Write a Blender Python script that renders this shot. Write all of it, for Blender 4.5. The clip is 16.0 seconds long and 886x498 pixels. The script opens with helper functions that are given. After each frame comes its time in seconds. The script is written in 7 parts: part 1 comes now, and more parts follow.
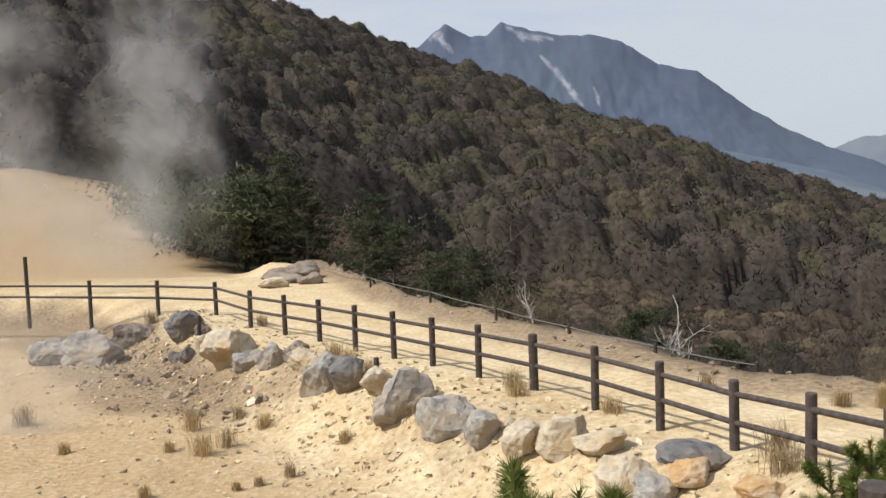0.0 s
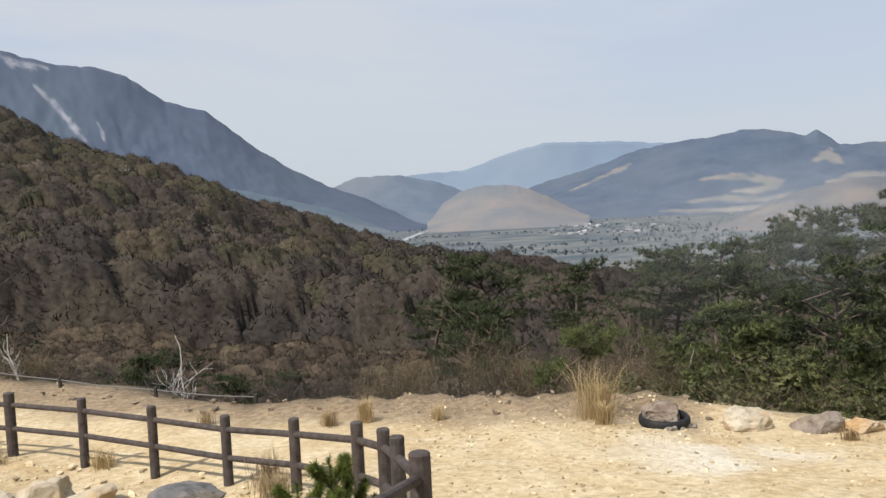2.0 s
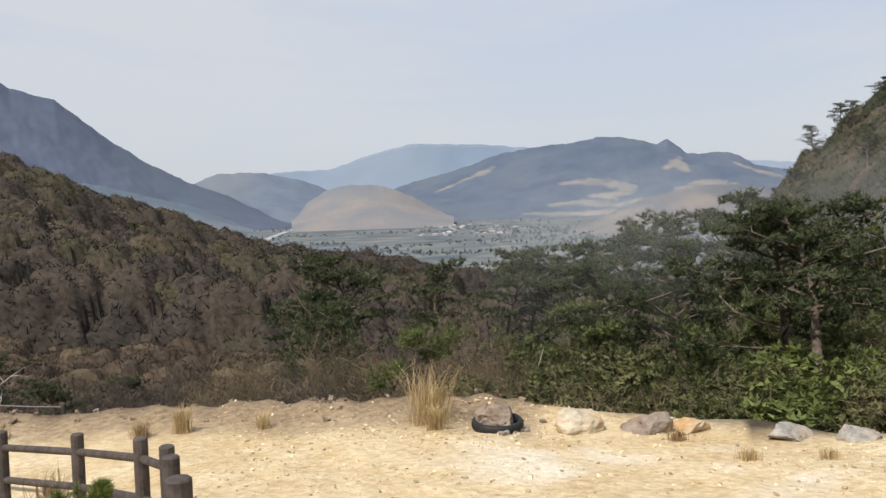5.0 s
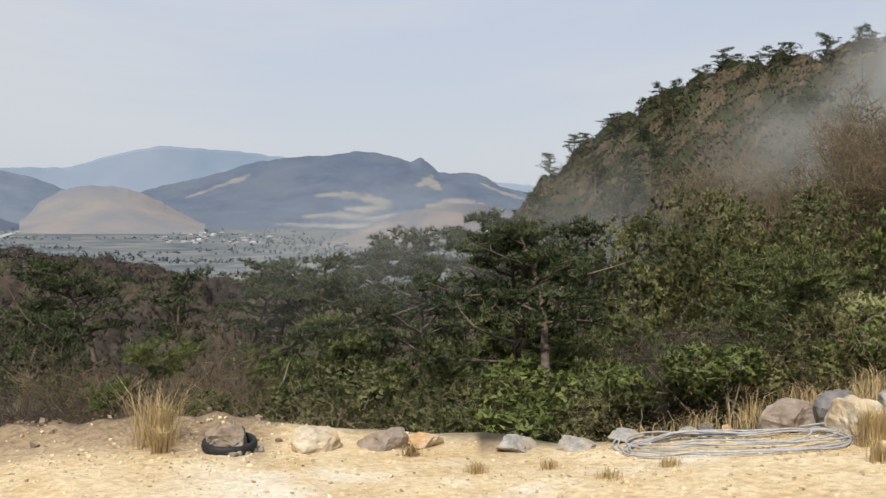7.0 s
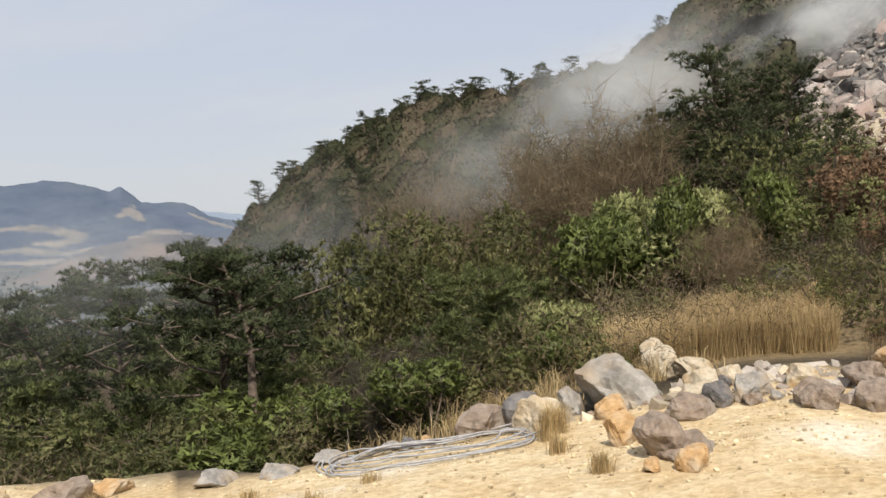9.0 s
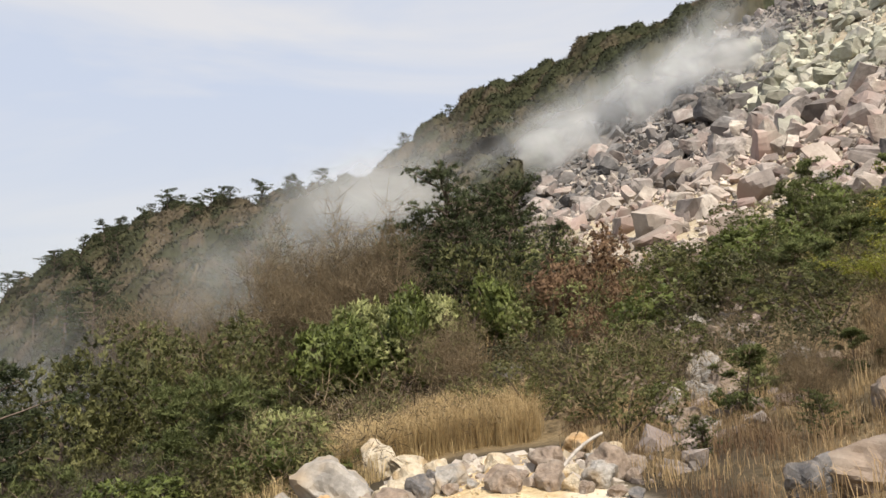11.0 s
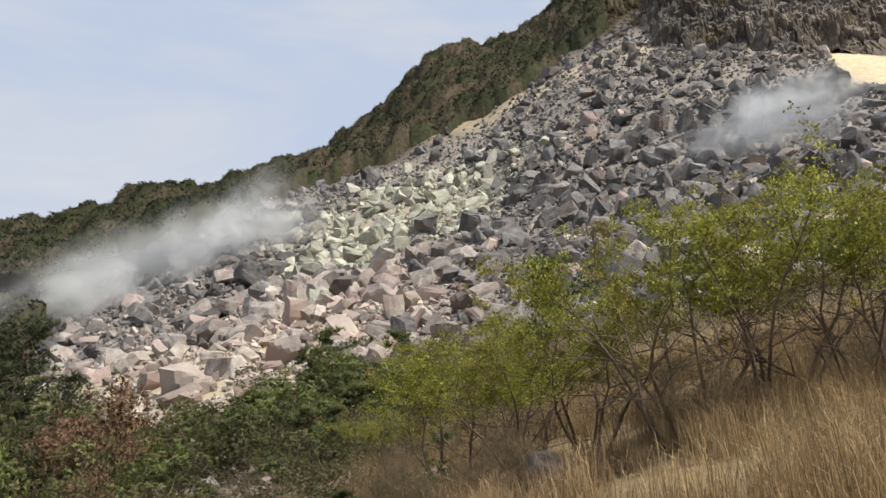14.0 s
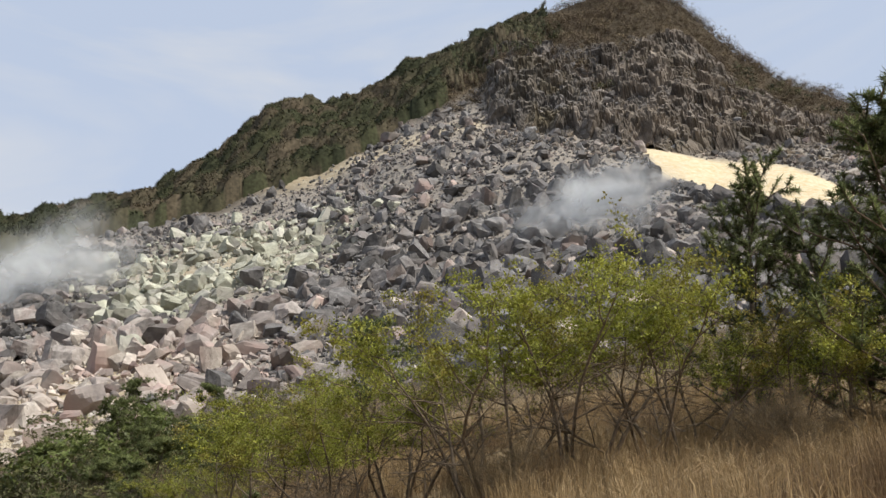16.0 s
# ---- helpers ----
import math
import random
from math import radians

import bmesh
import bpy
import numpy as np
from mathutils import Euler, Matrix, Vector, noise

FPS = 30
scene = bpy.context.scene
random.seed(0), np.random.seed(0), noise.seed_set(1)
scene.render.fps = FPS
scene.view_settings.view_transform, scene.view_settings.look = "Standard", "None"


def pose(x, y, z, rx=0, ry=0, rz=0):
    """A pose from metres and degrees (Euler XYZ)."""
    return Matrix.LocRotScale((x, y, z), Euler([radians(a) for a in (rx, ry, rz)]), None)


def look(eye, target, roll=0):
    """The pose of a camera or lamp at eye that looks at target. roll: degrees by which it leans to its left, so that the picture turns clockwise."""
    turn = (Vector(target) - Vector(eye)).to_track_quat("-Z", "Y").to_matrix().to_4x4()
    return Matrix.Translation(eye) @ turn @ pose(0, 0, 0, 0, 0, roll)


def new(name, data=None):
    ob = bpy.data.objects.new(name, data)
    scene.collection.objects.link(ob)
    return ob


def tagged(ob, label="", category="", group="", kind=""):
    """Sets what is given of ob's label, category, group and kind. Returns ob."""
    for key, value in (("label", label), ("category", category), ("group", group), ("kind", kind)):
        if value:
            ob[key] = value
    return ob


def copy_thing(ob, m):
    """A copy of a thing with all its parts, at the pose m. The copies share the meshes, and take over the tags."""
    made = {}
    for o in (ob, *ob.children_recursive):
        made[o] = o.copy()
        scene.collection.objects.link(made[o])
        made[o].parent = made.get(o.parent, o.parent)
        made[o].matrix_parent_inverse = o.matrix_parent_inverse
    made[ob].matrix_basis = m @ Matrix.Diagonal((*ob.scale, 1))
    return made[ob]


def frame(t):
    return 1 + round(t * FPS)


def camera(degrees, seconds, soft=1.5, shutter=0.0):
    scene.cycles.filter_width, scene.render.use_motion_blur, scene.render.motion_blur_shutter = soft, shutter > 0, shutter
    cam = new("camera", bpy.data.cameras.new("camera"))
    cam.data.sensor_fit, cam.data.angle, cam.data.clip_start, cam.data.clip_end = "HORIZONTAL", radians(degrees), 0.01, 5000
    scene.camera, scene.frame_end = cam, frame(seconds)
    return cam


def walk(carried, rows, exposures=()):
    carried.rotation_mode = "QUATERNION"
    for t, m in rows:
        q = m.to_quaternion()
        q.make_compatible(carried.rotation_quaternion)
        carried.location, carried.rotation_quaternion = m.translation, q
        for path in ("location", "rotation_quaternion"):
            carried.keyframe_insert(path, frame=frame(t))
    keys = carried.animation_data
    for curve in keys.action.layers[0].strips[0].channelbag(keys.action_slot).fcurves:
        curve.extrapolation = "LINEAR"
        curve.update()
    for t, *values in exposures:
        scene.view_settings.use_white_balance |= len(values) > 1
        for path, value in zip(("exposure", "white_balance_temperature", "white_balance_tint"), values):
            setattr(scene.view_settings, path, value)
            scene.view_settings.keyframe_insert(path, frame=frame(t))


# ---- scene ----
cam = camera(55.0, 16.0, soft=1.5)

# seconds, x, y, z in metres, heading (clockwise from +y), pitch, roll in degrees
WALK = [
    (0.0, -0.304, 0.542, 3.627, 0.69, -3.84, -1.90),
    (0.5, -0.252, 0.551, 3.613, 6.11, -4.19, -2.80),
    (1.0, -0.123, 0.548, 3.604, 13.73, -3.91, -3.29),
    (1.5, -0.029, 0.484, 3.610, 24.53, -2.98, -3.12),
    (2.0, 0.053, 0.522, 3.606, 32.57, -2.58, -2.73),
    (2.5, 0.163, 0.524, 3.584, 35.89, -3.22, -3.04),
    (3.0, 0.259, 0.530, 3.592, 37.27, -3.09, -2.92),
    (5.5, 0.891, 0.784, 3.504, 45.46, -2.78, -0.67),
    (6.0, 0.905, 0.684, 3.553, 51.15, -2.33, 0.57),
    (6.5, 0.961, 0.717, 3.546, 55.04, -2.10, 1.09),
    (7.0, 1.092, 0.777, 3.531, 58.06, -2.25, 0.81),
    (7.5, 1.253, 0.819, 3.516, 60.72, -2.00, 0.98),
    (8.0, 1.419, 0.875, 3.495, 67.91, -2.25, 1.23),
    (10.5, 1.046, -0.015, 3.359, 87.80, 4.62, -3.58),
    (11.0, 0.975, -0.101, 3.337, 93.71, 6.34, -2.91),
    (11.5, 0.886, -0.207, 3.324, 97.01, 7.46, -2.85),
    (12.0, 0.810, -0.266, 3.341, 100.55, 8.63, -2.02),
    (12.5, 0.764, -0.315, 3.332, 106.93, 9.78, -1.87),
    (13.0, 0.735, -0.414, 3.323, 114.98, 11.66, -2.23),
    (13.5, 0.697, -0.495, 3.312, 120.50, 13.95, -2.95),
    (14.0, 0.705, -0.450, 3.291, 124.93, 15.21, -3.57),
    (14.5, 0.652, -0.399, 3.277, 128.43, 15.92, -3.41),
    (15.0, 0.584, -0.370, 3.254, 131.40, 16.90, -3.09),
    (15.5, 0.569, -0.341, 3.252, 134.29, 17.83, -2.57),
    (16.0, 0.558, -0.327, 3.265, 137.17, 18.61, -2.70),
]
walk(cam, [(t, pose(x, y, z, 90 + p, 0, -h) @ pose(0, 0, 0, 0, 0, r)) for t, x, y, z, h, p, r in WALK],
     exposures=[(0.0, 0.0, 6500, 10), (3.0, 0.0, 6500, 10), (5.5, 0.05, 6750, 11), (8.0, 0.0, 6800, 11), (10.5, 0.2, 7050, 12), (12.0, 0.24, 7000, 12), (13.5, 0.12, 6750, 11), (16.0, 0.06, 6600, 10)])

# ---- light ----
SUN_AZ, SUN_EL = 256.0, 50.0
world = bpy.data.worlds.new("world")
scene.world = world
world.use_nodes = True
wn = world.node_tree.nodes
sky = wn.new("ShaderNodeTexSky")
sky.sky_type = "NISHITA"
sky.sun_disc = False
sky.sun_elevation = radians(SUN_EL)
sky.sun_rotation = radians(SUN_AZ)
sky.air_density, sky.dust_density, sky.ozone_density, sky.altitude = 1.0, 4.0, 1.0, 800
wn["Background"].inputs[1].default_value = 0.11
# thin high cloud drawn out in streaks, and whitish haze towards the horizon
def sky_veil():
    nt = world.node_tree
    coords = wn.new("ShaderNodeTexCoord")
    split = wn.new("ShaderNodeSeparateXYZ")
    nt.links.new(coords.outputs["Generated"], split.inputs[0])
    stretch = wn.new("ShaderNodeMapping")
    stretch.inputs["Scale"].default_value, stretch.inputs["Rotation"].default_value = (1.0, 1.0, 4.5), (0.12, 0.08, 0)
    nt.links.new(coords.outputs["Generated"], stretch.inputs["Vector"])
    wisp = wn.new("ShaderNodeTexNoise")
    wisp.inputs["Scale"].default_value, wisp.inputs["Detail"].default_value, wisp.inputs["Roughness"].default_value = 1.6, 5.0, 0.55
    wisp.inputs["Distortion"].default_value = 0.5
    nt.links.new(stretch.outputs[0], wisp.inputs["Vector"])
    cloud = wn.new("ShaderNodeValToRGB")
    cloud.color_ramp.elements[0].position, cloud.color_ramp.elements[1].position = 0.40, 0.60
    cloud.color_ramp.elements[0].color, cloud.color_ramp.elements[1].color = (0.535, 0.625, 0.79, 1), (0.685, 0.72, 0.78, 1)
    nt.links.new(wisp.outputs["Fac"], cloud.inputs["Fac"])
    low = wn.new("ShaderNodeMapRange")
    low.inputs["From Min"].default_value, low.inputs["From Max"].default_value = 0.02, 0.30
    low.inputs["To Min"].default_value, low.inputs["To Max"].default_value = 1.0, 0.0
    nt.links.new(split.outputs["Z"], low.inputs["Value"])
    haze = wn.new("ShaderNodeMix")
    haze.data_type = "RGBA"
    haze.inputs["B"].default_value = (0.615, 0.668, 0.735, 1)
    nt.links.new(low.outputs["Result"], haze.inputs["Factor"])
    nt.links.new(cloud.outputs["Color"], haze.inputs["A"])
    bright = wn.new("ShaderNodeVectorMath")
    bright.operation = "SCALE"
    bright.inputs["Scale"].default_value = 9.1
    nt.links.new(haze.outputs["Result"], bright.inputs[0])
    veil = wn.new("ShaderNodeMix")
    veil.data_type = "RGBA"
    veil.inputs["Factor"].default_value = 0.88
    nt.links.new(sky.outputs[0], veil.inputs["A"])
    nt.links.new(bright.outputs[0], veil.inputs["B"])
    nt.links.new(veil.outputs["Result"], wn["Background"].inputs[0])


sky_veil()
sun = new("sun", bpy.data.lights.new("sun", "SUN"))
sun.data.energy, sun.data.angle, sun.data.color = 4.6, radians(1.0), (1.0, 0.945, 0.855)
sd = Vector((math.sin(radians(SUN_AZ)) * math.cos(radians(SUN_EL)), math.cos(radians(SUN_AZ)) * math.cos(radians(SUN_EL)), math.sin(radians(SUN_EL))))
sun.matrix_world = look(sd * 50, (0, 0, 0))
scene.view_settings.exposure = 0.0

# ---- terrain shape ----


def sstep(a, b, x):
    k = np.clip((np.asarray(x, float) - a) / (b - a), 0, 1)
    return k * k * (3 - 2 * k)


# skyline of the near hills: heading, elevation above the eye in degrees, distance of the crest
CREST = [(-180, 6, 260), (-60, 22, 300), (-27, 17, 300), (-10, 11.5, 300), (-7, 10.6, 300), (-2, 8.6, 300), (3.6, 7.0, 295), (9, 4.2, 290), (12, 2.8, 285), (15, 1.6, 280), (18, 0.45, 275), (22, -0.9, 270),
         (25.3, -2.0, 265), (28.6, -3.0, 260), (32.7, -4.2, 255), (35, -5.2, 250), (42, -7.5, 220), (56, -7.5, 200), (62, -2.6, 190), (64.6, 2.3, 190), (66, 3.1, 188), (68, 4.4, 185), (70, 5.8, 182), (73.4, 7.6, 180), (76.5, 8.6, 175), (80.3, 8.5, 175),
         (84, 9.1, 175), (88.8, 10.1, 175), (94, 14.0, 175), (97.6, 15.7, 175), (102.8, 17.1, 175), (104.8, 18.5, 175), (109.7, 19.1, 175), (112, 20.2, 175), (117, 21.8, 175), (121.4, 24.5, 175), (122.5, 25.9, 175), (124.5, 27.5, 175),
         (127, 27.8, 175), (128.2, 27.4, 175), (132.4, 28.4, 175), (135, 30.0, 175), (138.6, 31.2, 176), (143, 32.2, 178), (146, 33.2, 180), (149, 33.9, 180), (152, 34.3, 180), (154, 33.2, 180), (156, 32.0, 180), (159, 28.6, 180), (161.5, 26.0, 180), (166, 23.5, 180), (180, 6, 260)]
# lie of the land nearer by: heading, then the elevation of the ground at 13, 18, 28, 48, 85 and 130 m
NEAR = [(-180, -10, -7, -4, -2, 1, 3), (-27, -16, -11, -6, -3.6, 3, 8), (-9, -13.5, -9.6, -6.0, -4.6, -1.5, 3), (0, -12.9, -9.6, -9.5, -11.5, -7.5, -1.5),
        (12, -12.9, -13.0, -16.0, -14.5, -9.5, -3.5), (30, -12.9, -15, -17, -14.0, -11.0, -6.0), (45, -13.0, -17, -17.5, -14.5, -12.0, -9.5),
        (56, -13.4, -17.5, -17, -14.0, -11.5, -9.0), (66, -13.1, -16, -15, -12.0, -8.5, -4.5), (76, -11.9, -12.0, -10, -7, -2.0, 4.0), (88, -10.2, -8.2, -6, -2, 3.0, 8.0),
        (98, -8.6, -6.8, -4, 1.5, 7.0, 12.5), (110, -8.6, -6.2, -3, 4.0, 11.5, 17.0), (125, -4, -1.5, 3, 8.0, 14.5, 21.0),
        (140, 0, 3, 6.5, 11.5, 17.5, 26.6), (150, 0.5, 3.5, 7.2, 12, 17.3, 24.4), (160, 1, 4, 8, 12.5, 16.8, 22.6), (166, 1, 4, 8, 12.5, 17.0, 21.4), (180, -4, -2, 2, 4, 5, 6)]
NEAR_R = [13, 18, 28, 48, 85, 130]
FENCE = [(-30, 37), (-11.5, 31.0), (-6.2, 23.4), (-2.6, 18.0), (0.4, 14.3), (1.8, 12.0), (3.7, 9.3), (4.0, 8.2), (3.3, 5.3), (1.5, 3.4), (-3, 1.5)]


# outer edge of the road and terrace: heading, distance, height and width of the low bank of spoil along it
EDGE = [(-20, 44, 0, 2), (-10.8, 41, 0.2, 2.0), (-7.8, 37.5, 0.5, 2.0), (-4.5, 27.9, 0.42, 1.5), (-0.4, 23.3, 0.22, 1.1), (6, 18.8, 0.12, 0.9), (14, 16.0, 0.05, 0.7), (19, 15.0, 0.08, 0.6), (27, 14.3, 0.14, 0.6),
        (34, 14.0, 0.17, 0.65), (45.5, 13.9, 0.2, 0.7), (47.5, 13.5, 0.05, 0.6), (52.7, 13.0, 0, 0.6), (63, 12.8, 0, 0.6), (70, 12.8, 0, 0.6)]


def edge_at(az, k):
    e = np.array(EDGE, float)
    return np.interp(az, e[:, 0], e[:, k])


def fence_side(x, y):
    """Signed distance to the fence line, positive on the basin's side."""
    best = np.full(np.shape(x), 1e9)
    sign = np.ones(np.shape(x))
    for (ax, ay), (bx, by) in zip(FENCE[:-1], FENCE[1:]):
        dx, dy = bx - ax, by - ay
        k = np.clip(((x - ax) * dx + (y - ay) * dy) / (dx * dx + dy * dy), 0, 1)
        ex, ey = x - ax - k * dx, y - ay - k * dy
        d = np.hypot(ex, ey)
        s = np.sign(ex * dy - ey * dx)
        near = d < best
        best = np.where(near, d, best)
        sign = np.where(near, s, sign)
    return best * sign


def height(x, y):
    """Height of the land at x, y (arrays)."""
    x, y = np.asarray(x, float), np.asarray(y, float)
    r = np.hypot(x, y) + 1e-6
    az = np.degrees(np.arctan2(x, y))
    cr = np.array(CREST, float)
    ce, cd = np.interp(az, cr[:, 0], cr[:, 1]), np.interp(az, cr[:, 0], cr[:, 2])
    nr = np.array(NEAR, float)
    cols = [sum(np.interp(az + s, nr[:, 0], nr[:, 1 + k]) for s in (-5, -3, -1, 1, 3, 5)) / 6 for k in range(6)]
    swell = sstep(105, 140, az)
    zs = [np.full(np.shape(r), 1.85), 1.72 + 0.3 * swell, 1.22 + 1.3 * swell]
    rs = [0 * r, 2.2 + 0 * r, 5.5 + 0 * r]
    for k, R in enumerate(NEAR_R):
        zs.append(3.45 + R * np.tan(np.radians(cols[k])))
        rs.append(R + 0 * r)
    zs.append(3.45 + cd * np.tan(np.radians(ce)))
    rs.append(cd)
    far = -45 + 0 * r
    zs.append(np.minimum(zs[-1] - 25, zs[-1] * 0.4 - 20))
    rs.append(cd * 1.5)
    zs.append(far)
    rs.append(cd * 2.8 + 150)
    zs.append(far)
    rs.append(9000 + 0 * r)
    z = zs[-1].copy()
    for k in range(len(zs) - 1):
        u = (r - rs[k]) / (rs[k + 1] - rs[k])
        inside = (u >= 0) & (u < 1)
        w = u
        z = np.where(inside, zs[k] * (1 - w) + zs[k + 1] * w, z)
    # level road along the fence, and the basin below it
    s = fence_side(x, y)
    zone = sstep(26, 10, az) * sstep(48, 34, r)
    road = 0.46 + 0.85 * sstep(9.5, 4, r)
    onroad = zone * sstep(-6.5, -5.0, s) * sstep(5, 8, r)
    z = z * (1 - onroad) + road * onroad
    basin = sstep(0.5, 2.6, s) * sstep(60, 40, r)
    # the terrace keeps its level out to its edge, where a low bank of spoil lies
    rim, wide = edge_at(az, 1), edge_at(az, 3)
    bank = edge_at(az, 2) * np.exp(-((r - rim - 0.2 * wide) / wide) ** 2) * (0.8 + 0.35 * np.sin(az * 2.1) * np.sin(az * 0.77 + r))
    level = sstep(-14, -10.5, az) * sstep(68, 60, az) * sstep(rim + 1.4 + 1.2 * wide, rim + 0.1, r) * sstep(9, 11, r)
    z = z * (1 - level) + np.maximum(z, 0.46) * level + bank * sstep(-14, -10.5, az) * sstep(52, 47, az)
    # the dark buttress at the corner of the summit rocks
    z = z + 5.0 * sstep(140.2, 142.2, az) * sstep(153, 146, az) * sstep(134, 150, r) * sstep(176, 160, r)
    z = z * (1 - basin) + (-0.45 + 0.8 * sstep(7, 2, r)) * basin
    return z


# where one stands when facing each heading
VIEW = [(-30, -0.30, 0.54, 3.63), (10, -0.22, 0.55, 3.6), (37, 0.26, 0.54, 3.59), (46, 0.85, 0.77, 3.53), (58, 1.1, 0.78, 3.53), (68, 1.42, 0.87, 3.49), (88, 1.05, 0.0, 3.36), (107, 0.76, -0.31, 3.34), (125, 0.70, -0.45, 3.29), (140, 0.56, -0.33, 3.27)]


def seen_at(az, r, el=0.0):
    """The place at that heading, distance and elevation from where one stands facing it."""
    v = np.array(VIEW)
    ex, ey, ez = [float(np.interp(az, v[:, 0], v[:, k])) for k in (1, 2, 3)]
    return ex + r * math.sin(radians(az)), ey + r * math.cos(radians(az)), ez + r * math.tan(radians(el))


def polar(az, r):
    return r * math.sin(radians(az)), r * math.cos(radians(az))


# ---- mesh helpers ----
def mesh_np(name, verts, faces, mat, smooth=False, normals=None):
    """A mesh from numpy vertices and an (n, k) array of faces."""
    me = bpy.data.meshes.new(name)
    faces = np.asarray(faces, np.int32)
    n, k = faces.shape
    me.vertices.add(len(verts))
    me.vertices.foreach_set("co", np.asarray(verts, np.float32).ravel())
    me.loops.add(n * k)
    me.loops.foreach_set("vertex_index", faces.ravel())
    me.polygons.add(n)
    me.polygons.foreach_set("loop_start", np.arange(0, n * k, k, dtype=np.int32))
    me.update(calc_edges=True)
    me.polygons.foreach_set("use_smooth", np.full(n, bool(smooth) or normals is not None))
    if normals is not None:
        me.normals_split_custom_set_from_vertices(np.asarray(normals, np.float32))
    for m in (mat if isinstance(mat, (list, tuple)) else [mat]):
        me.materials.append(m)
    return me


def part(name, bm, material, parent=None, label="", smooth=False):
    """Link a bmesh as one mesh object, under a thing where one is given."""
    me = bpy.data.meshes.new(name)
    bm.to_mesh(me)
    bm.free()
    if smooth:
        me.polygons.foreach_set("use_smooth", np.ones(len(me.polygons), bool))
    me.materials.append(material)
    ob = new(name, me)
    if parent:
        ob.parent = parent
    if label:
        ob["label"] = label
    return ob


def grid_faces(nu, nv, wrap=False):
    i, j = np.meshgrid(np.arange(nu - (0 if wrap else 1)), np.arange(nv - 1), indexing="ij")
    i2 = (i + 1) % nu
    return np.stack([i * nv + j, i2 * nv + j, i2 * nv + j + 1, i * nv + j + 1], -1).reshape(-1, 4)


# ---- materials ----
def material(name, c1, c2, scale=4.0, rough=0.9, bump=0.3, c3=None, scale2=0.4, detail=6.0, island=0.0, objrand=0.0, metal=0.0, bump_dist=0.02):
    """Two-scale noise between c1 and c2, large patches of c3, relief; island or objrand vary the brightness piece by piece."""
    m = bpy.data.materials.new(name)
    m.use_nodes = True
    nt = m.node_tree
    N, L = nt.nodes, nt.links
    b = N["Principled BSDF"]
    b.inputs["Roughness"].default_value = rough
    b.inputs["Metallic"].default_value = metal
    b.inputs["Specular IOR Level"].default_value = 0.25
    tc = N.new("ShaderNodeTexCoord")
    n1 = N.new("ShaderNodeTexNoise")
    n1.inputs["Scale"].default_value, n1.inputs["Detail"].default_value = scale, detail
    n1.inputs["Roughness"].default_value = 0.65
    L.new(tc.outputs["Object"], n1.inputs["Vector"])
    r1 = N.new("ShaderNodeValToRGB")
    r1.color_ramp.elements[0].position, r1.color_ramp.elements[1].position = 0.32, 0.68
    r1.color_ramp.elements[0].color, r1.color_ramp.elements[1].color = (*c1, 1), (*c2, 1)
    L.new(n1.outputs["Fac"], r1.inputs["Fac"])
    col = r1.outputs["Color"]
    if c3:
        n2 = N.new("ShaderNodeTexNoise")
        n2.inputs["Scale"].default_value, n2.inputs["Detail"].default_value = scale2, 4.0
        L.new(tc.outputs["Object"], n2.inputs["Vector"])
        r2 = N.new("ShaderNodeValToRGB")
        r2.color_ramp.elements[0].position, r2.color_ramp.elements[1].position = 0.45, 0.65
        L.new(n2.outputs["Fac"], r2.inputs["Fac"])
        mx = N.new("ShaderNodeMix")
        mx.data_type = "RGBA"
        L.new(r2.outputs["Color"], mx.inputs["Factor"])
        L.new(col, mx.inputs["A"])
        mx.inputs["B"].default_value = (*c3, 1)
        col = mx.outputs["Result"]
    if island or objrand:
        src = N.new("ShaderNodeNewGeometry").outputs["Random Per Island"] if island else N.new("ShaderNodeObjectInfo").outputs["Random"]
        amt = island or objrand
        mr = N.new("ShaderNodeMapRange")
        mr.inputs["To Min"].default_value, mr.inputs["To Max"].default_value = 1 - amt, 1 + amt
        L.new(src, mr.inputs["Value"])
        vm = N.new("ShaderNodeVectorMath")
        vm.operation = "SCALE"
        L.new(col, vm.inputs[0])
        L.new(mr.outputs["Result"], vm.inputs["Scale"])
        col = vm.outputs["Vector"]
    L.new(col, b.inputs["Base Color"])
    if bump:
        bp = N.new("ShaderNodeBump")
        bp.inputs["Strength"].default_value, bp.inputs["Distance"].default_value = bump, bump_dist
        L.new(n1.outputs["Fac"], bp.inputs["Height"])
        L.new(bp.outputs["Normal"], b.inputs["Normal"])
    return m


def leafy(m, share=0.4):
    """Let light through thin leaves and needles."""
    N, L = m.node_tree.nodes, m.node_tree.links
    b = N["Principled BSDF"]
    t = N.new("ShaderNodeBsdfTranslucent")
    x = N.new("ShaderNodeMixShader")
    x.inputs[0].default_value = share
    L.new(b.inputs["Base Color"].links[0].from_socket, t.inputs["Color"])
    L.new(b.outputs[0], x.inputs[1])
    L.new(t.outputs[0], x.inputs[2])
    L.new(x.outputs[0], N["Material Output"].inputs["Surface"])
    return m


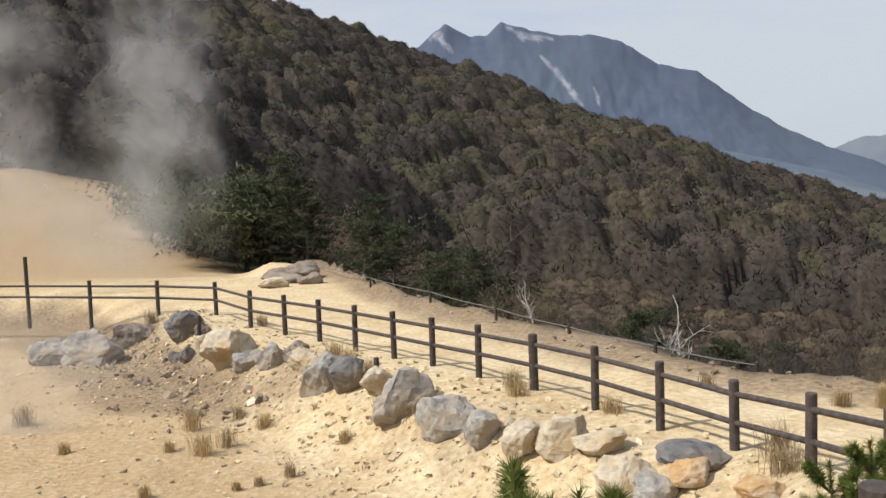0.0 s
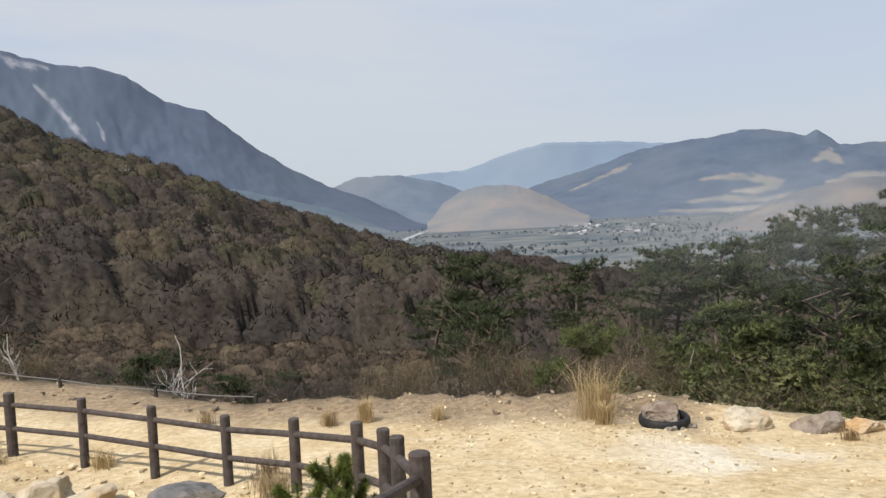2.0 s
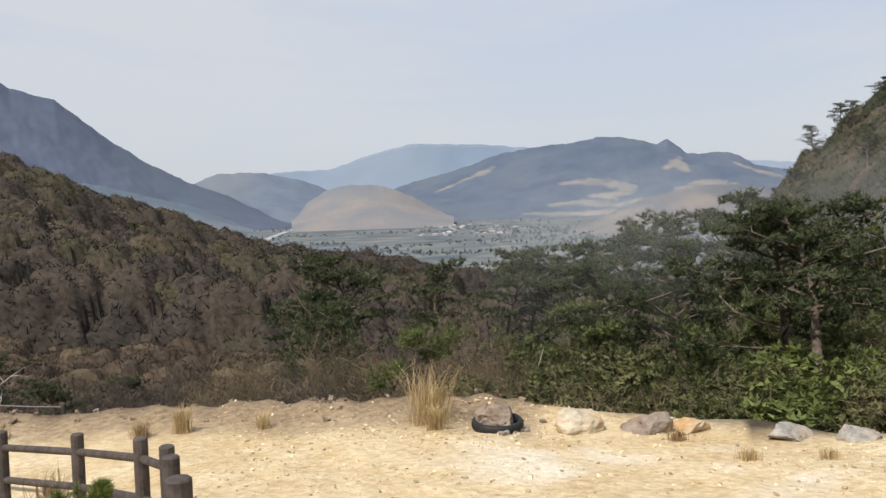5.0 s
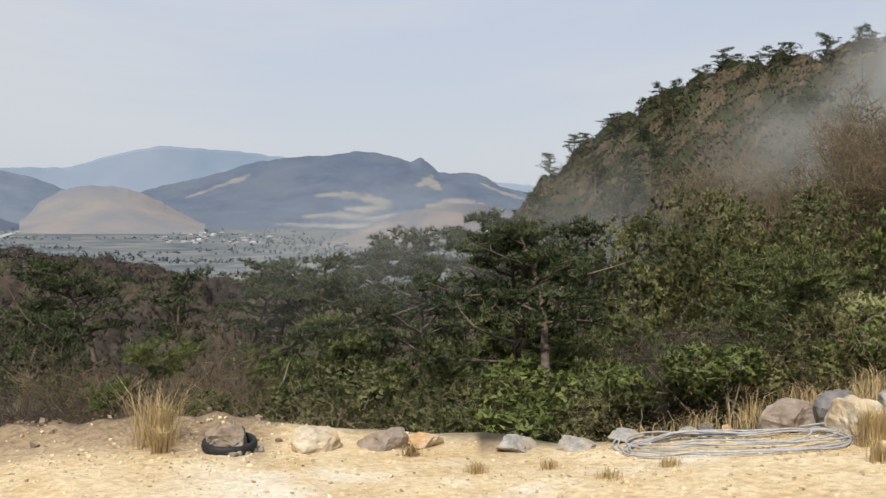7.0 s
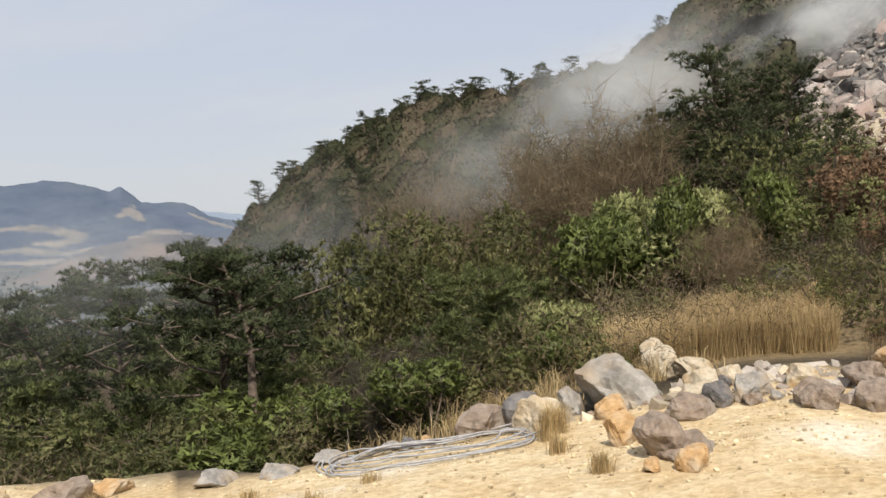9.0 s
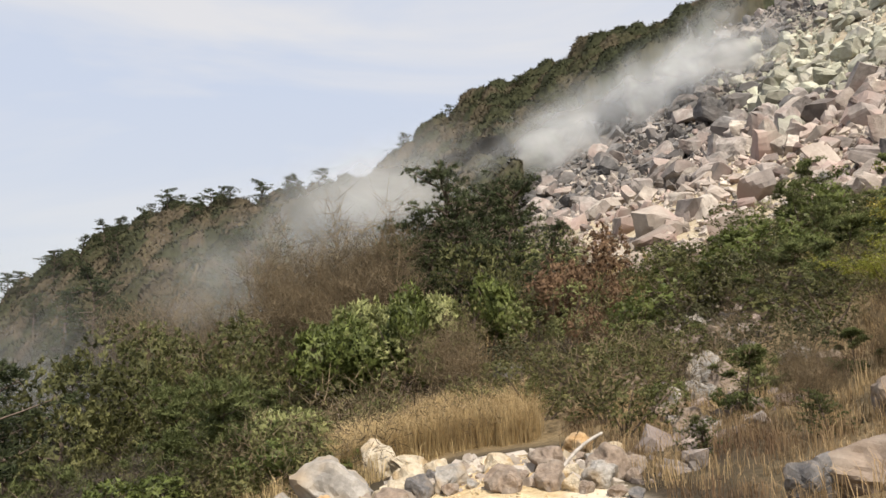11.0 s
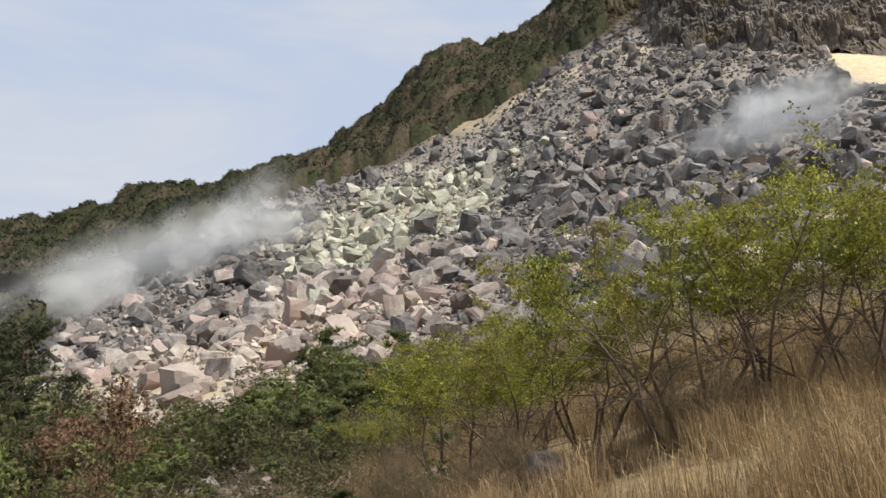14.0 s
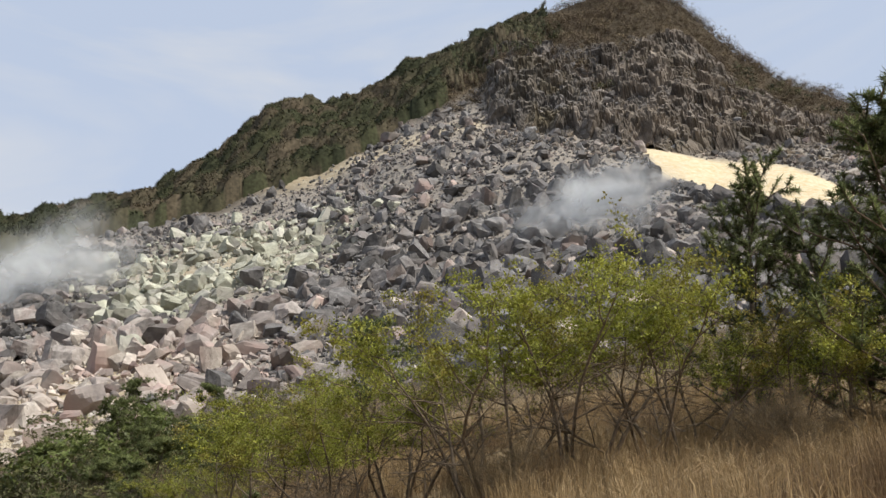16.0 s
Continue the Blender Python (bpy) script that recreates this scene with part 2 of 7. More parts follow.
M_FENCE = material("fence_log", (0.045, 0.035, 0.032), (0.10, 0.085, 0.08), 12.0, 0.75, 0.4)
def ground_material():
    m = bpy.data.materials.new("ground")
    m.use_nodes = True
    N, L = m.node_tree.nodes, m.node_tree.links
    b = N["Principled BSDF"]
    b.inputs["Roughness"].default_value = 0.95
    b.inputs["Specular IOR Level"].default_value = 0.15
    tc = N.new("ShaderNodeTexCoord")

    def nz(scale, detail=6.0):
        n = N.new("ShaderNodeTexNoise")
        n.inputs["Scale"].default_value, n.inputs["Detail"].default_value, n.inputs["Roughness"].default_value = scale, detail, 0.65
        L.new(tc.outputs["Object"], n.inputs["Vector"])
        return n.outputs["Fac"]

    def ramp(fac, stops):
        r = N.new("ShaderNodeValToRGB")
        while len(r.color_ramp.elements) < len(stops):
            r.color_ramp.elements.new(0.5)
        for e, (p, c) in zip(r.color_ramp.elements, stops):
            e.position, e.color = p, (*c, 1)
        L.new(fac, r.inputs["Fac"])
        return r.outputs["Color"]

    def mix(fac, a, c):
        x = N.new("ShaderNodeMix")
        x.data_type = "RGBA"
        L.new(fac, x.inputs["Factor"])
        L.new(a, x.inputs["A"])
        L.new(c, x.inputs["B"])
        return x.outputs["Result"]

    def attr(name):
        a = N.new("ShaderNodeAttribute")
        a.attribute_name = name
        return a.outputs["Fac"]

    fine, mid, big = nz(9.0), nz(1.3), nz(0.22, 4.0)
    earth = mix(ramp(mid, [(0.35, (0, 0, 0)), (0.65, (1, 1, 1))]),
                ramp(fine, [(0.3, (0.385, 0.276, 0.145)), (0.68, (0.655, 0.503, 0.298))]),
                ramp(fine, [(0.3, (0.485, 0.378, 0.232)), (0.68, (0.775, 0.662, 0.458))]))
    ochre = ramp(fine, [(0.3, (0.40, 0.275, 0.135)), (0.7, (0.54, 0.40, 0.22))])
    earth = mix(ramp(big, [(0.5, (0, 0, 0)), (0.72, (0.7, 0.7, 0.7))]), earth, ochre)
    chalk = ramp(fine, [(0.3, (0.62, 0.56, 0.45)), (0.7, (0.82, 0.78, 0.68))])
    earth = mix(attr("chalk"), earth, chalk)
    grit_shade = ramp(fine, [(0.35, (0.15, 0.11, 0.075)), (0.7, (0.34, 0.25, 0.16))])
    earth = mix(attr("grit_shade"), earth, grit_shade)
    litter = mix(ramp(mid, [(0.4, (0, 0, 0)), (0.6, (1, 1, 1))]),
                 ramp(fine, [(0.3, (0.036, 0.029, 0.021)), (0.7, (0.085, 0.066, 0.046))]),
                 ramp(fine, [(0.3, (0.038, 0.034, 0.022)), (0.7, (0.095, 0.074, 0.047))]))
    scree = mix(ramp(mid, [(0.4, (0, 0, 0)), (0.6, (1, 1, 1))]),
                ramp(fine, [(0.3, (0.12, 0.112, 0.105)), (0.7, (0.27, 0.25, 0.23))]),
                ramp(fine, [(0.3, (0.22, 0.195, 0.165)), (0.7, (0.38, 0.34, 0.29))]))
    # woods and fields of the valley floor, blue-grey haze included in their colours
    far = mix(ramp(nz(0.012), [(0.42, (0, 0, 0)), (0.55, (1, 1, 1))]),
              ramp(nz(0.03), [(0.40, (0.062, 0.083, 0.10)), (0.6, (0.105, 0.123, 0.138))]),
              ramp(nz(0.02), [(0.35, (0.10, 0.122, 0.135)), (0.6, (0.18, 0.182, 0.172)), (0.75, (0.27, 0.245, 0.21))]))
    col = mix(attr("bare"), litter, earth)
    col = mix(attr("scree"), col, scree)
    tan = ramp(fine, [(0.3, (0.29, 0.200, 0.112)), (0.7, (0.475, 0.337, 0.195))])
    col = mix(attr("tan"), col, tan)
    sulphur = mix(ramp(mid, [(0.35, (0, 0, 0)), (0.65, (1, 1, 1))]), ramp(fine, [(0.3, (0.44, 0.32, 0.17)), (0.7, (0.62, 0.50, 0.30))]), ramp(fine, [(0.3, (0.56, 0.48, 0.33)), (0.7, (0.76, 0.70, 0.55))]))
    straw = ramp(fine, [(0.3, (0.16, 0.12, 0.07)), (0.7, (0.36, 0.275, 0.16))])
    col = mix(attr("straw"), col, straw)
    col = mix(attr("sulphur"), col, sulphur)
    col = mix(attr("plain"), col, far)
    L.new(col, b.inputs["Base Color"])
    bp = N.new("ShaderNodeBump")
    bp.inputs["Strength"].default_value, bp.inputs["Distance"].default_value = 0.9, 0.05
    L.new(fine, bp.inputs["Height"])
    bp2 = N.new("ShaderNodeBump")
    bp2.inputs["Strength"].default_value, bp2.inputs["Distance"].default_value = 0.5, 0.12
    L.new(mid, bp2.inputs["Height"])
    L.new(bp.outputs["Normal"], bp2.inputs["Normal"])
    L.new(bp2.outputs["Normal"], b.inputs["Normal"])
    return m


def fbm(x, y, scale, octaves=4, seed=0.0):
    """Cheap smooth relief, about -1 to 1."""
    v = np.zeros(np.shape(x))
    a, k = 1.0, 1.0 / scale
    for o in range(octaves):
        ph = seed + 1.7 * o
        u, w = x * k * 0.8 + y * k * 0.6, -x * k * 0.6 + y * k * 0.8
        v = v + a * np.sin(u + 1.3 * np.sin(w * 0.7 + ph) + ph) * np.cos(w + 1.1 * np.sin(u * 0.8 + 2 * ph) - ph)
        a, k = a * 0.55, k * 2.07
    return v


def bare_mask(x, y):
    """Where the pale earth lies open: the road, the terrace and the basin."""
    r, az = np.hypot(x, y), np.degrees(np.arctan2(x, y))
    rim = np.interp(az, [-180, -27, -21, -16, -10, 60, 76, 90, 98, 105, 110, 116, 180], [30, 85, 70, 46, 41, 12.6, 13.0, 14.8, 16.2, 11.0, 8.5, 6.5, 6])
    rim = np.where((az > -10) & (az < 60), edge_at(az, 1) + 0.5, rim)
    return sstep(1.0, -0.6, r - rim + 0.5 * fbm(x, y, 1.5))


def scree_mask(x, y):
    r, az = np.hypot(x, y), np.degrees(np.arctan2(x, y))
    lo = np.interp(az, [96, 100, 105, 113, 121, 130, 140, 165], [75, 64, 50, 47, 44, 42, 40, 40])
    hi = np.interp(az, [96, 100, 108, 120, 130, 141, 165], [80, 105, 128, 135, 140, 150, 150])
    side = sstep(97.5, 100.5, az) * sstep(180, 170, az)
    return sstep(-3, 3, r - lo + 4 * fbm(x, y, 9)) * sstep(3, -3, r - hi + 3 * fbm(x, y, 11)) * side


def sulphur_mask(x, y):
    """The yellow-white ground round the upper vent."""
    r, az = np.hypot(x, y), np.degrees(np.arctan2(x, y))
    a = az + 0.35 * fbm(x, y, 6)
    lo = np.interp(a, [150.5, 151.5, 153, 157, 160.5, 163.5, 165.5], [128, 124, 112, 105, 96, 99, 108])
    hi = np.interp(a, [150.5, 151.5, 153, 159, 160.7, 163.75, 165.5], [127, 127, 127, 127, 124, 114, 107])
    d = np.minimum(r - lo, hi - r) + 0.9 * fbm(x, y, 5, 4, 1.0)
    return sstep(-1.0, 1.0, d) * sstep(150.3, 151.2, az)


def relief(x, y):
    r = np.hypot(x, y)
    return (fbm(x, y, 22, 4) * 1.6 + fbm(x, y, 6, 3, 4.0) * 0.5) * sstep(40, 110, r) * sstep(600, 250, r) + 3.4 * fbm(x, y, 34, 2, 1.5) * sstep(110, 170, r) * sstep(275, 220, r) * (x < 2.0 * y) * (y > 0) + fbm(x, y, 0.9, 4, 3.0) * 0.035 * sstep(60, 20, r)


def land(x, y):
    return height(x, y) + relief(np.asarray(x, float), np.asarray(y, float))


def lz(x, y):
    return float(land(np.array([x]), np.array([y]))[0])


def clearing(r, az):
    """1 on the open tan clearing near the end of the wooded spur."""
    return sstep(1.2, 0.8, np.hypot((az - 30.4) / 2.0, (r - 243) / 9.0) + 0.25 * np.sin(az * 5) * np.sin(r * 0.5))


def build_ground():
    az = np.concatenate([np.linspace(-180, -32, 50, endpoint=False), np.linspace(-32, 172, 450), np.linspace(172, 180, 5)[1:-1]])
    rr = np.concatenate([[0.05], np.geomspace(0.6, 60, 140), np.geomspace(61, 420, 90), np.geomspace(440, 4950, 30)])
    A, R = np.meshgrid(np.radians(az), rr, indexing="ij")
    X, Y = R * np.sin(A), R * np.cos(A)
    Z = land(X, Y)
    me = mesh_np("ground", np.stack([X, Y, Z], -1).reshape(-1, 3), grid_faces(len(az), len(rr), True)[:, ::-1], ground_material(), True)
    s = fence_side(X, Y)
    AZ = np.degrees(np.arctan2(X, Y))
    masks = {
        "bare": bare_mask(X, Y),
        "scree": scree_mask(X, Y),
        # where the hazed valley colours take over from the near ground
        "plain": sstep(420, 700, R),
        "tan": clearing(R, AZ) + 0.75 * sstep(1.8, 4.0, s) * sstep(14, 4, AZ) * sstep(60, 45, R) * (1 - 0.7 * sstep(0.2, 0.9, 1.3 * np.exp(-((s - 2.9) / 1.6) ** 2)) * sstep(14.5, 18, Y)) + 0.9 * sstep(-13, -17, AZ) * sstep(34, 42, R) * sstep(100, 80, R),
        "straw": np.clip(sstep(108, 122, AZ) * sstep(180, 172, AZ) * sstep(5, 9, R) * sstep(36, 26, R) + sstep(80, 86, AZ) * sstep(17, 19, R) * sstep(32, 26, R) + 0.55 * sstep(0.5, 1.1, fbm(X, Y, 14, 3, 6.0)) * sstep(58, 66, AZ) * sstep(50, 70, R), 0, 1) * (1 - scree_mask(X, Y)),
        "sulphur": sulphur_mask(X, Y)
                   + 0.8 * sstep(3, -3, np.abs(R - 137 + 0.4 * (AZ - 130)) - 1.5) * sstep(122, 127, AZ) * sstep(143, 139, AZ)
                   + 0.55 * sstep(100, 104, AZ) * sstep(122, 116, AZ) * sstep(84, 70, R) * scree_mask(X, Y) + 0.5 * np.exp(-((AZ - 120.5) / 5.0) ** 2 - ((R - 107) / 11.0) ** 2),
        "chalk": sstep(0.25, 0.9, fbm(X, Y, 1.6, 4, 5.0) + 2.0 * np.exp(-((AZ - 64) / 12) ** 2 - ((R - 11.2) / 1.3) ** 2) - 0.4) * sstep(4, 7, R) * sstep(38, 50, AZ) * 0.8,
        "grit_shade": np.clip(sstep(0.2, 0.9, 1.3 * np.exp(-((s - 2.9) / 1.6) ** 2) * sstep(14.5, 18.0, Y) * sstep(4, -6, AZ) + 0.2 * fbm(X, Y, 1.2, 4, 8.0) * sstep(12, 15, Y)) * 0.9
                        + 0.5 * np.exp(-((s - 1.3) / 1.0) ** 2) * sstep(-0.4, 0.8, fbm(X, Y, 0.8, 4, 2.0)) * sstep(30, 10, AZ)
                        # bare left slope darkened with the grit colour, standing for shade under the steam
                        + 0.55 * sstep(-11, -14, AZ) * sstep(38, 48, R)
                        + np.interp(AZ, [-10, -4, 2, 10, 50], [0.95, 0.95, 0.9, 0.85, 0.9]) * sstep(-3.4, -0.8, (R - edge_at(AZ, 1)) / edge_at(AZ, 3) + 0.5 * fbm(X, Y, 0.9)) * sstep(49, 46, AZ) * sstep(-11, -8, AZ), 0, 1),
    }
    for key, v in masks.items():
        me.attributes.new(key, "FLOAT", "POINT").data.foreach_set("value", v.astype(np.float32).ravel())
    return tagged(new("ground", me), "pale sulphur-stained earth terrace falling to wooded ravine and valley", "ground", kind="structure")


ground = build_ground()


# ---- distance ----
def streaks(A, E, lines, seed=0.0):
    """1 along streaks of (heading, elevation, half width in degrees), with torn edges."""
    out = np.zeros(A.shape)
    wob = 0.25 * fbm(A * 4, E * 9, 1.0, 4, seed)
    for line in lines:
        q = np.array(line, float)
        for a, b in zip(q[:-1], q[1:]):
            d = b[:2] - a[:2]
            k = np.clip(((A - a[0]) * d[0] + (E - a[1]) * d[1]) / (d @ d), 0, 1)
            w = a[2] + k * (b[2] - a[2])
            gap = np.hypot((A - a[0] - k * d[0]), (E - a[1] - k * d[1])) / w
            out = np.maximum(out, sstep(1.25, 0.6, gap + 1.6 * wob))
    return out


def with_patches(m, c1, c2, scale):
    """Lay a second colour over a far range where its mesh marks open ground, or over the cliff's sunlit side."""
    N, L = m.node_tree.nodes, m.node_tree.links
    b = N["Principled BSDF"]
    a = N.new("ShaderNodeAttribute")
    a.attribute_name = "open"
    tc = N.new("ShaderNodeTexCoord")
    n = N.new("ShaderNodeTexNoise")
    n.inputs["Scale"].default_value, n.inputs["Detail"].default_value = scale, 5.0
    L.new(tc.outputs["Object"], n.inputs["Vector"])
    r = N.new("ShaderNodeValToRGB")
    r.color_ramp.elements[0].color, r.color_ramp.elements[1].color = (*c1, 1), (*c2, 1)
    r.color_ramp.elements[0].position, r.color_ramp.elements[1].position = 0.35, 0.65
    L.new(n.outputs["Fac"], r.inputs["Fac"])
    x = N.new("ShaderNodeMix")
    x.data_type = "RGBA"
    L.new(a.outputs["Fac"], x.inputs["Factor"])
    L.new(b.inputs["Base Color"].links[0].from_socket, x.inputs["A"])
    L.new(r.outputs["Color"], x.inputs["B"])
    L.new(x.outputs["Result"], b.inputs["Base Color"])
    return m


def far_range(name, label, r, depth, line, mat, rough=0.06, foot=-45.0, lines=(), nu=200, nv=60, ragged=0.05):
    """A distant range: crest line (heading, elevation) at distance r, with spurs running down to the plain."""
    line = np.array(line, float)

    def surf(A, U):
        sharp = np.interp(A, line[:, 0], line[:, 1])
        soft = sum(np.interp(A + o * 0.55, line[:, 0], line[:, 1]) for o in range(-5, 6)) / 11
        T = 3.45 + r * np.tan(np.radians(soft + (sharp - soft) * np.maximum(1 - np.abs(U), 0) ** 7))
        R = r + U * depth
        prof = np.where(U < 0, np.abs(1 + U) ** 1.25, np.abs(1 - U) ** 1.5)
        spur = (fbm(A * 1.5 + 9 * U, U * 16 - A * 1.2, 6.0, 5) + 0.5 * fbm(A * 3.6 - 14 * U, U * 30 + A * 2, 6.0, 4, 2.0)) * rough * 4 * prof * (1 - prof)
        Z = foot - 6 + (T - foot) * np.clip(prof + spur, 0, 1.0) + 6 * prof + r * np.radians(ragged) * fbm(A * 3.0, A * 0.4, 1.0, 4, r) * prof ** 12
        return R * np.sin(np.radians(A)), R * np.cos(np.radians(A)), Z

    az = np.linspace(line[0, 0] - 0.01, line[-1, 0] + 0.01, nu)
    u = np.linspace(-1, 1, nv)
    A, U = np.meshgrid(az, u, indexing="ij")
    X, Y, Z = surf(A, U)
    me = mesh_np(name, np.stack([X, Y, Z], -1).reshape(-1, 3), grid_faces(len(az), len(u))[:, ::-1], mat, True)
    if lines:
        E = np.degrees(np.arctan2(Z - 3.45, np.hypot(X, Y)))
        me.attributes.new("open", "FLOAT", "POINT").data.foreach_set("value", (streaks(A, E, lines) * (U < 0.02)).astype(np.float32).ravel())
    return tagged(new(name, me), label, "mountain", kind="structure")


MOUNT = [(-14, 3), (-6, 7.5), (-0.5, 9.7), (1.3, 11.1), (2.9, 10.2), (4.0, 10.2), (5.0, 11.05), (7.0, 10.4), (9, 10.0), (11.0, 9.9), (12.8, 9.4), (15.1, 7.8), (17.5, 7.2),
         (19, 6.0), (20.7, 4.6), (23.0, 3.1), (25.2, 2.0), (27.6, 1.05), (30.9, -0.7), (33.5, -1.4)]
# colours of the far ranges, with blue-grey distance haze mixed into the base colour
M_PEAK = material("hazed_peak", (0.068, 0.088, 0.132), (0.088, 0.107, 0.152), 0.012, 1.0, 0.25, (0.082, 0.107, 0.142), 0.002, bump_dist=6)
M_HILLS = material("hazed_foothill", (0.095, 0.125, 0.175), (0.135, 0.165, 0.21), 0.008, 1.0, 0.3, (0.15, 0.17, 0.195), 0.0025, bump_dist=12)
M_WOODED = material("hazed_wooded_hill", (0.066, 0.090, 0.135), (0.098, 0.124, 0.170), 0.008, 1.0, 0.3, (0.105, 0.128, 0.162), 0.003, bump_dist=10)
M_PALE = material("hazed_plateau", (0.150, 0.200, 0.270), (0.175, 0.228, 0.300), 0.004, 1.0, 0.15, (0.19, 0.235, 0.30), 0.0015, bump_dist=8)
M_BROWN = material("hazed_moor", (0.165, 0.168, 0.182), (0.225, 0.205, 0.195), 0.012, 1.0, 0.2, (0.15, 0.165, 0.185), 0.005)
M_SPUR = material("hazed_spur", (0.078, 0.108, 0.142), (0.108, 0.138, 0.170), 0.012, 1.0, 0.4, (0.135, 0.155, 0.178), 0.004, bump_dist=8)
M_KNOLL = material("hazed_knoll", (0.085, 0.100, 0.125), (0.15, 0.145, 0.155), 0.012, 1.0, 0.4, (0.19, 0.165, 0.155), 0.006, bump_dist=6)
# first streak is a white steam wisp coloured onto the slope; the rest are scars
SCARS_AND_STEAM = [[(0.3, 10.0, 0.05), (0.9, 10.3, 0.22), (1.2, 9.8, 0.18), (1.7, 9.2, 0.06)], [(5.4, 10.6, 0.08), (6.4, 10.0, 0.22), (7.4, 9.8, 0.16), (8.4, 9.7, 0.05)],
         [(7.6, 8.6, 0.07), (8.4, 7.8, 0.18), (9.2, 6.8, 0.16), (9.8, 5.9, 0.24), (10.2, 5.4, 0.1)], [(11.0, 6.4, 0.07), (11.2, 5.9, 0.15), (11.3, 5.4, 0.06)]]
FIELDS = [[(49.5, 1.2, 0.06), (51, 1.35, 0.2), (53, 1.1, 0.24), (54.2, 0.75, 0.3), (52.8, 0.3, 0.22), (51.4, 0.35, 0.08)], [(48.6, -0.2, 0.06), (51, -0.05, 0.22), (53.4, -0.3, 0.16), (55, 0.1, 0.06)],
          [(56.2, 2.0, 0.12), (57.2, 2.3, 0.35), (57.8, 1.8, 0.15)], [(57.0, 0.6, 0.12), (58.8, 0.9, 0.32), (61.5, 0.4, 0.24), (63, 0.2, 0.07)], [(47, -0.7, 0.07), (50, -0.8, 0.16), (54, -0.7, 0.18), (57, -0.5, 0.07)],
          [(41.2, 0.9, 0.05), (43.2, 1.65, 0.10), (44.6, 2.15, 0.18), (45.2, 2.5, 0.08)], [(55.5, -0.3, 0.2), (57.5, 0.0, 0.4), (60.5, -0.2, 0.3)], [(60.5, 2.2, 0.05), (62, 1.6, 0.12), (64, 1.0, 0.06)]]
# the scars' bare rock is coloured bluish too, matching the painted haze
far_range("backdrop_mountain", "distant volcanic peak tinted blue-grey as haze, with bare landslide scars and a steam wisp", 2900, 900, MOUNT, with_patches(M_PEAK, (0.15, 0.165, 0.21), (0.28, 0.285, 0.32), 0.03), 0.03, -45.0, SCARS_AND_STEAM, 360, 120)
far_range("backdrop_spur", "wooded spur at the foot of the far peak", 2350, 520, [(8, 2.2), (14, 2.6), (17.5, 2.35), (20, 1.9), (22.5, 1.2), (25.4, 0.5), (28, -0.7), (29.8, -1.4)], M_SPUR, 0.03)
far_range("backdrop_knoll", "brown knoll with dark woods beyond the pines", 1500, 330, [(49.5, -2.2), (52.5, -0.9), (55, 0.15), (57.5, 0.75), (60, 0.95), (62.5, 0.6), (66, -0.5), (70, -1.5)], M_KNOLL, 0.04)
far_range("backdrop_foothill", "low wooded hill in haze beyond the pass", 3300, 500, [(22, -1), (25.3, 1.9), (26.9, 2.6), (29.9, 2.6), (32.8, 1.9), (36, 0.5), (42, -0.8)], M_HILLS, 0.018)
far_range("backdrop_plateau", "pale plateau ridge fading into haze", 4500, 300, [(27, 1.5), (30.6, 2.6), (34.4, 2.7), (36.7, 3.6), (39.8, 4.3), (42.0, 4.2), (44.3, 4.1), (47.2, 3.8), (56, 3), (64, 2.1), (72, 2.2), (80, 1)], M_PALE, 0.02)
# field colours are greyed towards the haze tint of the hills
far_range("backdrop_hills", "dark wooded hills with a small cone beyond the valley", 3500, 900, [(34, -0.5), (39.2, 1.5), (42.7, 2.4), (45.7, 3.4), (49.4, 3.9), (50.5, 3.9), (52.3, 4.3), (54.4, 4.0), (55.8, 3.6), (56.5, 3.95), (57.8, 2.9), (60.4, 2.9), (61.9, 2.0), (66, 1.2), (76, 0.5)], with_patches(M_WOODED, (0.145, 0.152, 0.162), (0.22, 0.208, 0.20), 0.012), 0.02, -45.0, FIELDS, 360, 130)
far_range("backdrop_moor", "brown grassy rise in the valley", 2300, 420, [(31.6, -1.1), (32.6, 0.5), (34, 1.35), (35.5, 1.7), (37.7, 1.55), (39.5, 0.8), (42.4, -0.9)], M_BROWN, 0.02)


# ---- fence ----
def log_between(a, b, rad, seg=10, cap=0.012):
    """A round log from a to b with chamfered ends."""
    a, b = Vector(a), Vector(b)
    d = (b - a)
    bm = bmesh.new()
    q = d.to_track_quat("Z", "Y").to_matrix()
    n = d.length
    rings = [(0, rad - cap), (cap, rad), (n - cap, rad), (n, rad - cap)]
    vs = [[bm.verts.new(a + q @ Vector((rr * math.cos(2 * math.pi * k / seg), rr * math.sin(2 * math.pi * k / seg), h))) for k in range(seg)] for h, rr in rings]
    for r0, r1 in zip(vs[:-1], vs[1:]):
        for k in range(seg):
            bm.faces.new((r0[k], r0[(k + 1) % seg], r1[(k + 1) % seg], r1[k]))
    bm.faces.new(vs[0][::-1])
    bm.faces.new(vs[-1])
    return bm


POSTS = [(-17.2, 27.4), (-14.8, 26.8), (-12.55, 26.2), (-10.4, 25.5), (-8.2, 24.8), (-6.3, 23.8), (-4.82, 21.3), (-3.78, 20.1), (-2.84, 19.0), (-1.95, 17.85), (-1.12, 16.75),
         (-0.37, 15.75), (0.41, 14.75), (1.2, 13.65), (1.94, 12.45), (2.54, 11.25), (3.08, 10.1), (3.42, 8.85), (3.45, 7.45), (3.44, 6.92), (3.1, 6.05), (2.72, 5.1), (1.42, 3.8)]


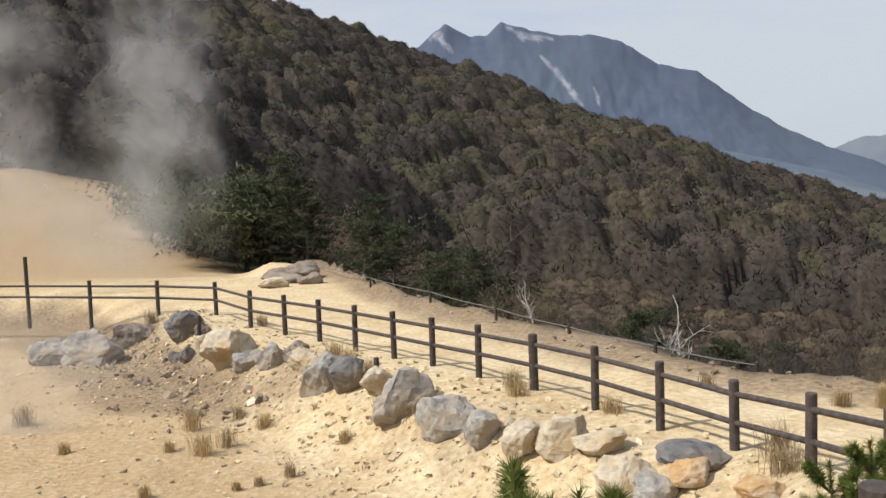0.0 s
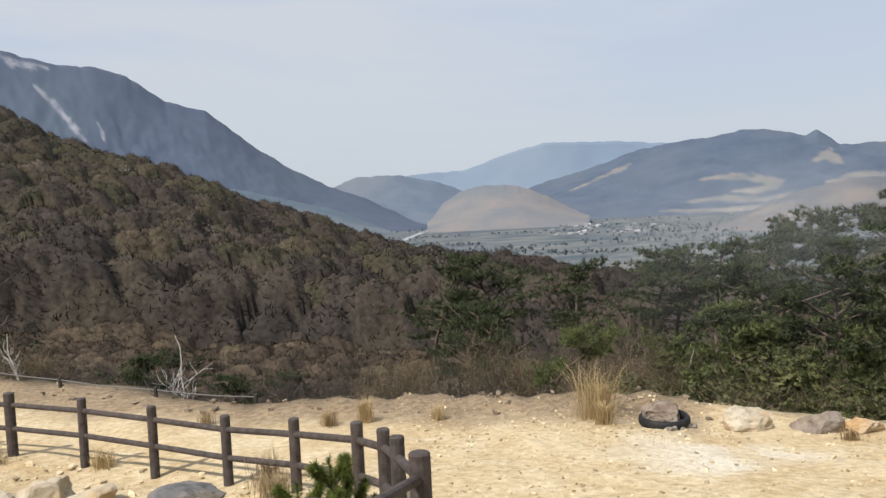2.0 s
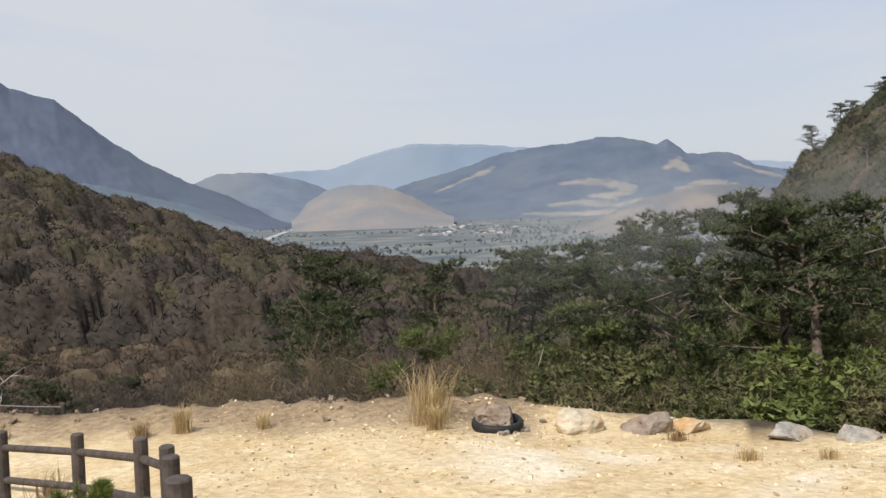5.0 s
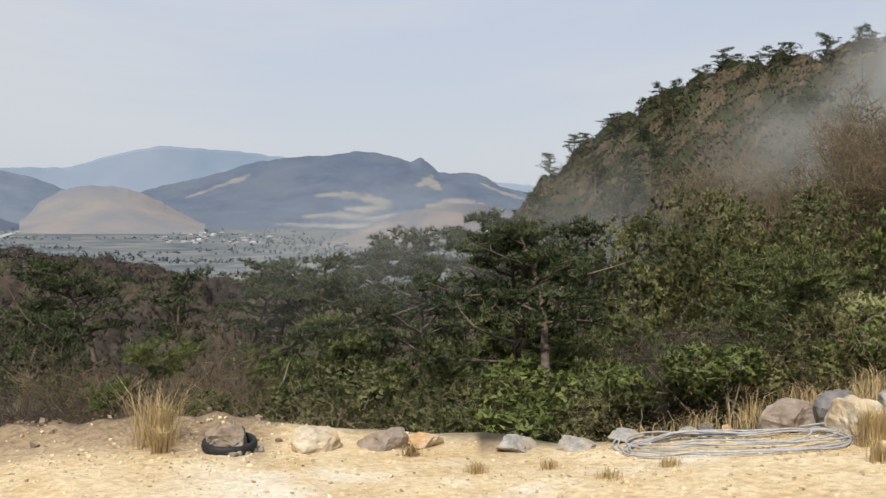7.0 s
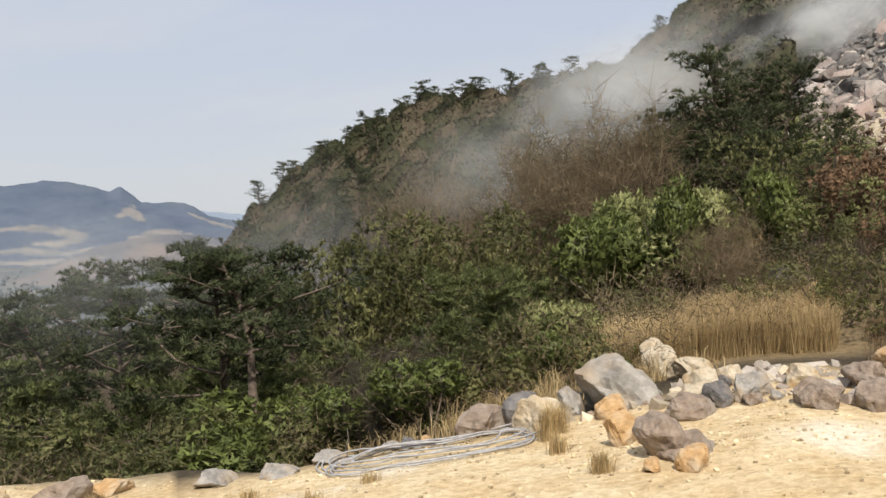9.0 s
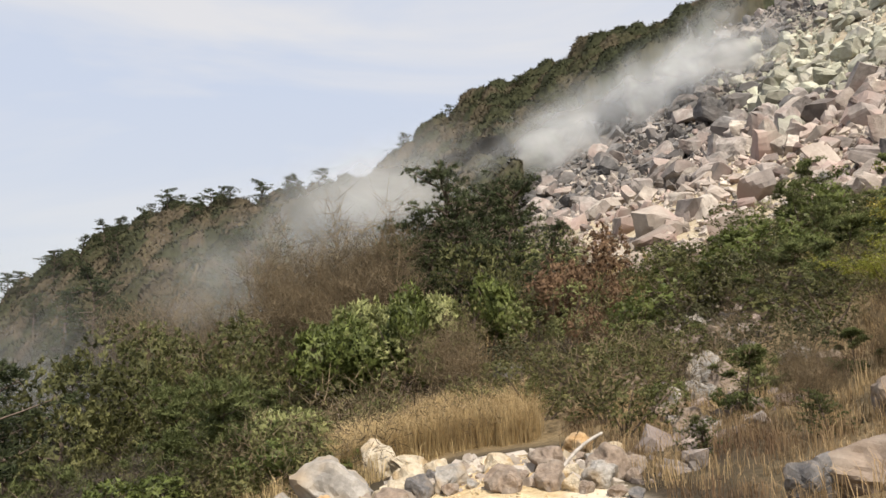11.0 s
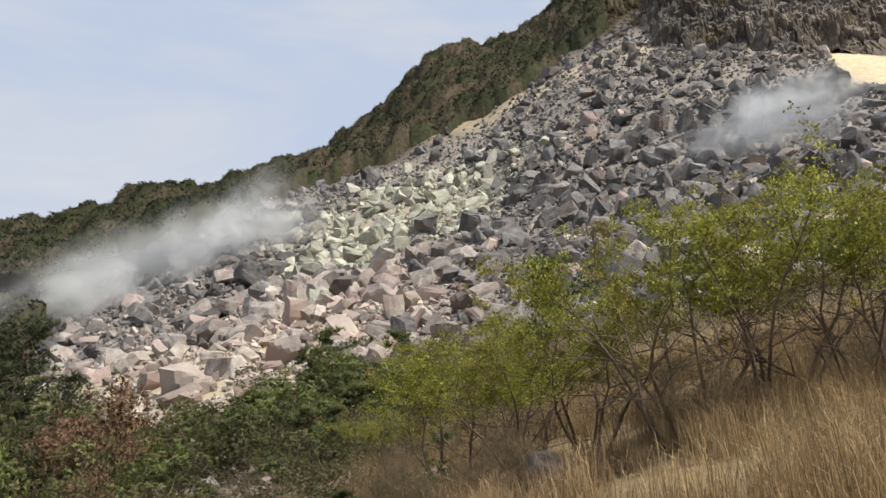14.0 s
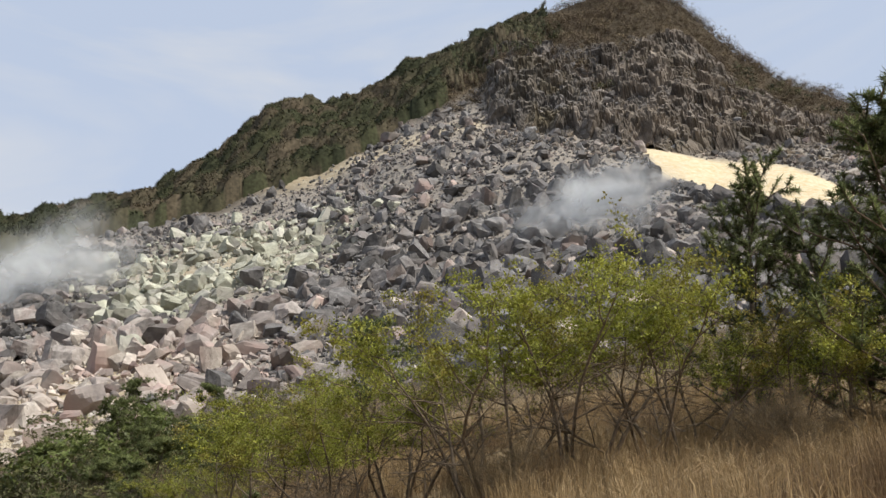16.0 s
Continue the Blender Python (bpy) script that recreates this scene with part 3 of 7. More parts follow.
def build_fence():
    f = tagged(new("fence"), "brown two-rail log fence of weathered round posts along the road", "fence")
    tops = []
    for k, (x, y) in enumerate(POSTS):
        r = math.hypot(x, y)
        top = float(np.interp(y, [3.8, 5.1, 6.05, 6.92, 7.45, 8.85, 10.1, 33, 34], [2.42, 2.10, 1.94, 1.77, 1.73, 1.51, 1.38, 1.38, 1.5]))
        rail_z = top
        if k == 2:
            top += 0.72
        big = 0.072 if k in (13, 21, 22) else 0.058
        lean = 0.012 * math.sin(k * 2.3)
        part("post", log_between((x - lean, y, rail_z - 1.45), (x, y + lean, top), big, 12), M_FENCE, f, smooth=False)
        tops.append((x, y, rail_z))
    for a, b in zip(tops[:-1], tops[1:]):
        for drop in (0.17, 0.50):
            part("rail", log_between((a[0], a[1], a[2] - drop), (b[0], b[1], b[2] - drop), 0.035, 10), M_FENCE, f)
    return f


build_fence()


# ---- plant building blocks ----
def unit(v):
    return v / np.maximum(np.linalg.norm(v, axis=-1, keepdims=True), 1e-9)


def rand_dirs(rng, n, up=0.0):
    v = unit(rng.normal(size=(n, 3)))
    v[:, 2] += up
    return unit(v)


def slivers(base, tip, width, rng):
    """Narrow triangles from base to tip."""
    n = len(base)
    side = unit(np.cross(tip - base, rng.normal(size=(n, 3)))) * (np.asarray(width) * np.ones(n))[:, None] / 2
    v = np.stack([base - side, base + side, tip], 1).reshape(-1, 3)
    return v, np.arange(3 * n).reshape(n, 3)


def leaf_quads(pos, size, rng, up=0.3, long=1.8):
    """Pointed leaves: a rhomb each, turned at random."""
    n = len(pos)
    d = rand_dirs(rng, n, up)
    s = unit(np.cross(d, rng.normal(size=(n, 3))))
    L = (np.asarray(size) * np.ones(n))[:, None]
    v = np.stack([pos, pos + d * L * 0.5 + s * L * 0.5 / long, pos + d * L, pos + d * L * 0.5 - s * L * 0.5 / long], 1).reshape(-1, 3)
    return v, np.arange(4 * n).reshape(n, 4)


def shell_leaves(pos, nrm, size, rng, long=2.0, loose=0.35, rise=0.25):
    """Pointed leaves or twigs lying roughly along the surface whose outward direction is given; one triangle each."""
    n = len(pos)
    g = unit(nrm + loose * rng.normal(size=(n, 3)))
    d = unit(np.cross(g, rng.normal(size=(n, 3))) + rise * nrm + np.array([0, 0, 0.15]))
    s = unit(np.cross(g, d))
    L = (np.asarray(size) * np.ones(n))[:, None]
    v = np.stack([pos - s * L * 0.5 / long, pos + s * L * 0.5 / long, pos + d * L], 1).reshape(-1, 3)
    return v, np.arange(3 * n).reshape(n, 3)


def face_along(v, f, nrm):
    """Turn every face so that it looks along its crown's outward direction."""
    k = f.shape[1]
    g = np.cross(v[f[:, 1]] - v[f[:, 0]], v[f[:, 2]] - v[f[:, 0]])
    back = (g * nrm).sum(1) < 0
    f = f.copy()
    f[back] = f[back][:, ::-1]
    return v, f, np.repeat(nrm, k, 0)


def tubes(paths, sides=5):
    """Tapered tubes along polylines of (x, y, z, radius)."""
    V, Fc, off = [], [], 0
    ang = np.linspace(0, 2 * np.pi, sides, endpoint=False)
    for p in paths:
        p = np.asarray(p, float)
        d = unit(np.gradient(p[:, :3], axis=0))
        a = unit(np.cross(d, np.array([0.31, 0.17, 0.93]) + 0 * d))
        b = np.cross(d, a)
        ring = p[:, None, :3] + p[:, None, 3:4] * (a[:, None] * np.cos(ang)[None, :, None] + b[:, None] * np.sin(ang)[None, :, None])
        V.append(ring.reshape(-1, 3))
        m = len(p)
        i, j = np.meshgrid(np.arange(m - 1), np.arange(sides), indexing="ij")
        j2 = (j + 1) % sides
        Fc.append(np.stack([i * sides + j, i * sides + j2, (i + 1) * sides + j2, (i + 1) * sides + j], -1).reshape(-1, 4) + off)
        off += m * sides
    return np.concatenate(V), np.concatenate(Fc)


def limb(start, dirn, length, rad, rng, n=5, wander=0.25, lift=0.0, tip=0.3):
    p = np.array(start, float)
    d = np.array(dirn, float)
    out = [(*p, rad)]
    for k in range(1, n):
        d = unit(d + rng.normal(size=3) * wander * 0.5 + np.array([0, 0, lift / n]))
        p = p + d * length / (n - 1)
        out.append((*p, rad * (1 - (1 - tip) * k / (n - 1))))
    return np.array(out)


def plant(name, label, category, group=""):
    return tagged(new(name), label, category, group)


def add_part(name, verts, faces, mat, parent, label="", smooth=False, normals=None):
    ob = new(name, mesh_np(name, verts, faces, mat, smooth, normals))
    ob.parent = parent
    if label:
        ob["label"] = label
    return ob


M_NEEDLE = leafy(material("pine_needles", (0.038, 0.052, 0.026), (0.105, 0.128, 0.060), 0.5, 0.7, 0, detail=2, island=0.5))
M_NEEDLE_Y = leafy(material("young_needles", (0.072, 0.092, 0.036), (0.185, 0.212, 0.082), 1.5, 0.65, 0, island=0.45))
M_BARK = material("bark", (0.07, 0.055, 0.045), (0.19, 0.15, 0.12), 9.0, 0.95, 0.5)
M_PALEBARK = material("bleached_bark", (0.30, 0.27, 0.24), (0.55, 0.52, 0.48), 8.0, 0.9, 0.4)
M_STEM = material("grey_stems", (0.085, 0.066, 0.048), (0.22, 0.175, 0.13), 14.0, 0.9, 0.4)
M_TWIG = leafy(material("bare_twigs", (0.056, 0.048, 0.041), (0.162, 0.139, 0.118), 0.12, 0.95, 0, (0.080, 0.075, 0.055), 0.03, detail=2, island=0.15), 0.4)
M_TWIG2 = leafy(material("ochre_twigs", (0.13, 0.102, 0.065), (0.27, 0.212, 0.138), 0.3, 0.95, 0, detail=2, island=0.4), 0.35)
M_HOLLY = leafy(material("evergreen_leaves", (0.085, 0.092, 0.038), (0.235, 0.235, 0.098), 0.5, 0.55, 0, detail=2, island=0.5))
M_RHODO = leafy(material("broad_glossy_leaves", (0.070, 0.095, 0.028), (0.20, 0.235, 0.075), 0.9, 0.45, 0, island=0.4), 0.35)
M_PALELEAF = leafy(material("pale_leaves", (0.15, 0.175, 0.06), (0.39, 0.40, 0.19), 0.9, 0.6, 0, island=0.45))
M_SHRUB = leafy(material("underbrush_leaves", (0.105, 0.108, 0.045), (0.25, 0.245, 0.102), 0.5, 0.6, 0, detail=2, island=0.5))
M_RIDGE = leafy(material("ridge_leaves", (0.066, 0.070, 0.036), (0.150, 0.148, 0.075), 0.12, 0.65, 0, (0.10, 0.09, 0.06), 0.04, detail=3, island=0.35), 0.3)
M_SPRING = leafy(material("spring_leaves", (0.17, 0.195, 0.028), (0.35, 0.36, 0.07), 1.2, 0.55, 0, (0.24, 0.19, 0.05), 0.5, island=0.4))
M_RUST = leafy(material("rusty_dead_needles", (0.14, 0.092, 0.058), (0.27, 0.175, 0.11), 1.2, 0.9, 0, island=0.45))
M_STRAW = leafy(material("dry_grass", (0.36, 0.265, 0.135), (0.60, 0.475, 0.265), 0.7, 0.85, 0, (0.42, 0.315, 0.17), 0.15, island=0.35), 0.25)
M_STRAWMID = leafy(material("tawny_grass", (0.235, 0.170, 0.094), (0.52, 0.39, 0.22), 1.6, 0.88, 0, (0.16, 0.105, 0.065), 0.5, island=0.4), 0.25)
M_STRAWDK = leafy(material("brown_grass", (0.27, 0.205, 0.125), (0.54, 0.43, 0.27), 0.7, 0.9, 0, island=0.45), 0.25)


def pine_parts(root, h, seed, spread=0.32, low=0.35, mat=None, pads=70, flat=0.45, tuft=0.34, trunk=0.022, lean=0.06):
    """Trunk, limbs and a crown of needle tufts massed in flat pads, with gaps between."""
    rng = np.random.default_rng(seed)
    tr = limb((0, 0, -0.4), (lean * rng.normal(), lean * rng.normal(), 1), h * 0.97, h * trunk, rng, 9, 0.22, 0.5, 0.18)
    paths, ends, size = [tr], [tr[-1, :3] + rng.normal(size=3) * np.array([0.03, 0.03, 0.01]) * h for _ in range(4)], [h * 0.075] * 4
    nl = max(9, int(pads / 5))
    for k in range(nl):
        u = low + (1 - low) * (k + 0.7 * rng.random()) / nl
        i = min(int(u * 8), 7)
        w = u * 8 - i
        s = tr[i, :3] * (1 - w) + tr[i + 1, :3] * w
        a = k * 2.4 + rng.normal() * 0.5
        ln = h * spread * (1.15 - 0.72 * ((u - low) / (1 - low)) ** 1.8) * (0.5 + 0.65 * rng.random())
        b = limb(s, (math.cos(a), math.sin(a), 0.10 + 0.28 * rng.random()), ln, h * trunk * 0.30, rng, 5, 0.35, 0.3)
        paths.append(b)
        for q in range(4):
            t = b[2 + (q % 3), :3]
            e = t + rng.normal(size=3) * np.array([0.15, 0.15, 0.04]) * ln
            paths.append(np.array([[*t, h * trunk * 0.10], [*((t + e) / 2 + np.array([0, 0, 0.02 * h])), h * trunk * 0.08], [*e, h * trunk * 0.05]]))
            ends.append(e)
            size.append(h * (0.045 + 0.05 * rng.random()))
    v, f = tubes(paths, 6)
    add_part("trunk", v, f, M_BARK, root, "", True)
    ends, size = np.array(ends), np.array(size)
    n_sub = max(8, int(11 * 62 / len(ends)))
    off = unit(rng.normal(size=(len(ends) * n_sub, 3))) * rng.random((len(ends) * n_sub, 1)) ** 0.45
    off = off * np.array([1, 1, max(flat, 0.24)]) * np.repeat(size, n_sub)[:, None]
    c = np.repeat(ends, n_sub, 0) + off
    n_ne = 13
    b0 = np.repeat(c, n_ne, 0)
    d = rand_dirs(rng, len(b0), 0.7)
    v, f = slivers(b0, b0 + d * tuft * (0.6 + 0.7 * rng.random((len(b0), 1))), tuft * 0.19, rng)
    pn = unit(np.repeat(off, n_ne, 0) / np.repeat(np.repeat(size, n_sub), n_ne)[:, None] * np.array([0.8, 0.8, 2.2]) + np.array([0, 0, 0.25]) + 0.3 * rng.normal(size=b0.shape))
    v, f, pn = face_along(v, f, pn)
    add_part("crown", v, f, mat or M_NEEDLE, root, "", False, pn)
    return root


def bush_parts(root, h, w, seed, leafmat, leaf=0.16, whorls=160, per=7, stems=7, twigmat=None, hollow=0.55):
    """Several stems and a rounded, uneven dome of leaves in whorls."""
    rng = np.random.default_rng(seed)
    paths = []
    lobes = rng.normal(size=(6, 3)) * np.array([w * 0.3, w * 0.3, h * 0.18]) + np.array([0, 0, h * 0.58])
    for k in range(stems):
        t = lobes[k % 6]
        paths.append(limb((rng.normal() * 0.1, rng.normal() * 0.1, -0.2), unit(t), np.linalg.norm(t) * 1.1, 0.03 * h / 2, rng, 5, 0.3, 0.2))
    v, f = tubes(paths, 4)
    add_part("stem", v, f, twigmat or M_BARK, root)
    li = rng.integers(0, 6, whorls)
    d = rand_dirs(rng, whorls, 0.25)
    rad = (hollow + (1 - hollow) * rng.random((whorls, 1)))
    c = lobes[li] + d * rad * np.array([w * 0.30, w * 0.30, h * 0.30])
    c[:, 2] = np.maximum(c[:, 2], 0.05)
    pos = np.repeat(c, per, 0) + rng.normal(size=(whorls * per, 3)) * leaf * 0.25
    ln = unit(np.repeat(d, per, 0) + np.array([0, 0, 0.3]) + 0.22 * rng.normal(size=pos.shape))
    v, f = shell_leaves(pos, ln, leaf * (0.8 + 0.7 * rng.random(whorls * per)), rng, 1.8, 0.5, 0.4)
    v, f, ln = face_along(v, f, ln)
    add_part("foliage", v, f, leafmat, root, "", False, ln)
    return root


def twig_bush_parts(root, h, seed, mat, stems=9, twigs=420, sharp=0.05):
    """A leafless shrub: fanned stems and many fine twigs."""
    rng = np.random.default_rng(seed)
    paths, tips = [], []
    for k in range(stems):
        a = 6.28 * k / stems + rng.normal() * 0.3
        o = 0.25 + 0.5 * rng.random()
        p = limb((0.08 * math.cos(a), 0.08 * math.sin(a), -0.2), (o * math.cos(a), o * math.sin(a), 1), h * (0.75 + 0.35 * rng.random()), 0.006 * h, rng, 6, 0.3, 0.2)
        paths.append(p)
        for q in range(3):
            b = limb(p[2 + q, :3], unit(rng.normal(size=3) * 0.6 + np.array([math.cos(a) * 0.5, math.sin(a) * 0.5, 0.8])), h * 0.45, 0.0035 * h, rng, 4, 0.35)
            paths.append(b)
            tips.append(b[1:, :3])
        tips.append(p[3:, :3])
    v, f = tubes(paths, 4)
    add_part("stem", v, f, mat, root)
    tips = np.concatenate(tips)
    b0 = tips[rng.integers(0, len(tips), twigs)] + rng.normal(size=(twigs, 3)) * 0.03 * h
    d = rand_dirs(rng, twigs, 0.7)
    v, f = slivers(b0, b0 + d * h * (0.12 + 0.2 * rng.random((twigs, 1))), sharp * h / 3, rng)
    add_part("crown", v, f, mat, root)
    return root


def joined(name, chunks, mat, label, category, normals=None):
    """Chunks of (verts, faces) joined into one object of kind stuff."""
    V, Fc, off = [], [], 0
    for v, f in chunks:
        V.append(v)
        Fc.append(f + off)
        off += len(v)
    return tagged(new(name, mesh_np(name, np.concatenate(V), np.concatenate(Fc), mat, False, normals)), label, category, kind="stuff")


def scatter(n, az0, az1, r0, r1, seed, keep=None):
    """Positions on the land, even over its area."""
    rng = np.random.default_rng(seed)
    az = az0 + (az1 - az0) * rng.random(n)
    r = np.sqrt(r0 * r0 + (r1 * r1 - r0 * r0) * rng.random(n))
    x, y = r * np.sin(np.radians(az)), r * np.cos(np.radians(az))
    if keep is not None:
        k = keep(x, y, r, az, rng)
        x, y = x[k], y[k]
    return np.stack([x, y, land(x, y)], 1)


# ---- far woods: bare trees, evergreens and scrub on the hills ----
def wood_chunk(pos, hs, per, seed, kind, leaf=0.3, fine=1.0):
    """Crowns of many slivers (bare trees) or leaf clumps (evergreens) over the given feet; shaded as rounded crowns."""
    rng = np.random.default_rng(seed)
    n = len(pos)
    c = np.repeat(pos, per, 0)
    H = np.repeat(hs, per)[:, None]
    # every crown is a cluster of three lobes
    lobe = rng.normal(size=(n, 3, 3)) * np.array([0.17, 0.17, 0.10])
    pick = rng.integers(0, 3, n * per)
    lc = lobe[np.repeat(np.arange(n), per), pick]
    d = rand_dirs(rng, n * per, 0.25)
    rad = rng.random((n * per, 1)) ** 0.5
    nrm = unit(d + 0.6 * lc / 0.2 + np.array([0, 0, 0.35]))
    if kind == "bare":
        rad = 0.5 + 0.5 * rad
        p = c + (lc + d * rad * np.array([0.27, 0.27, 0.32]) + np.array([0, 0, 0.52])) * H
        dd = unit(d * 0.7 + np.array([0, 0, 0.35]) + 0.7 * rng.normal(size=d.shape))
        v, f = slivers(p, p + dd * H * (0.07 + 0.11 * rng.random((n * per, 1))), (0.009 * H[:, 0] + 0.009) * fine, rng)
        return face_along(v, f, nrm)
    p = c + (lc + d * rad * np.array([0.25, 0.25, 0.32]) + np.array([0, 0, 0.48])) * H
    v, f = shell_leaves(p, nrm, leaf * (0.6 + 0.8 * rng.random(n * per)), rng, 1.6, 0.5)
    nrm = unit(nrm + 0.2 * rng.normal(size=nrm.shape))
    return face_along(v, f, nrm)


def massed_crowns(pos, hs, per, seed, leaf=0.35, long=2.2, wide=0.30, lift=0.55):
    """Rounded crowns of four uneven lobes each, made of ragged twigs or leaves alone; one tone a tree."""
    rng = np.random.default_rng(seed)
    n, k = len(pos), 4
    tone = rng.random(n)
    lobe = rng.normal(size=(n, k, 3)) * np.array([wide * 0.62, wide * 0.62, 0.08]) + np.array([0, 0, lift])
    size = wide * (0.55 + 0.45 * rng.random((n, k)))
    ti = np.repeat(np.arange(n), per)
    li = rng.integers(0, k, n * per)
    d = rand_dirs(rng, n * per, 0.35)
    lc = lobe[ti, li]
    p = pos[ti] + (lc + d * size[ti, li][:, None] * (0.45 + 0.7 * rng.random((n * per, 1)) ** 0.8) * np.array([1, 1, 0.95])) * hs[ti][:, None]
    nn = unit(d + 1.0 * (lc - np.array([0, 0, lift])) / wide + np.array([0, 0, 0.2]))
    v, f = shell_leaves(p, nn, leaf * (0.5 + 0.9 * rng.random(n * per)), rng, long, 0.4)
    v, f, nn = face_along(v, f, unit(nn + 0.12 * rng.normal(size=nn.shape)))
    t = np.repeat(tone[ti] + 0.06 * rng.normal(size=n * per), 3)
    return v, f, nn, np.clip(t, 0, 1)


def tone_material(name, stops, share=0.15, grain=1.6):
    """Foliage whose colour follows the tone of each tree, with a fine grain."""
    m = bpy.data.materials.new(name)
    m.use_nodes = True
    N, L = m.node_tree.nodes, m.node_tree.links
    b = N["Principled BSDF"]
    b.inputs["Roughness"].default_value, b.inputs["Specular IOR Level"].default_value = 0.9, 0.15
    at = N.new("ShaderNodeAttribute")
    at.attribute_name = "tone"
    r = N.new("ShaderNodeValToRGB")
    while len(r.color_ramp.elements) < len(stops):
        r.color_ramp.elements.new(0.5)
    for e, (q, c) in zip(r.color_ramp.elements, stops):
        e.position, e.color = q, (*c, 1)
    L.new(at.outputs["Fac"], r.inputs["Fac"])
    tc = N.new("ShaderNodeTexCoord")
    nz = N.new("ShaderNodeTexNoise")
    nz.inputs["Scale"].default_value, nz.inputs["Detail"].default_value = grain, 6.0
    L.new(tc.outputs["Object"], nz.inputs["Vector"])
    mr = N.new("ShaderNodeMapRange")
    mr.inputs["From Min"].default_value, mr.inputs["From Max"].default_value = 0.3, 0.7
    mr.inputs["To Min"].default_value, mr.inputs["To Max"].default_value = 0.6, 1.4
    L.new(nz.outputs["Fac"], mr.inputs["Value"])
    vm = N.new("ShaderNodeVectorMath")
    vm.operation = "SCALE"
    L.new(r.outputs["Color"], vm.inputs[0])
    L.new(mr.outputs["Result"], vm.inputs["Scale"])
    L.new(vm.outputs["Vector"], b.inputs["Base Color"])
    return leafy(m, share)


def on_left_hill(x, y, r, az, rng):
    cr = np.array(CREST, float)
    cd = np.interp(az, cr[:, 0], cr[:, 2])
    return (r < cd * 1.04) & (bare_mask(x, y) < 0.1) & (clearing(r, az) < 0.5)


def on_right_hill(x, y, r, az, rng):
    cr = np.array(CREST, float)
    cd = np.interp(az, cr[:, 0], cr[:, 2])
    cliff = (az > 138) & (r > 120) & (rng.random(len(az)) > sstep(150, 174, r) * 0.8 + 0.08)
    return (r < cd * 1.04) & (bare_mask(x, y) < 0.1) & (scree_mask(x, y) < 0.15) & ~cliff


RW = np.random.default_rng(21)


def woods(name, n, az0, az1, r0, r1, seed, keep, h0, h1, per, kind, mat, label, category, patch=None, leaf=0.3, fine=1.0):
    feet = scatter(n, az0, az1, r0, r1, seed, keep)
    if patch:
        feet = feet[fbm(feet[:, 0], feet[:, 1], patch[0], 3, patch[1]) > patch[2]]
    hs = h0 + (h1 - h0) * RW.random(len(feet))
    v, f, nrm = wood_chunk(feet, hs, per, seed + 1, kind, leaf, fine)
    return joined(name, [(v, f)], mat, label, category, nrm)


def crowded(name, n, az0, az1, r0, r1, seed, keep, h0, h1, per, mat, label, category, patch=None, leaf=0.35, long=2.2, wide=0.30, lift=0.55):
    feet = scatter(n, az0, az1, r0, r1, seed, keep)
    if patch:
        feet = feet[fbm(feet[:, 0], feet[:, 1], patch[0], 3, patch[1]) > patch[2]]
    hs = h0 + (h1 - h0) * np.random.default_rng(seed + 5).random(len(feet)) ** 1.3
    v, f, nrm, tone = massed_crowns(feet, hs, per, seed + 1, leaf, long, wide, lift)
    ob = joined(name, [(v, f)], mat, label, category, nrm)
    ob.data.attributes.new("tone", "FLOAT", "POINT").data.foreach_set("value", tone.astype(np.float32))
    return ob


M_WOOD = tone_material("bare_wood", [(0.0, (0.034, 0.030, 0.027)), (0.35, (0.051, 0.043, 0.037)), (0.55, (0.068, 0.055, 0.044)), (0.75, (0.060, 0.057, 0.036)), (0.9, (0.090, 0.070, 0.049)), (1.0, (0.13, 0.11, 0.092))])
M_BRUSH = tone_material("bare_brush", [(0.0, (0.075, 0.057, 0.044)), (0.45, (0.135, 0.103, 0.074)), (0.8, (0.165, 0.135, 0.085)), (1.0, (0.20, 0.155, 0.105))])
M_RUSSET = tone_material("russet_brush", [(0.0, (0.048, 0.037, 0.030)), (0.45, (0.090, 0.068, 0.050)), (0.8, (0.115, 0.092, 0.060)), (1.0, (0.15, 0.115, 0.078))])
M_DARKWOOD = tone_material("dark_evergreen", [(0.0, (0.030, 0.040, 0.024)), (0.6, (0.060, 0.070, 0.036)), (1.0, (0.105, 0.105, 0.050))])
M_RIDGEWOOD = tone_material("ridge_wood", [(0.0, (0.028, 0.034, 0.019)), (0.4, (0.052, 0.056, 0.029)), (0.62, (0.078, 0.068, 0.044)), (0.82, (0.105, 0.084, 0.058)), (1.0, (0.115, 0.112, 0.056))])


def crown_cells(x, y, cell, seed):
    """For every point the nearest crown of a jittered grid: how far its middle is (in cells), and two random numbers of that crown."""
    rng = np.random.default_rng(seed)
    px, py, ph, pt = [rng.random((97, 97)) for _ in range(4)]
    u, w = x / cell, y / cell
    iu, iw = np.floor(u).astype(int), np.floor(w).astype(int)
    best, hh, tt = np.full(np.shape(u), 9.0), np.zeros(np.shape(u)), np.zeros(np.shape(u))
    for a in (-1, 0, 1):
        for b in (-1, 0, 1):
            ca, cb = (iu + a) % 97, (iw + b) % 97
            grow = 0.75 + 0.5 * ph[ca, cb]
            d = np.hypot(iu + a + px[ca, cb] - u, iw + b + py[ca, cb] - w) / grow
            closer = d < best
            best, hh, tt = np.where(closer, d, best), np.where(closer, ph[ca, cb], hh), np.where(closer, pt[ca, cb], tt)
    return best, hh, tt


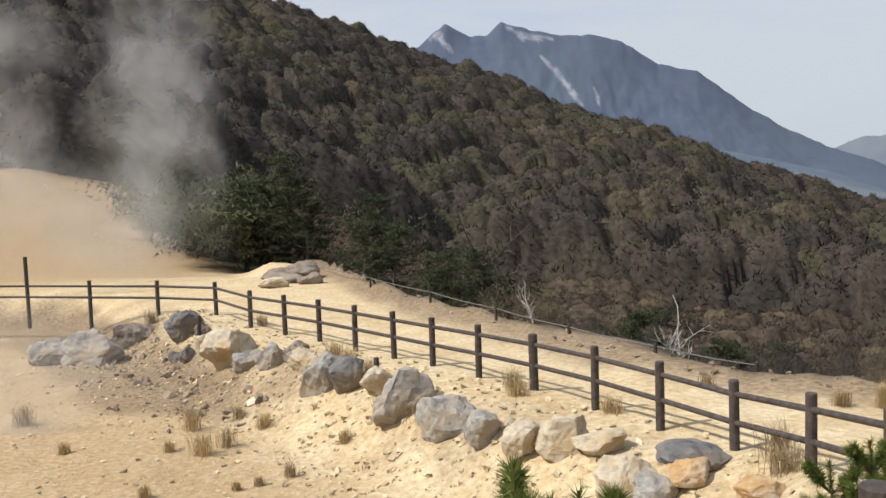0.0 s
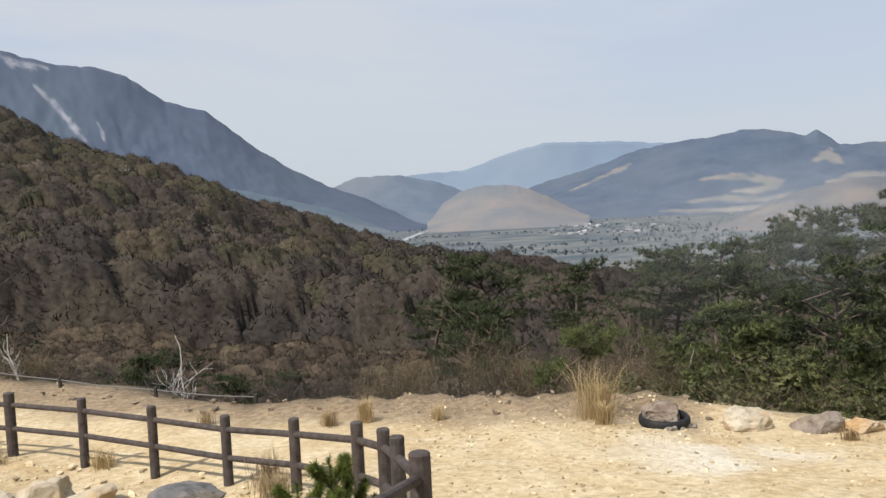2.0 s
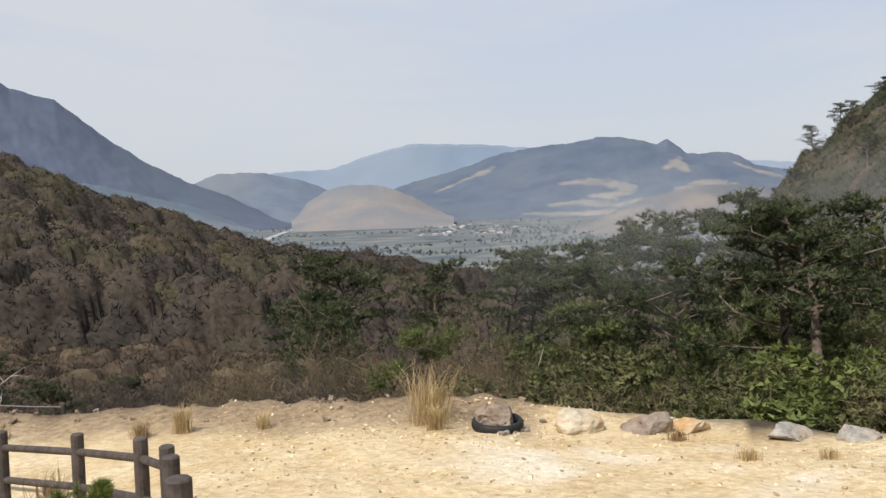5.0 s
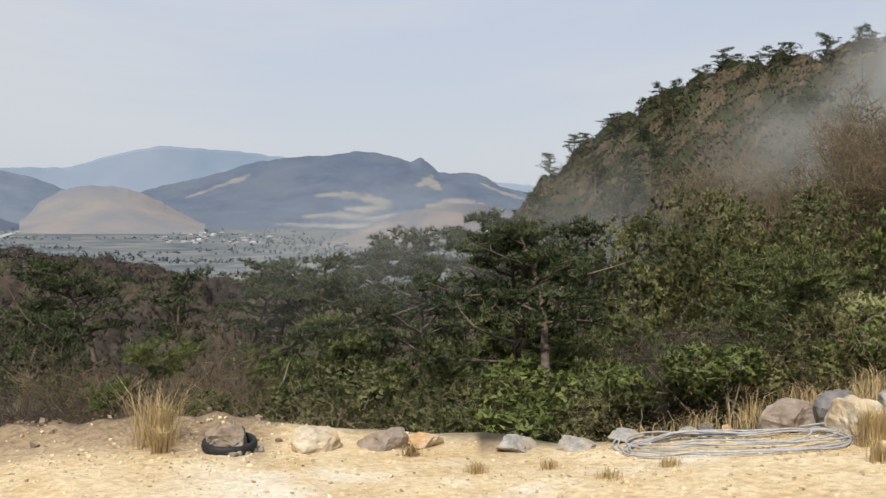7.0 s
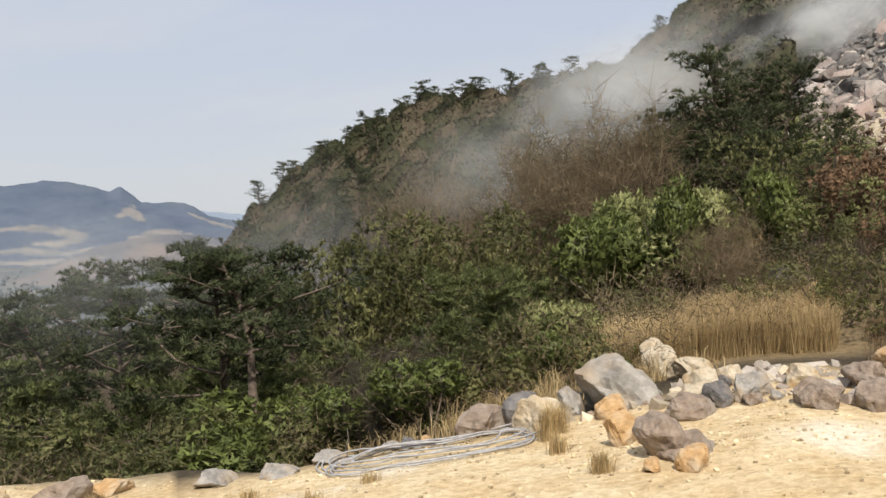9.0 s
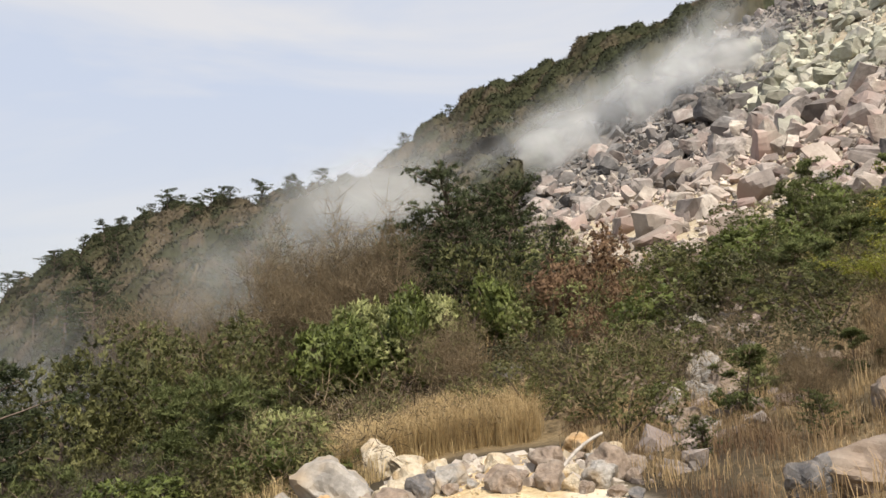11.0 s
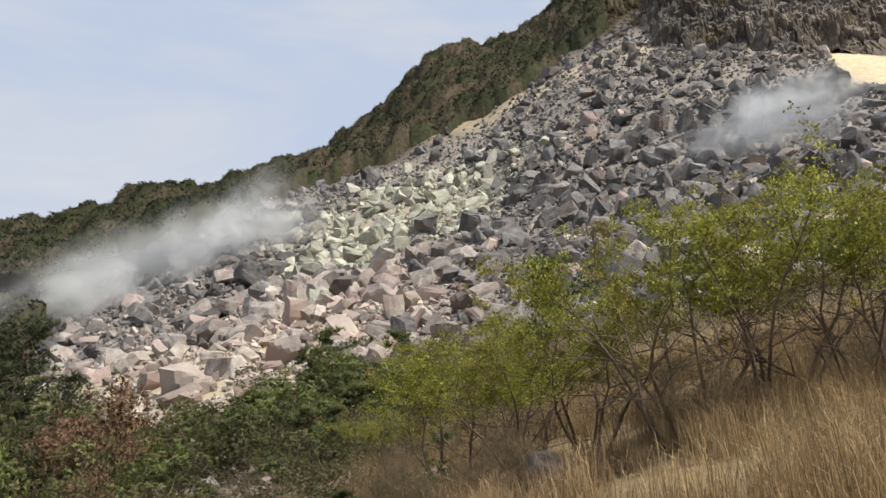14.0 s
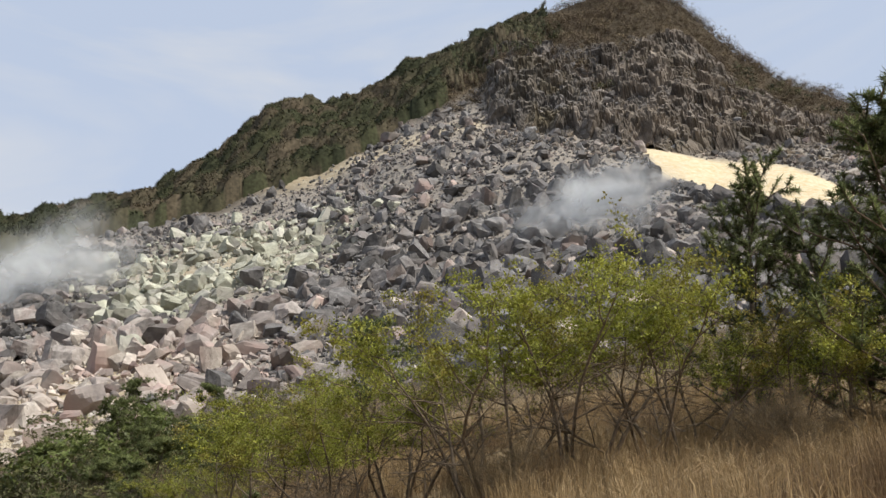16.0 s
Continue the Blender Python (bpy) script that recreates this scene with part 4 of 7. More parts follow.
def canopy_height(x, y, cell, h0, h1, seed):
    d, a, tone = crown_cells(x, y, cell, seed)
    d2, a2, _ = crown_cells(x, y, cell / 2.6, seed + 1)
    d3, a3, _ = crown_cells(x, y, cell / 6.0, seed + 2)
    hh = h0 + (h1 - h0) * a
    dome = hh * (0.42 + 0.58 * np.maximum(0, 1 - (d / 0.95) ** 2))
    dome = dome + 0.26 * hh * (np.sqrt(np.maximum(0, 1 - (d2 / 0.85) ** 2)) - 0.5) * (0.5 + a2) + 0.09 * hh * (np.maximum(0, 1 - d3) - 0.3)
    patch = 0.5 + 0.32 * fbm(x, y, cell * 7, 3, seed)
    return dome, np.clip(0.62 * tone + 0.38 * patch, 0, 1)


def canopy(name, az0, az1, r0, r1, da, dr, cell, h0, h1, seed, keep, mat, label, fuzz, leaf, long, rise=0.5):
    """A wood seen from afar: the massed rounded crowns as one uneven sheet, feathered all over with twigs or leaves."""
    rng = np.random.default_rng(seed + 9)
    az, r = np.arange(az0, az1, da), np.arange(r0, r1, dr)
    A, R = np.meshgrid(az, r, indexing="ij")
    X, Y = R * np.sin(np.radians(A)), R * np.cos(np.radians(A))
    Hh, tone = canopy_height(X, Y, cell, h0, h1, seed)
    k = keep(X.ravel(), Y.ravel(), R.ravel(), A.ravel(), rng).reshape(X.shape)
    V = np.stack([X, Y, land(X, Y) + np.where(k, Hh * sstep(r0, r0 + 7, R) - 0.3 * sstep(r0 + 4, r0, R), -0.6)], -1).reshape(-1, 3)
    f = grid_faces(len(az), len(r))[:, ::-1]
    f = f[k.reshape(-1)[f].any(1)]
    n = fuzz
    a = az0 + (az1 - az0) * rng.random(n)
    q = np.sqrt(r0 * r0 + (r1 * r1 - r0 * r0) * rng.random(n))
    x, y = q * np.sin(np.radians(a)), q * np.cos(np.radians(a))
    ok = keep(x, y, q, a, rng)
    x, y, q = x[ok], y[ok], q[ok]
    e = 0.25
    h, t2 = canopy_height(x, y, cell, h0, h1, seed)
    gx = (canopy_height(x + e, y, cell, h0, h1, seed)[0] - h + height(x + e, y) - height(x, y)) / e
    gy = (canopy_height(x, y + e, cell, h0, h1, seed)[0] - h + height(x, y + e) - height(x, y)) / e
    nn = unit(np.stack([-np.clip(gx, -3, 3), -np.clip(gy, -3, 3), 0 * x + 1], -1))
    pos = np.stack([x, y, land(x, y) + h * sstep(r0, r0 + 7, q) - 0.05], 1)
    lv, lf = shell_leaves(pos, nn, leaf * (0.5 + 0.9 * rng.random(len(pos))), rng, long, 0.5, rise)
    lv, lf, ln = face_along(lv, lf, unit(nn + 0.15 * rng.normal(size=nn.shape)))
    quads = mesh_np(name, V, f, mat, True)
    quads.attributes.new("tone", "FLOAT", "POINT").data.foreach_set("value", tone.astype(np.float32).ravel())
    root = tagged(new(name), label, "wood", kind="stuff")
    crowns = new("crowns", quads)
    crowns.parent = root
    twigs = mesh_np("twigs", lv, lf, mat, False, ln)
    twigs.attributes.new("tone", "FLOAT", "POINT").data.foreach_set("value", np.clip(np.repeat(t2 + 0.08 * rng.normal(size=len(t2)), 3), 0, 1).astype(np.float32))
    tw = new("twigs", twigs)
    tw.parent = root
    return root


def ridge_keep(x, y, r, az, rng):
    return on_right_hill(x, y, r, az, np.random.default_rng(1)) & (az < 146)


canopy("far_woods", -30, 50, 86, 312, 0.20, 0.52, 5.6, 4.0, 7.5, 220, on_left_hill, M_WOOD, "leafless grey-brown deciduous wood covering the hillside", 470000, 0.75, 6.0, 0.9)
canopy("ravine_brush", 3, 50, 24, 90, 0.25, 0.3, 2.6, 1.2, 2.6, 240, on_left_hill, M_RUSSET, "leafless russet brush in the ravine below the road", 150000, 0.42, 10.0, 1.3)
crowded("upper_brush", 260, -12, 2, 52, 92, 42, on_left_hill, 2.5, 4.6, 200, M_BRUSH, "leafless russet brush beyond the dark pines", "scrub", None, 0.5, 8.0, 0.40, 0.42)
crowded("dark_thicket", 120, -23, -10.6, 44, 62, 43, on_left_hill, 4.0, 7.0, 520, M_DARKWOOD, "dark evergreen thicket behind the steaming vent", "wood", None, 0.34, 2.4, 0.30, 0.44)
crowded("far_evergreens", 420, -30, 48, 70, 320, 24, on_left_hill, 4.5, 8.5, 110, M_DARKWOOD, "dark evergreen trees among the bare wood", "wood", (28, 2.0, 0.1), 0.6, 2.2, 0.26, 0.5)
M_BLOSSOM = tone_material("pale_budding", [(0.0, (0.12, 0.105, 0.085)), (0.5, (0.19, 0.165, 0.145)), (1.0, (0.29, 0.255, 0.235))])
crowded("budding_trees", 46, -10, 34, 110, 270, 26, on_left_hill, 7.6, 9.4, 240, M_BLOSSOM, "pale budding trees scattered over the hillside", "wood", None, 0.42, 3.0, 0.30, 0.55)
canopy("ridge_scrub", 56, 146, 74, 186, 0.18, 0.45, 3.3, 1.6, 4.4, 260, ridge_keep, M_RIDGEWOOD, "dark evergreen and leafless scrub on the ridge", 420000, 0.55, 2.4, 0.9)
woods("ridge_twigs", 900, 52, 168, 60, 190, 30, on_right_hill, 2.2, 4.6, 60, "bare", M_TWIG, "leafless brown brush on the ridge", "scrub", None, 0.3, 1.6)
def on_summit(x, y, r, az, rng):
    cr = np.array(CREST, float)
    el = np.degrees(np.arctan2(land(x, y) - 3.45, r))
    top = np.interp(az, [138, 141, 143, 150, 157, 168], [29, 30.6, 31.4, 30.4, 28.2, 23.3]) + 1.2 * fbm(x, y, 6, 3, 2.0)
    return (r < np.interp(az, cr[:, 0], cr[:, 2]) * 1.04) & (el > top - 8.0 * rng.random(len(az)) ** 1.9)


crowded("summit_brush", 4900, 138, 168, 140, 187, 52, on_summit, 1.3, 3.2, 60, M_BRUSH, "leafless brown brush on the rocky summit", "scrub", None, 0.5, 6.0, 0.40, 0.38)
crowded("summit_scrub", 700, 138, 166, 140, 187, 54, on_summit, 1.6, 3.4, 90, M_DARKWOOD, "low dark scrub on the rocky summit", "scrub", (14, 3.0, 0.0), 0.4, 2.2, 0.36, 0.4)
woods("slope_scrub", 420, 44, 104, 19, 75, 32, on_right_hill, 0.9, 2.0, 260, "leaf", M_HOLLY, "low green scrub on the slope below the terrace", "scrub", (9, 1.0, 0.15), 0.12)
woods("slope_bamboo", 420, 46, 100, 16, 60, 34, on_right_hill, 0.7, 1.5, 280, "leaf", M_SHRUB, "yellow-green underbrush on the slope", "scrub", (7, 4.0, 0.1), 0.10)
woods("slope_twigs", 1900, 30, 112, 15.5, 75, 36, on_right_hill, 0.9, 2.4, 120, "bare", M_TWIG2, "leafless brown underbrush on the slope", "scrub", None, 0.3, 0.6)
woods("shoulder_scrub", 210, 104, 126, 24, 50, 46, on_right_hill, 1.0, 2.2, 200, "leaf", M_SHRUB, "olive green scrub below the boulder slope", "scrub", (8, 2.0, 0.0), 0.10)
woods("shoulder_twigs", 300, 102, 130, 22, 50, 50, on_right_hill, 0.9, 2.0, 140, "bare", M_TWIG2, "leafless brown brush below the boulder slope", "scrub", None, 0.3, 0.5)


# ---- trees and shrubs standing singly ----
def base_at(az, r, sink=0.0):
    x, y, _ = seen_at(az, r)
    return x, y, lz(x, y) - sink


class Kinds:
    """Built once per form, then copied to every other place."""
    made = {}


def stand(key, build, h0, az, r, top_el=None, h=None, turn=None, squash=1.0):
    x, y, z = base_at(az, r, 0.05)
    if h is None:
        h = max(seen_at(az, r, top_el)[2] - z, 0.6)
    s = h / h0
    rz = (az * 37.0 + r * 11.0) % 360 if turn is None else turn
    m = pose(x, y, z, 0, 0, rz)
    if key not in Kinds.made:
        ob = build()
        ob.matrix_basis = m
        Kinds.made[key] = ob
    else:
        ob = copy_thing(Kinds.made[key], m)
    ob.scale = (s * squash, s * squash, s)
    return ob


PINE_LABEL = "dark green red pine with layered open crown on the slope"


def pine(key, az, r, top_el, squash=1.0, h=None):
    forms = {
        "a": (11, 0.27, 0.42, 80, 0.28), "b": (12, 0.29, 0.50, 75, 0.24), "c": (13, 0.24, 0.28, 95, 0.45), "d": (14, 0.30, 0.58, 66, 0.22), "e": (15, 0.34, 0.26, 165, 0.2),
    }
    seed, spread, low, pads, flat = forms[key]
    return stand("pine" + key, lambda: pine_parts(plant("pine_tree", PINE_LABEL, "pine tree", "pines"), 9.0, seed, spread, low, None, pads, flat, 0.25), 9.0, az, r, top_el, h, None, squash)


for k, az, r, el in [("d", 37.9, 55, -2.0), ("d", 44.0, 55, -2.1), ("b", 49.4, 51, -2.2), ("c", 52.4, 48, -1.4), ("a", 57.1, 50, -0.6), ("b", 61.1, 42, 0.3), ("c", 64.3, 36, 0.7), ("d", 30.9, 60, -4.5),
                     ("b", 60.3, 50, 0.9), ("a", 54.4, 56, -1.1), ("c", 47.0, 60, -3.4), ("a", 41.0, 62, -3.4), ("b", 34.0, 62, -5.0), ("c", 70.0, 45, 0.6), ("a", 67.5, 50, 0.6)]:
    pine(k, az, r, el, 1.15)
pine("d", 65.6, 20, 1.2, 1.35)
pine("b", 63.2, 24, -0.6, 1.3)
pine("d", 53.2, 30, -3.0, 1.2)
pine("b", 57.6, 33, -2.0, 1.2)
pine("b", 67.0, 40, -1.5, 0.9)
for k, az, r, el in [("b", 81.5, 58, 8.3), ("e", 94.2, 46, 12.2), ("e", 96.6, 49, 10.6), ("e", 98.3, 45, 11.0), ("e", 91.2, 47, 8.8), ("c", 100.3, 42, 8.0), ("e", 95.3, 43, 8.6), ("c", 92.6, 44, 8.2), ("c", 97.6, 42, 7.0), ("a", 71.2, 110, 6.2), ("b", 77.4, 150, 10.4), ("a", 74.5, 160, 9.6), ("c", 73.0, 150, 8.6),
                     ("b", 94.7, 172, 16.0), ("a", 84.0, 165, 11.6), ("c", 79.5, 170, 11.0), ("a", 64.6, 130, 1.8), ("b", 68.0, 150, 4.4), ("c", 69.3, 120, 4.9)]:
    pine(k, az, r, el)
for k, az, r, el in [("e", -9.6, 44, 3.2), ("e", -8.6, 43, 0.9), ("e", -10.8, 45, 1.6), ("e", -12.4, 48, 1.5), ("e", -3.9, 40, 0.2), ("e", -2.6, 38, -2.0), ("e", -4.6, 39, -1.6), ("e", 3.2, 30, -3.6), ("e", 1.6, 31, -4.6), ("e", 0.2, 34, -4.0), ("c", -0.8, 31, -4.8), ("b", 14.2, 34, -7.6), ("d", 19.6, 36, -9.4), ("a", -16, 60, 2.5), ("c", 22.2, 200, -0.4)]:
    pine(k, az, r, el, 0.95 if k == 'e' else 1.25)


# small pines standing up along the crest of the ridge
for k, az, r, el in [("c", 65.4, 182, 4.4), ("a", 66.9, 180, 5.6), ("c", 67.6, 178, 5.7), ("b", 69.0, 176, 7.0), ("c", 70.6, 176, 7.9), ("a", 71.9, 174, 8.8), ("c", 72.6, 172, 9.1), ("c", 74.9, 172, 10.0), ("a", 75.8, 170, 10.9), ("c", 77.0, 168, 10.6), ("b", 78.6, 168, 10.8), ("c", 80.0, 168, 11.0), ("a", 81.8, 168, 11.4), ("c", 83.2, 168, 11.8),
                     ("c", 86.0, 168, 12.3), ("c", 91.2, 168, 14.2), ("a", 99.6, 168, 17.6), ("c", 107.0, 168, 20.0)]:
    pine(k, az, r, el, 1.3)


def young_pine(az, r, top_el, squash=1.0, h=None):
    return stand("young", lambda: pine_parts(plant("young_pine", "bushy young green pine with upright shoots", "pine tree", "young pines"), 4.0, 31, 0.42, 0.06, M_NEEDLE_Y, 130, 0.6, 0.17, 0.014), 4.0, az, r, top_el, h, None, squash)


for az, r, el in [(79.0, 21, -0.6), (77.0, 25, -0.9), (82.4, 22, -1.8), (117.5, 45, 10.6), (121.8, 36, 7.2), (118.5, 36, 4.5), (114, 30, 1.5), (132.1, 30, 14.6), (116.5, 40, 9.6), (119.6, 40, 8.0), (110.5, 34, 3.6), (108, 24, -1.2), (120.5, 26, 3.2)]:
    young_pine(az, r, el, 1.05)
def shoot_pine_parts(root, h, seed):
    """A near pine: whorled rising limbs ending in upright shoots, each bristling with long needles."""
    rng = np.random.default_rng(seed)
    tr = limb((0, 0, -0.3), (0.03, 0.02, 1), h * 0.93, h * 0.016, rng, 10, 0.10, 0.5, 0.2)
    paths, sb, st = [tr], [], []
    nl = 34
    for k in range(nl):
        u = 0.14 + 0.84 * (k // 4 + 0.35 * rng.random()) / (nl / 4)
        i = min(int(u * 9), 8)
        w = u * 9 - i
        s = tr[i, :3] * (1 - w) + tr[i + 1, :3] * w
        a = k * 1.57 + 0.5 * (k // 4) + rng.normal() * 0.3
        ln = h * (0.46 - 0.34 * u) * (0.65 + 0.5 * rng.random())
        b = limb(s, (math.cos(a), math.sin(a), 0.25 + 0.2 * rng.random()), ln, h * 0.005, rng, 6, 0.25, 0.45)
        paths.append(b)
        for q in range(12):
            t = b[1 + (q % 5), :3]
            e = t + unit(rng.normal(size=3) * 0.6 + np.array([math.cos(a) * 0.4, math.sin(a) * 0.4, 0.75])) * h * (0.045 + 0.04 * rng.random())
            paths.append(np.array([[*t, h * 0.0018], [*((t + e) / 2), h * 0.0016], [*e, h * 0.0012]]))
            sb.append(t)
            st.append(e)
    sb.append(tr[-2, :3])
    st.append(tr[-1, :3] + np.array([0, 0, 0.05 * h]))
    v, f = tubes(paths, 5)
    add_part("trunk", v, f, M_BARK, root, "", True)
    sb, st = np.array(sb), np.array(st)
    per = 74
    u = 0.15 + 0.85 * rng.random((len(sb) * per, 1))
    b0 = np.repeat(sb, per, 0) * (1 - u) + np.repeat(st, per, 0) * u
    ax = np.repeat(unit(st - sb), per, 0)
    d = unit(ax * 0.55 + unit(rng.normal(size=b0.shape)) * 0.85)
    v, f = slivers(b0, b0 + d * h * 0.021 * (0.7 + 0.6 * rng.random((len(b0), 1))), h * 0.0034, rng)
    nn = unit(d + np.array([0, 0, 0.3]))
    v, f, nn = face_along(v, f, nn)
    add_part("needles", v, f, M_NEEDLE_Y, root, "", False, nn)
    return root


for az, r, el, sq in [(156.8, 17.5, 22.8, 0.9), (166.0, 15.0, 24.6, 1.0), (162.4, 17.0, 19.4, 0.9), (169.8, 14.5, 27.5, 1.1)]:
    stand("dark", lambda: shoot_pine_parts(plant("dark_pine", "dark green pine with upright bristling shoots beside the spring shrubs", "pine tree", "dark pines"), 6.0, 37), 6.0, az, r, el, None, None, sq)


stand("dark", lambda: None, 6.0, 122.6, 9.6, -2.9, None, None, 2.6)
stand("dark", lambda: None, 6.0, 108.5, 13.0, -5.0, None, None, 2.0)
stand("dark", lambda: None, 6.0, 115.5, 12.5, -3.6, None, None, 2.0)


M_FRESH = leafy(material("fresh_needles", (0.085, 0.115, 0.028), (0.21, 0.25, 0.065), 3.0, 0.7, 0, island=0.4))


def tiny_pine(az, r, top_el):
    def build():
        root = plant("pine_sapling", "small bright green pine sapling with long needles", "pine sapling", "saplings")
        rng = np.random.default_rng(5)
        paths, nb, nt = [], [], []
        tr = limb((0, 0, -0.1), (0.05, 0, 1), 1.0, 0.014, rng, 6, 0.1)
        shoots = [tr]
        for k in range(18):
            i = 1 + k % 4
            a = k * 2.4
            shoots.append(limb(tr[i, :3], (math.cos(a) * 0.8, math.sin(a) * 0.8, 0.5), 0.44 - 0.06 * i, 0.008, rng, 5, 0.15, 0.9))
        for s in shoots:
            for q in range(60):
                u = 0.35 + 0.65 * rng.random()
                i = min(int(u * (len(s) - 1)), len(s) - 2)
                w = u * (len(s) - 1) - i
                c = s[i, :3] * (1 - w) + s[i + 1, :3] * w
                ax = unit(s[i + 1, :3] - s[i, :3])
                for n in range(8):
                    nb.append(c)
                    nt.append(c + unit(ax * 0.7 + rng.normal(size=3) * 0.85) * (0.045 + 0.035 * rng.random()))
        v, f = tubes(shoots, 5)
        add_part("stem", v, f, M_BARK, root)
        v, f = slivers(np.array(nb), np.array(nt), 0.0075, rng)
        add_part("needles", v, f, M_FRESH, root)
        return root
    return stand("sapling", build, 1.15, az, r, top_el)


for x, y, top in [(0.10, 6.3, 2.30), (0.66, 6.2, 2.08), (2.42, 5.75, 2.24), (2.66, 5.95, 2.12), (2.25, 6.0, 2.05)]:
    sap = tiny_pine(0, 10, 0)
    h = top - lz(x, y)
    sap.matrix_basis = pose(x, y, lz(x, y), 0, 0, x * 200)
    sap.scale = (h / 1.15, h / 1.15, h / 1.15)

RH = "broad-leaved evergreen shrub with glossy whorled leaves"


def rhodo(az, r, top_el, squash=1.0, kind="r"):
    mats = {"r": (M_RHODO, RH, 61), "p": (M_PALELEAF, "broad-leaved shrub with pale budding leaf tips", 62), "h": (M_HOLLY, "dense dark green evergreen bush", 63)}
    m, lab, seed = mats[kind]
    return stand("rh" + kind, lambda: bush_parts(plant("evergreen_shrub", lab, "shrub", "evergreen shrubs"), 3.0, 3.2, seed, m, 0.145 if kind != 'h' else 0.085, 760 if kind != 'h' else 760, 8), 3.0, az, r, top_el, None, None, squash)


for kind, az, r, el, sq in [("r", 91.7, 31, 2.8, 0.62), ("p", 88.9, 34, 4.6, 0.7), ("p", 93.0, 34, 4.3, 0.8), ("r", 96.3, 33, 3.6, 0.6), ("r", 98.9, 22.5, -2.9, 0.9), ("p", 84.9, 20.5, -3.0, 0.95), ("r", 84.6, 18.5, -6.2, 1.4), ("r", 87.4, 18, -7.0, 1.3), ("h", 79.9, 36, 0.8, 0.8),
                            ("h", 77.4, 38, 1.6, 0.8), ("h", 70.4, 42, -0.6, 0.9), ("h", 73.3, 40, -1.0, 0.9), ("h", 75.0, 32, -2.8, 1.1), ("r", 89.9, 30, 0.2, 0.8), ("r", 75.8, 18, -8.3, 1.3), ("h", 80.5, 19, -6.0, 1.2), ("h", 82.0, 33, 1.5, 0.9), ("r", 86.0, 32, 1.2, 0.8),
                            ("h", 98.0, 36, 6.0, 0.7), ("h", 101.5, 30, 1.0, 0.9)]:
    rhodo(az, r, el, sq, kind)
for az, r, el in [(64, 27, -6.5), (58, 25, -8.5), (61, 23, -9.2), (54, 30, -7.0), (50, 32, -7.5), (67, 24, -7.6), (46, 34, -7.6), (57, 36, -4.6), (63, 33, -3.8), (60, 30, -6.0), (52, 36, -5.6), (66, 30, -5.0), (48, 26, -10.0), (69, 28, -5.6), (55.5, 22, -10.5)]:
    young_pine(az, r, el, 0.95)
for kind, az, r, el, sq in [("r", 70, 20, -9.4, 1.2), ("r", 62, 18.5, -11.4, 1.4), ("h", 53, 20, -11.6, 1.5), ("h", 66, 19, -10.8, 1.4), ("h", 58, 19, -11.8, 1.5), ("h", 47, 20, -11.6, 1.4), ("h", 106, 28, -0.5, 1.0), ("h", 104, 34, 4.0, 0.8), ("r", 110.5, 24, -1.5, 1.0), ("h", 113, 33, 3.5, 0.9), ("r", 116, 28, 0.5, 1.0), ("p", 112.5, 19, -4.2, 1.1), ("r", 107, 20, -3.5, 1.0), ("h", 126, 40, 9.5, 0.9), ("h", 119.5, 30, 2.5, 1.1)]:
    rhodo(az, r, el, sq, kind)


def leaf_bush(kind, x, y, h, squash, turn):
    """A lighter bush for the hillside, built once per kind and copied."""
    spec = {"o": (M_HOLLY, "rounded olive-green evergreen bush on the slope", 65, 0.085, 480, 9), "g": (M_RHODO, "bright green broad-leaved bush on the slope", 66, 0.14, 280, 7),
            "k": (M_RIDGE, "dark green evergreen bush on the slope", 67, 0.085, 480, 9), "y": (M_SHRUB, "yellow-green leafy bush on the slope", 68, 0.08, 520, 9), "w": (M_PALELEAF, "bush with pale budding leaves on the slope", 69, 0.10, 360, 8)}
    m, lab, seed, leaf, wh, per = spec[kind]
    pm = pose(x, y, lz(x, y) - 0.05, 0, 0, turn)
    if "lb" + kind not in Kinds.made:
        ob = bush_parts(plant("hillside_bush", lab, "shrub", "hillside bushes"), 3.0, 3.2, seed, m, leaf * 1.0, int(wh * 1.25), per)
        ob.matrix_basis = pm
        Kinds.made["lb" + kind] = ob
    else:
        ob = copy_thing(Kinds.made["lb" + kind], pm)
    s = h / 3.0
    ob.scale = (s * squash, s * squash, s)
    return ob


def scrub_pine(kind, x, y, h, squash, turn):
    """A low bushy pine for the hillside, built once and copied."""
    pm = pose(x, y, lz(x, y) - 0.05, 0, 0, turn)
    if "scrub_pine" not in Kinds.made:
        ob = pine_parts(plant("scrub_pine", "low bushy green pine among the rocks", "pine tree", "scrub pines"), 3.0, 58, 0.44, 0.12, M_NEEDLE_Y, 60, 0.6, 0.15, 0.016)
        ob.matrix_basis = pm
        Kinds.made["scrub_pine"] = ob
    else:
        ob = copy_thing(Kinds.made["scrub_pine"], pm)
    s = h * 1.15 / 3.0
    ob.scale = (s * squash, s * squash, s)
    return ob


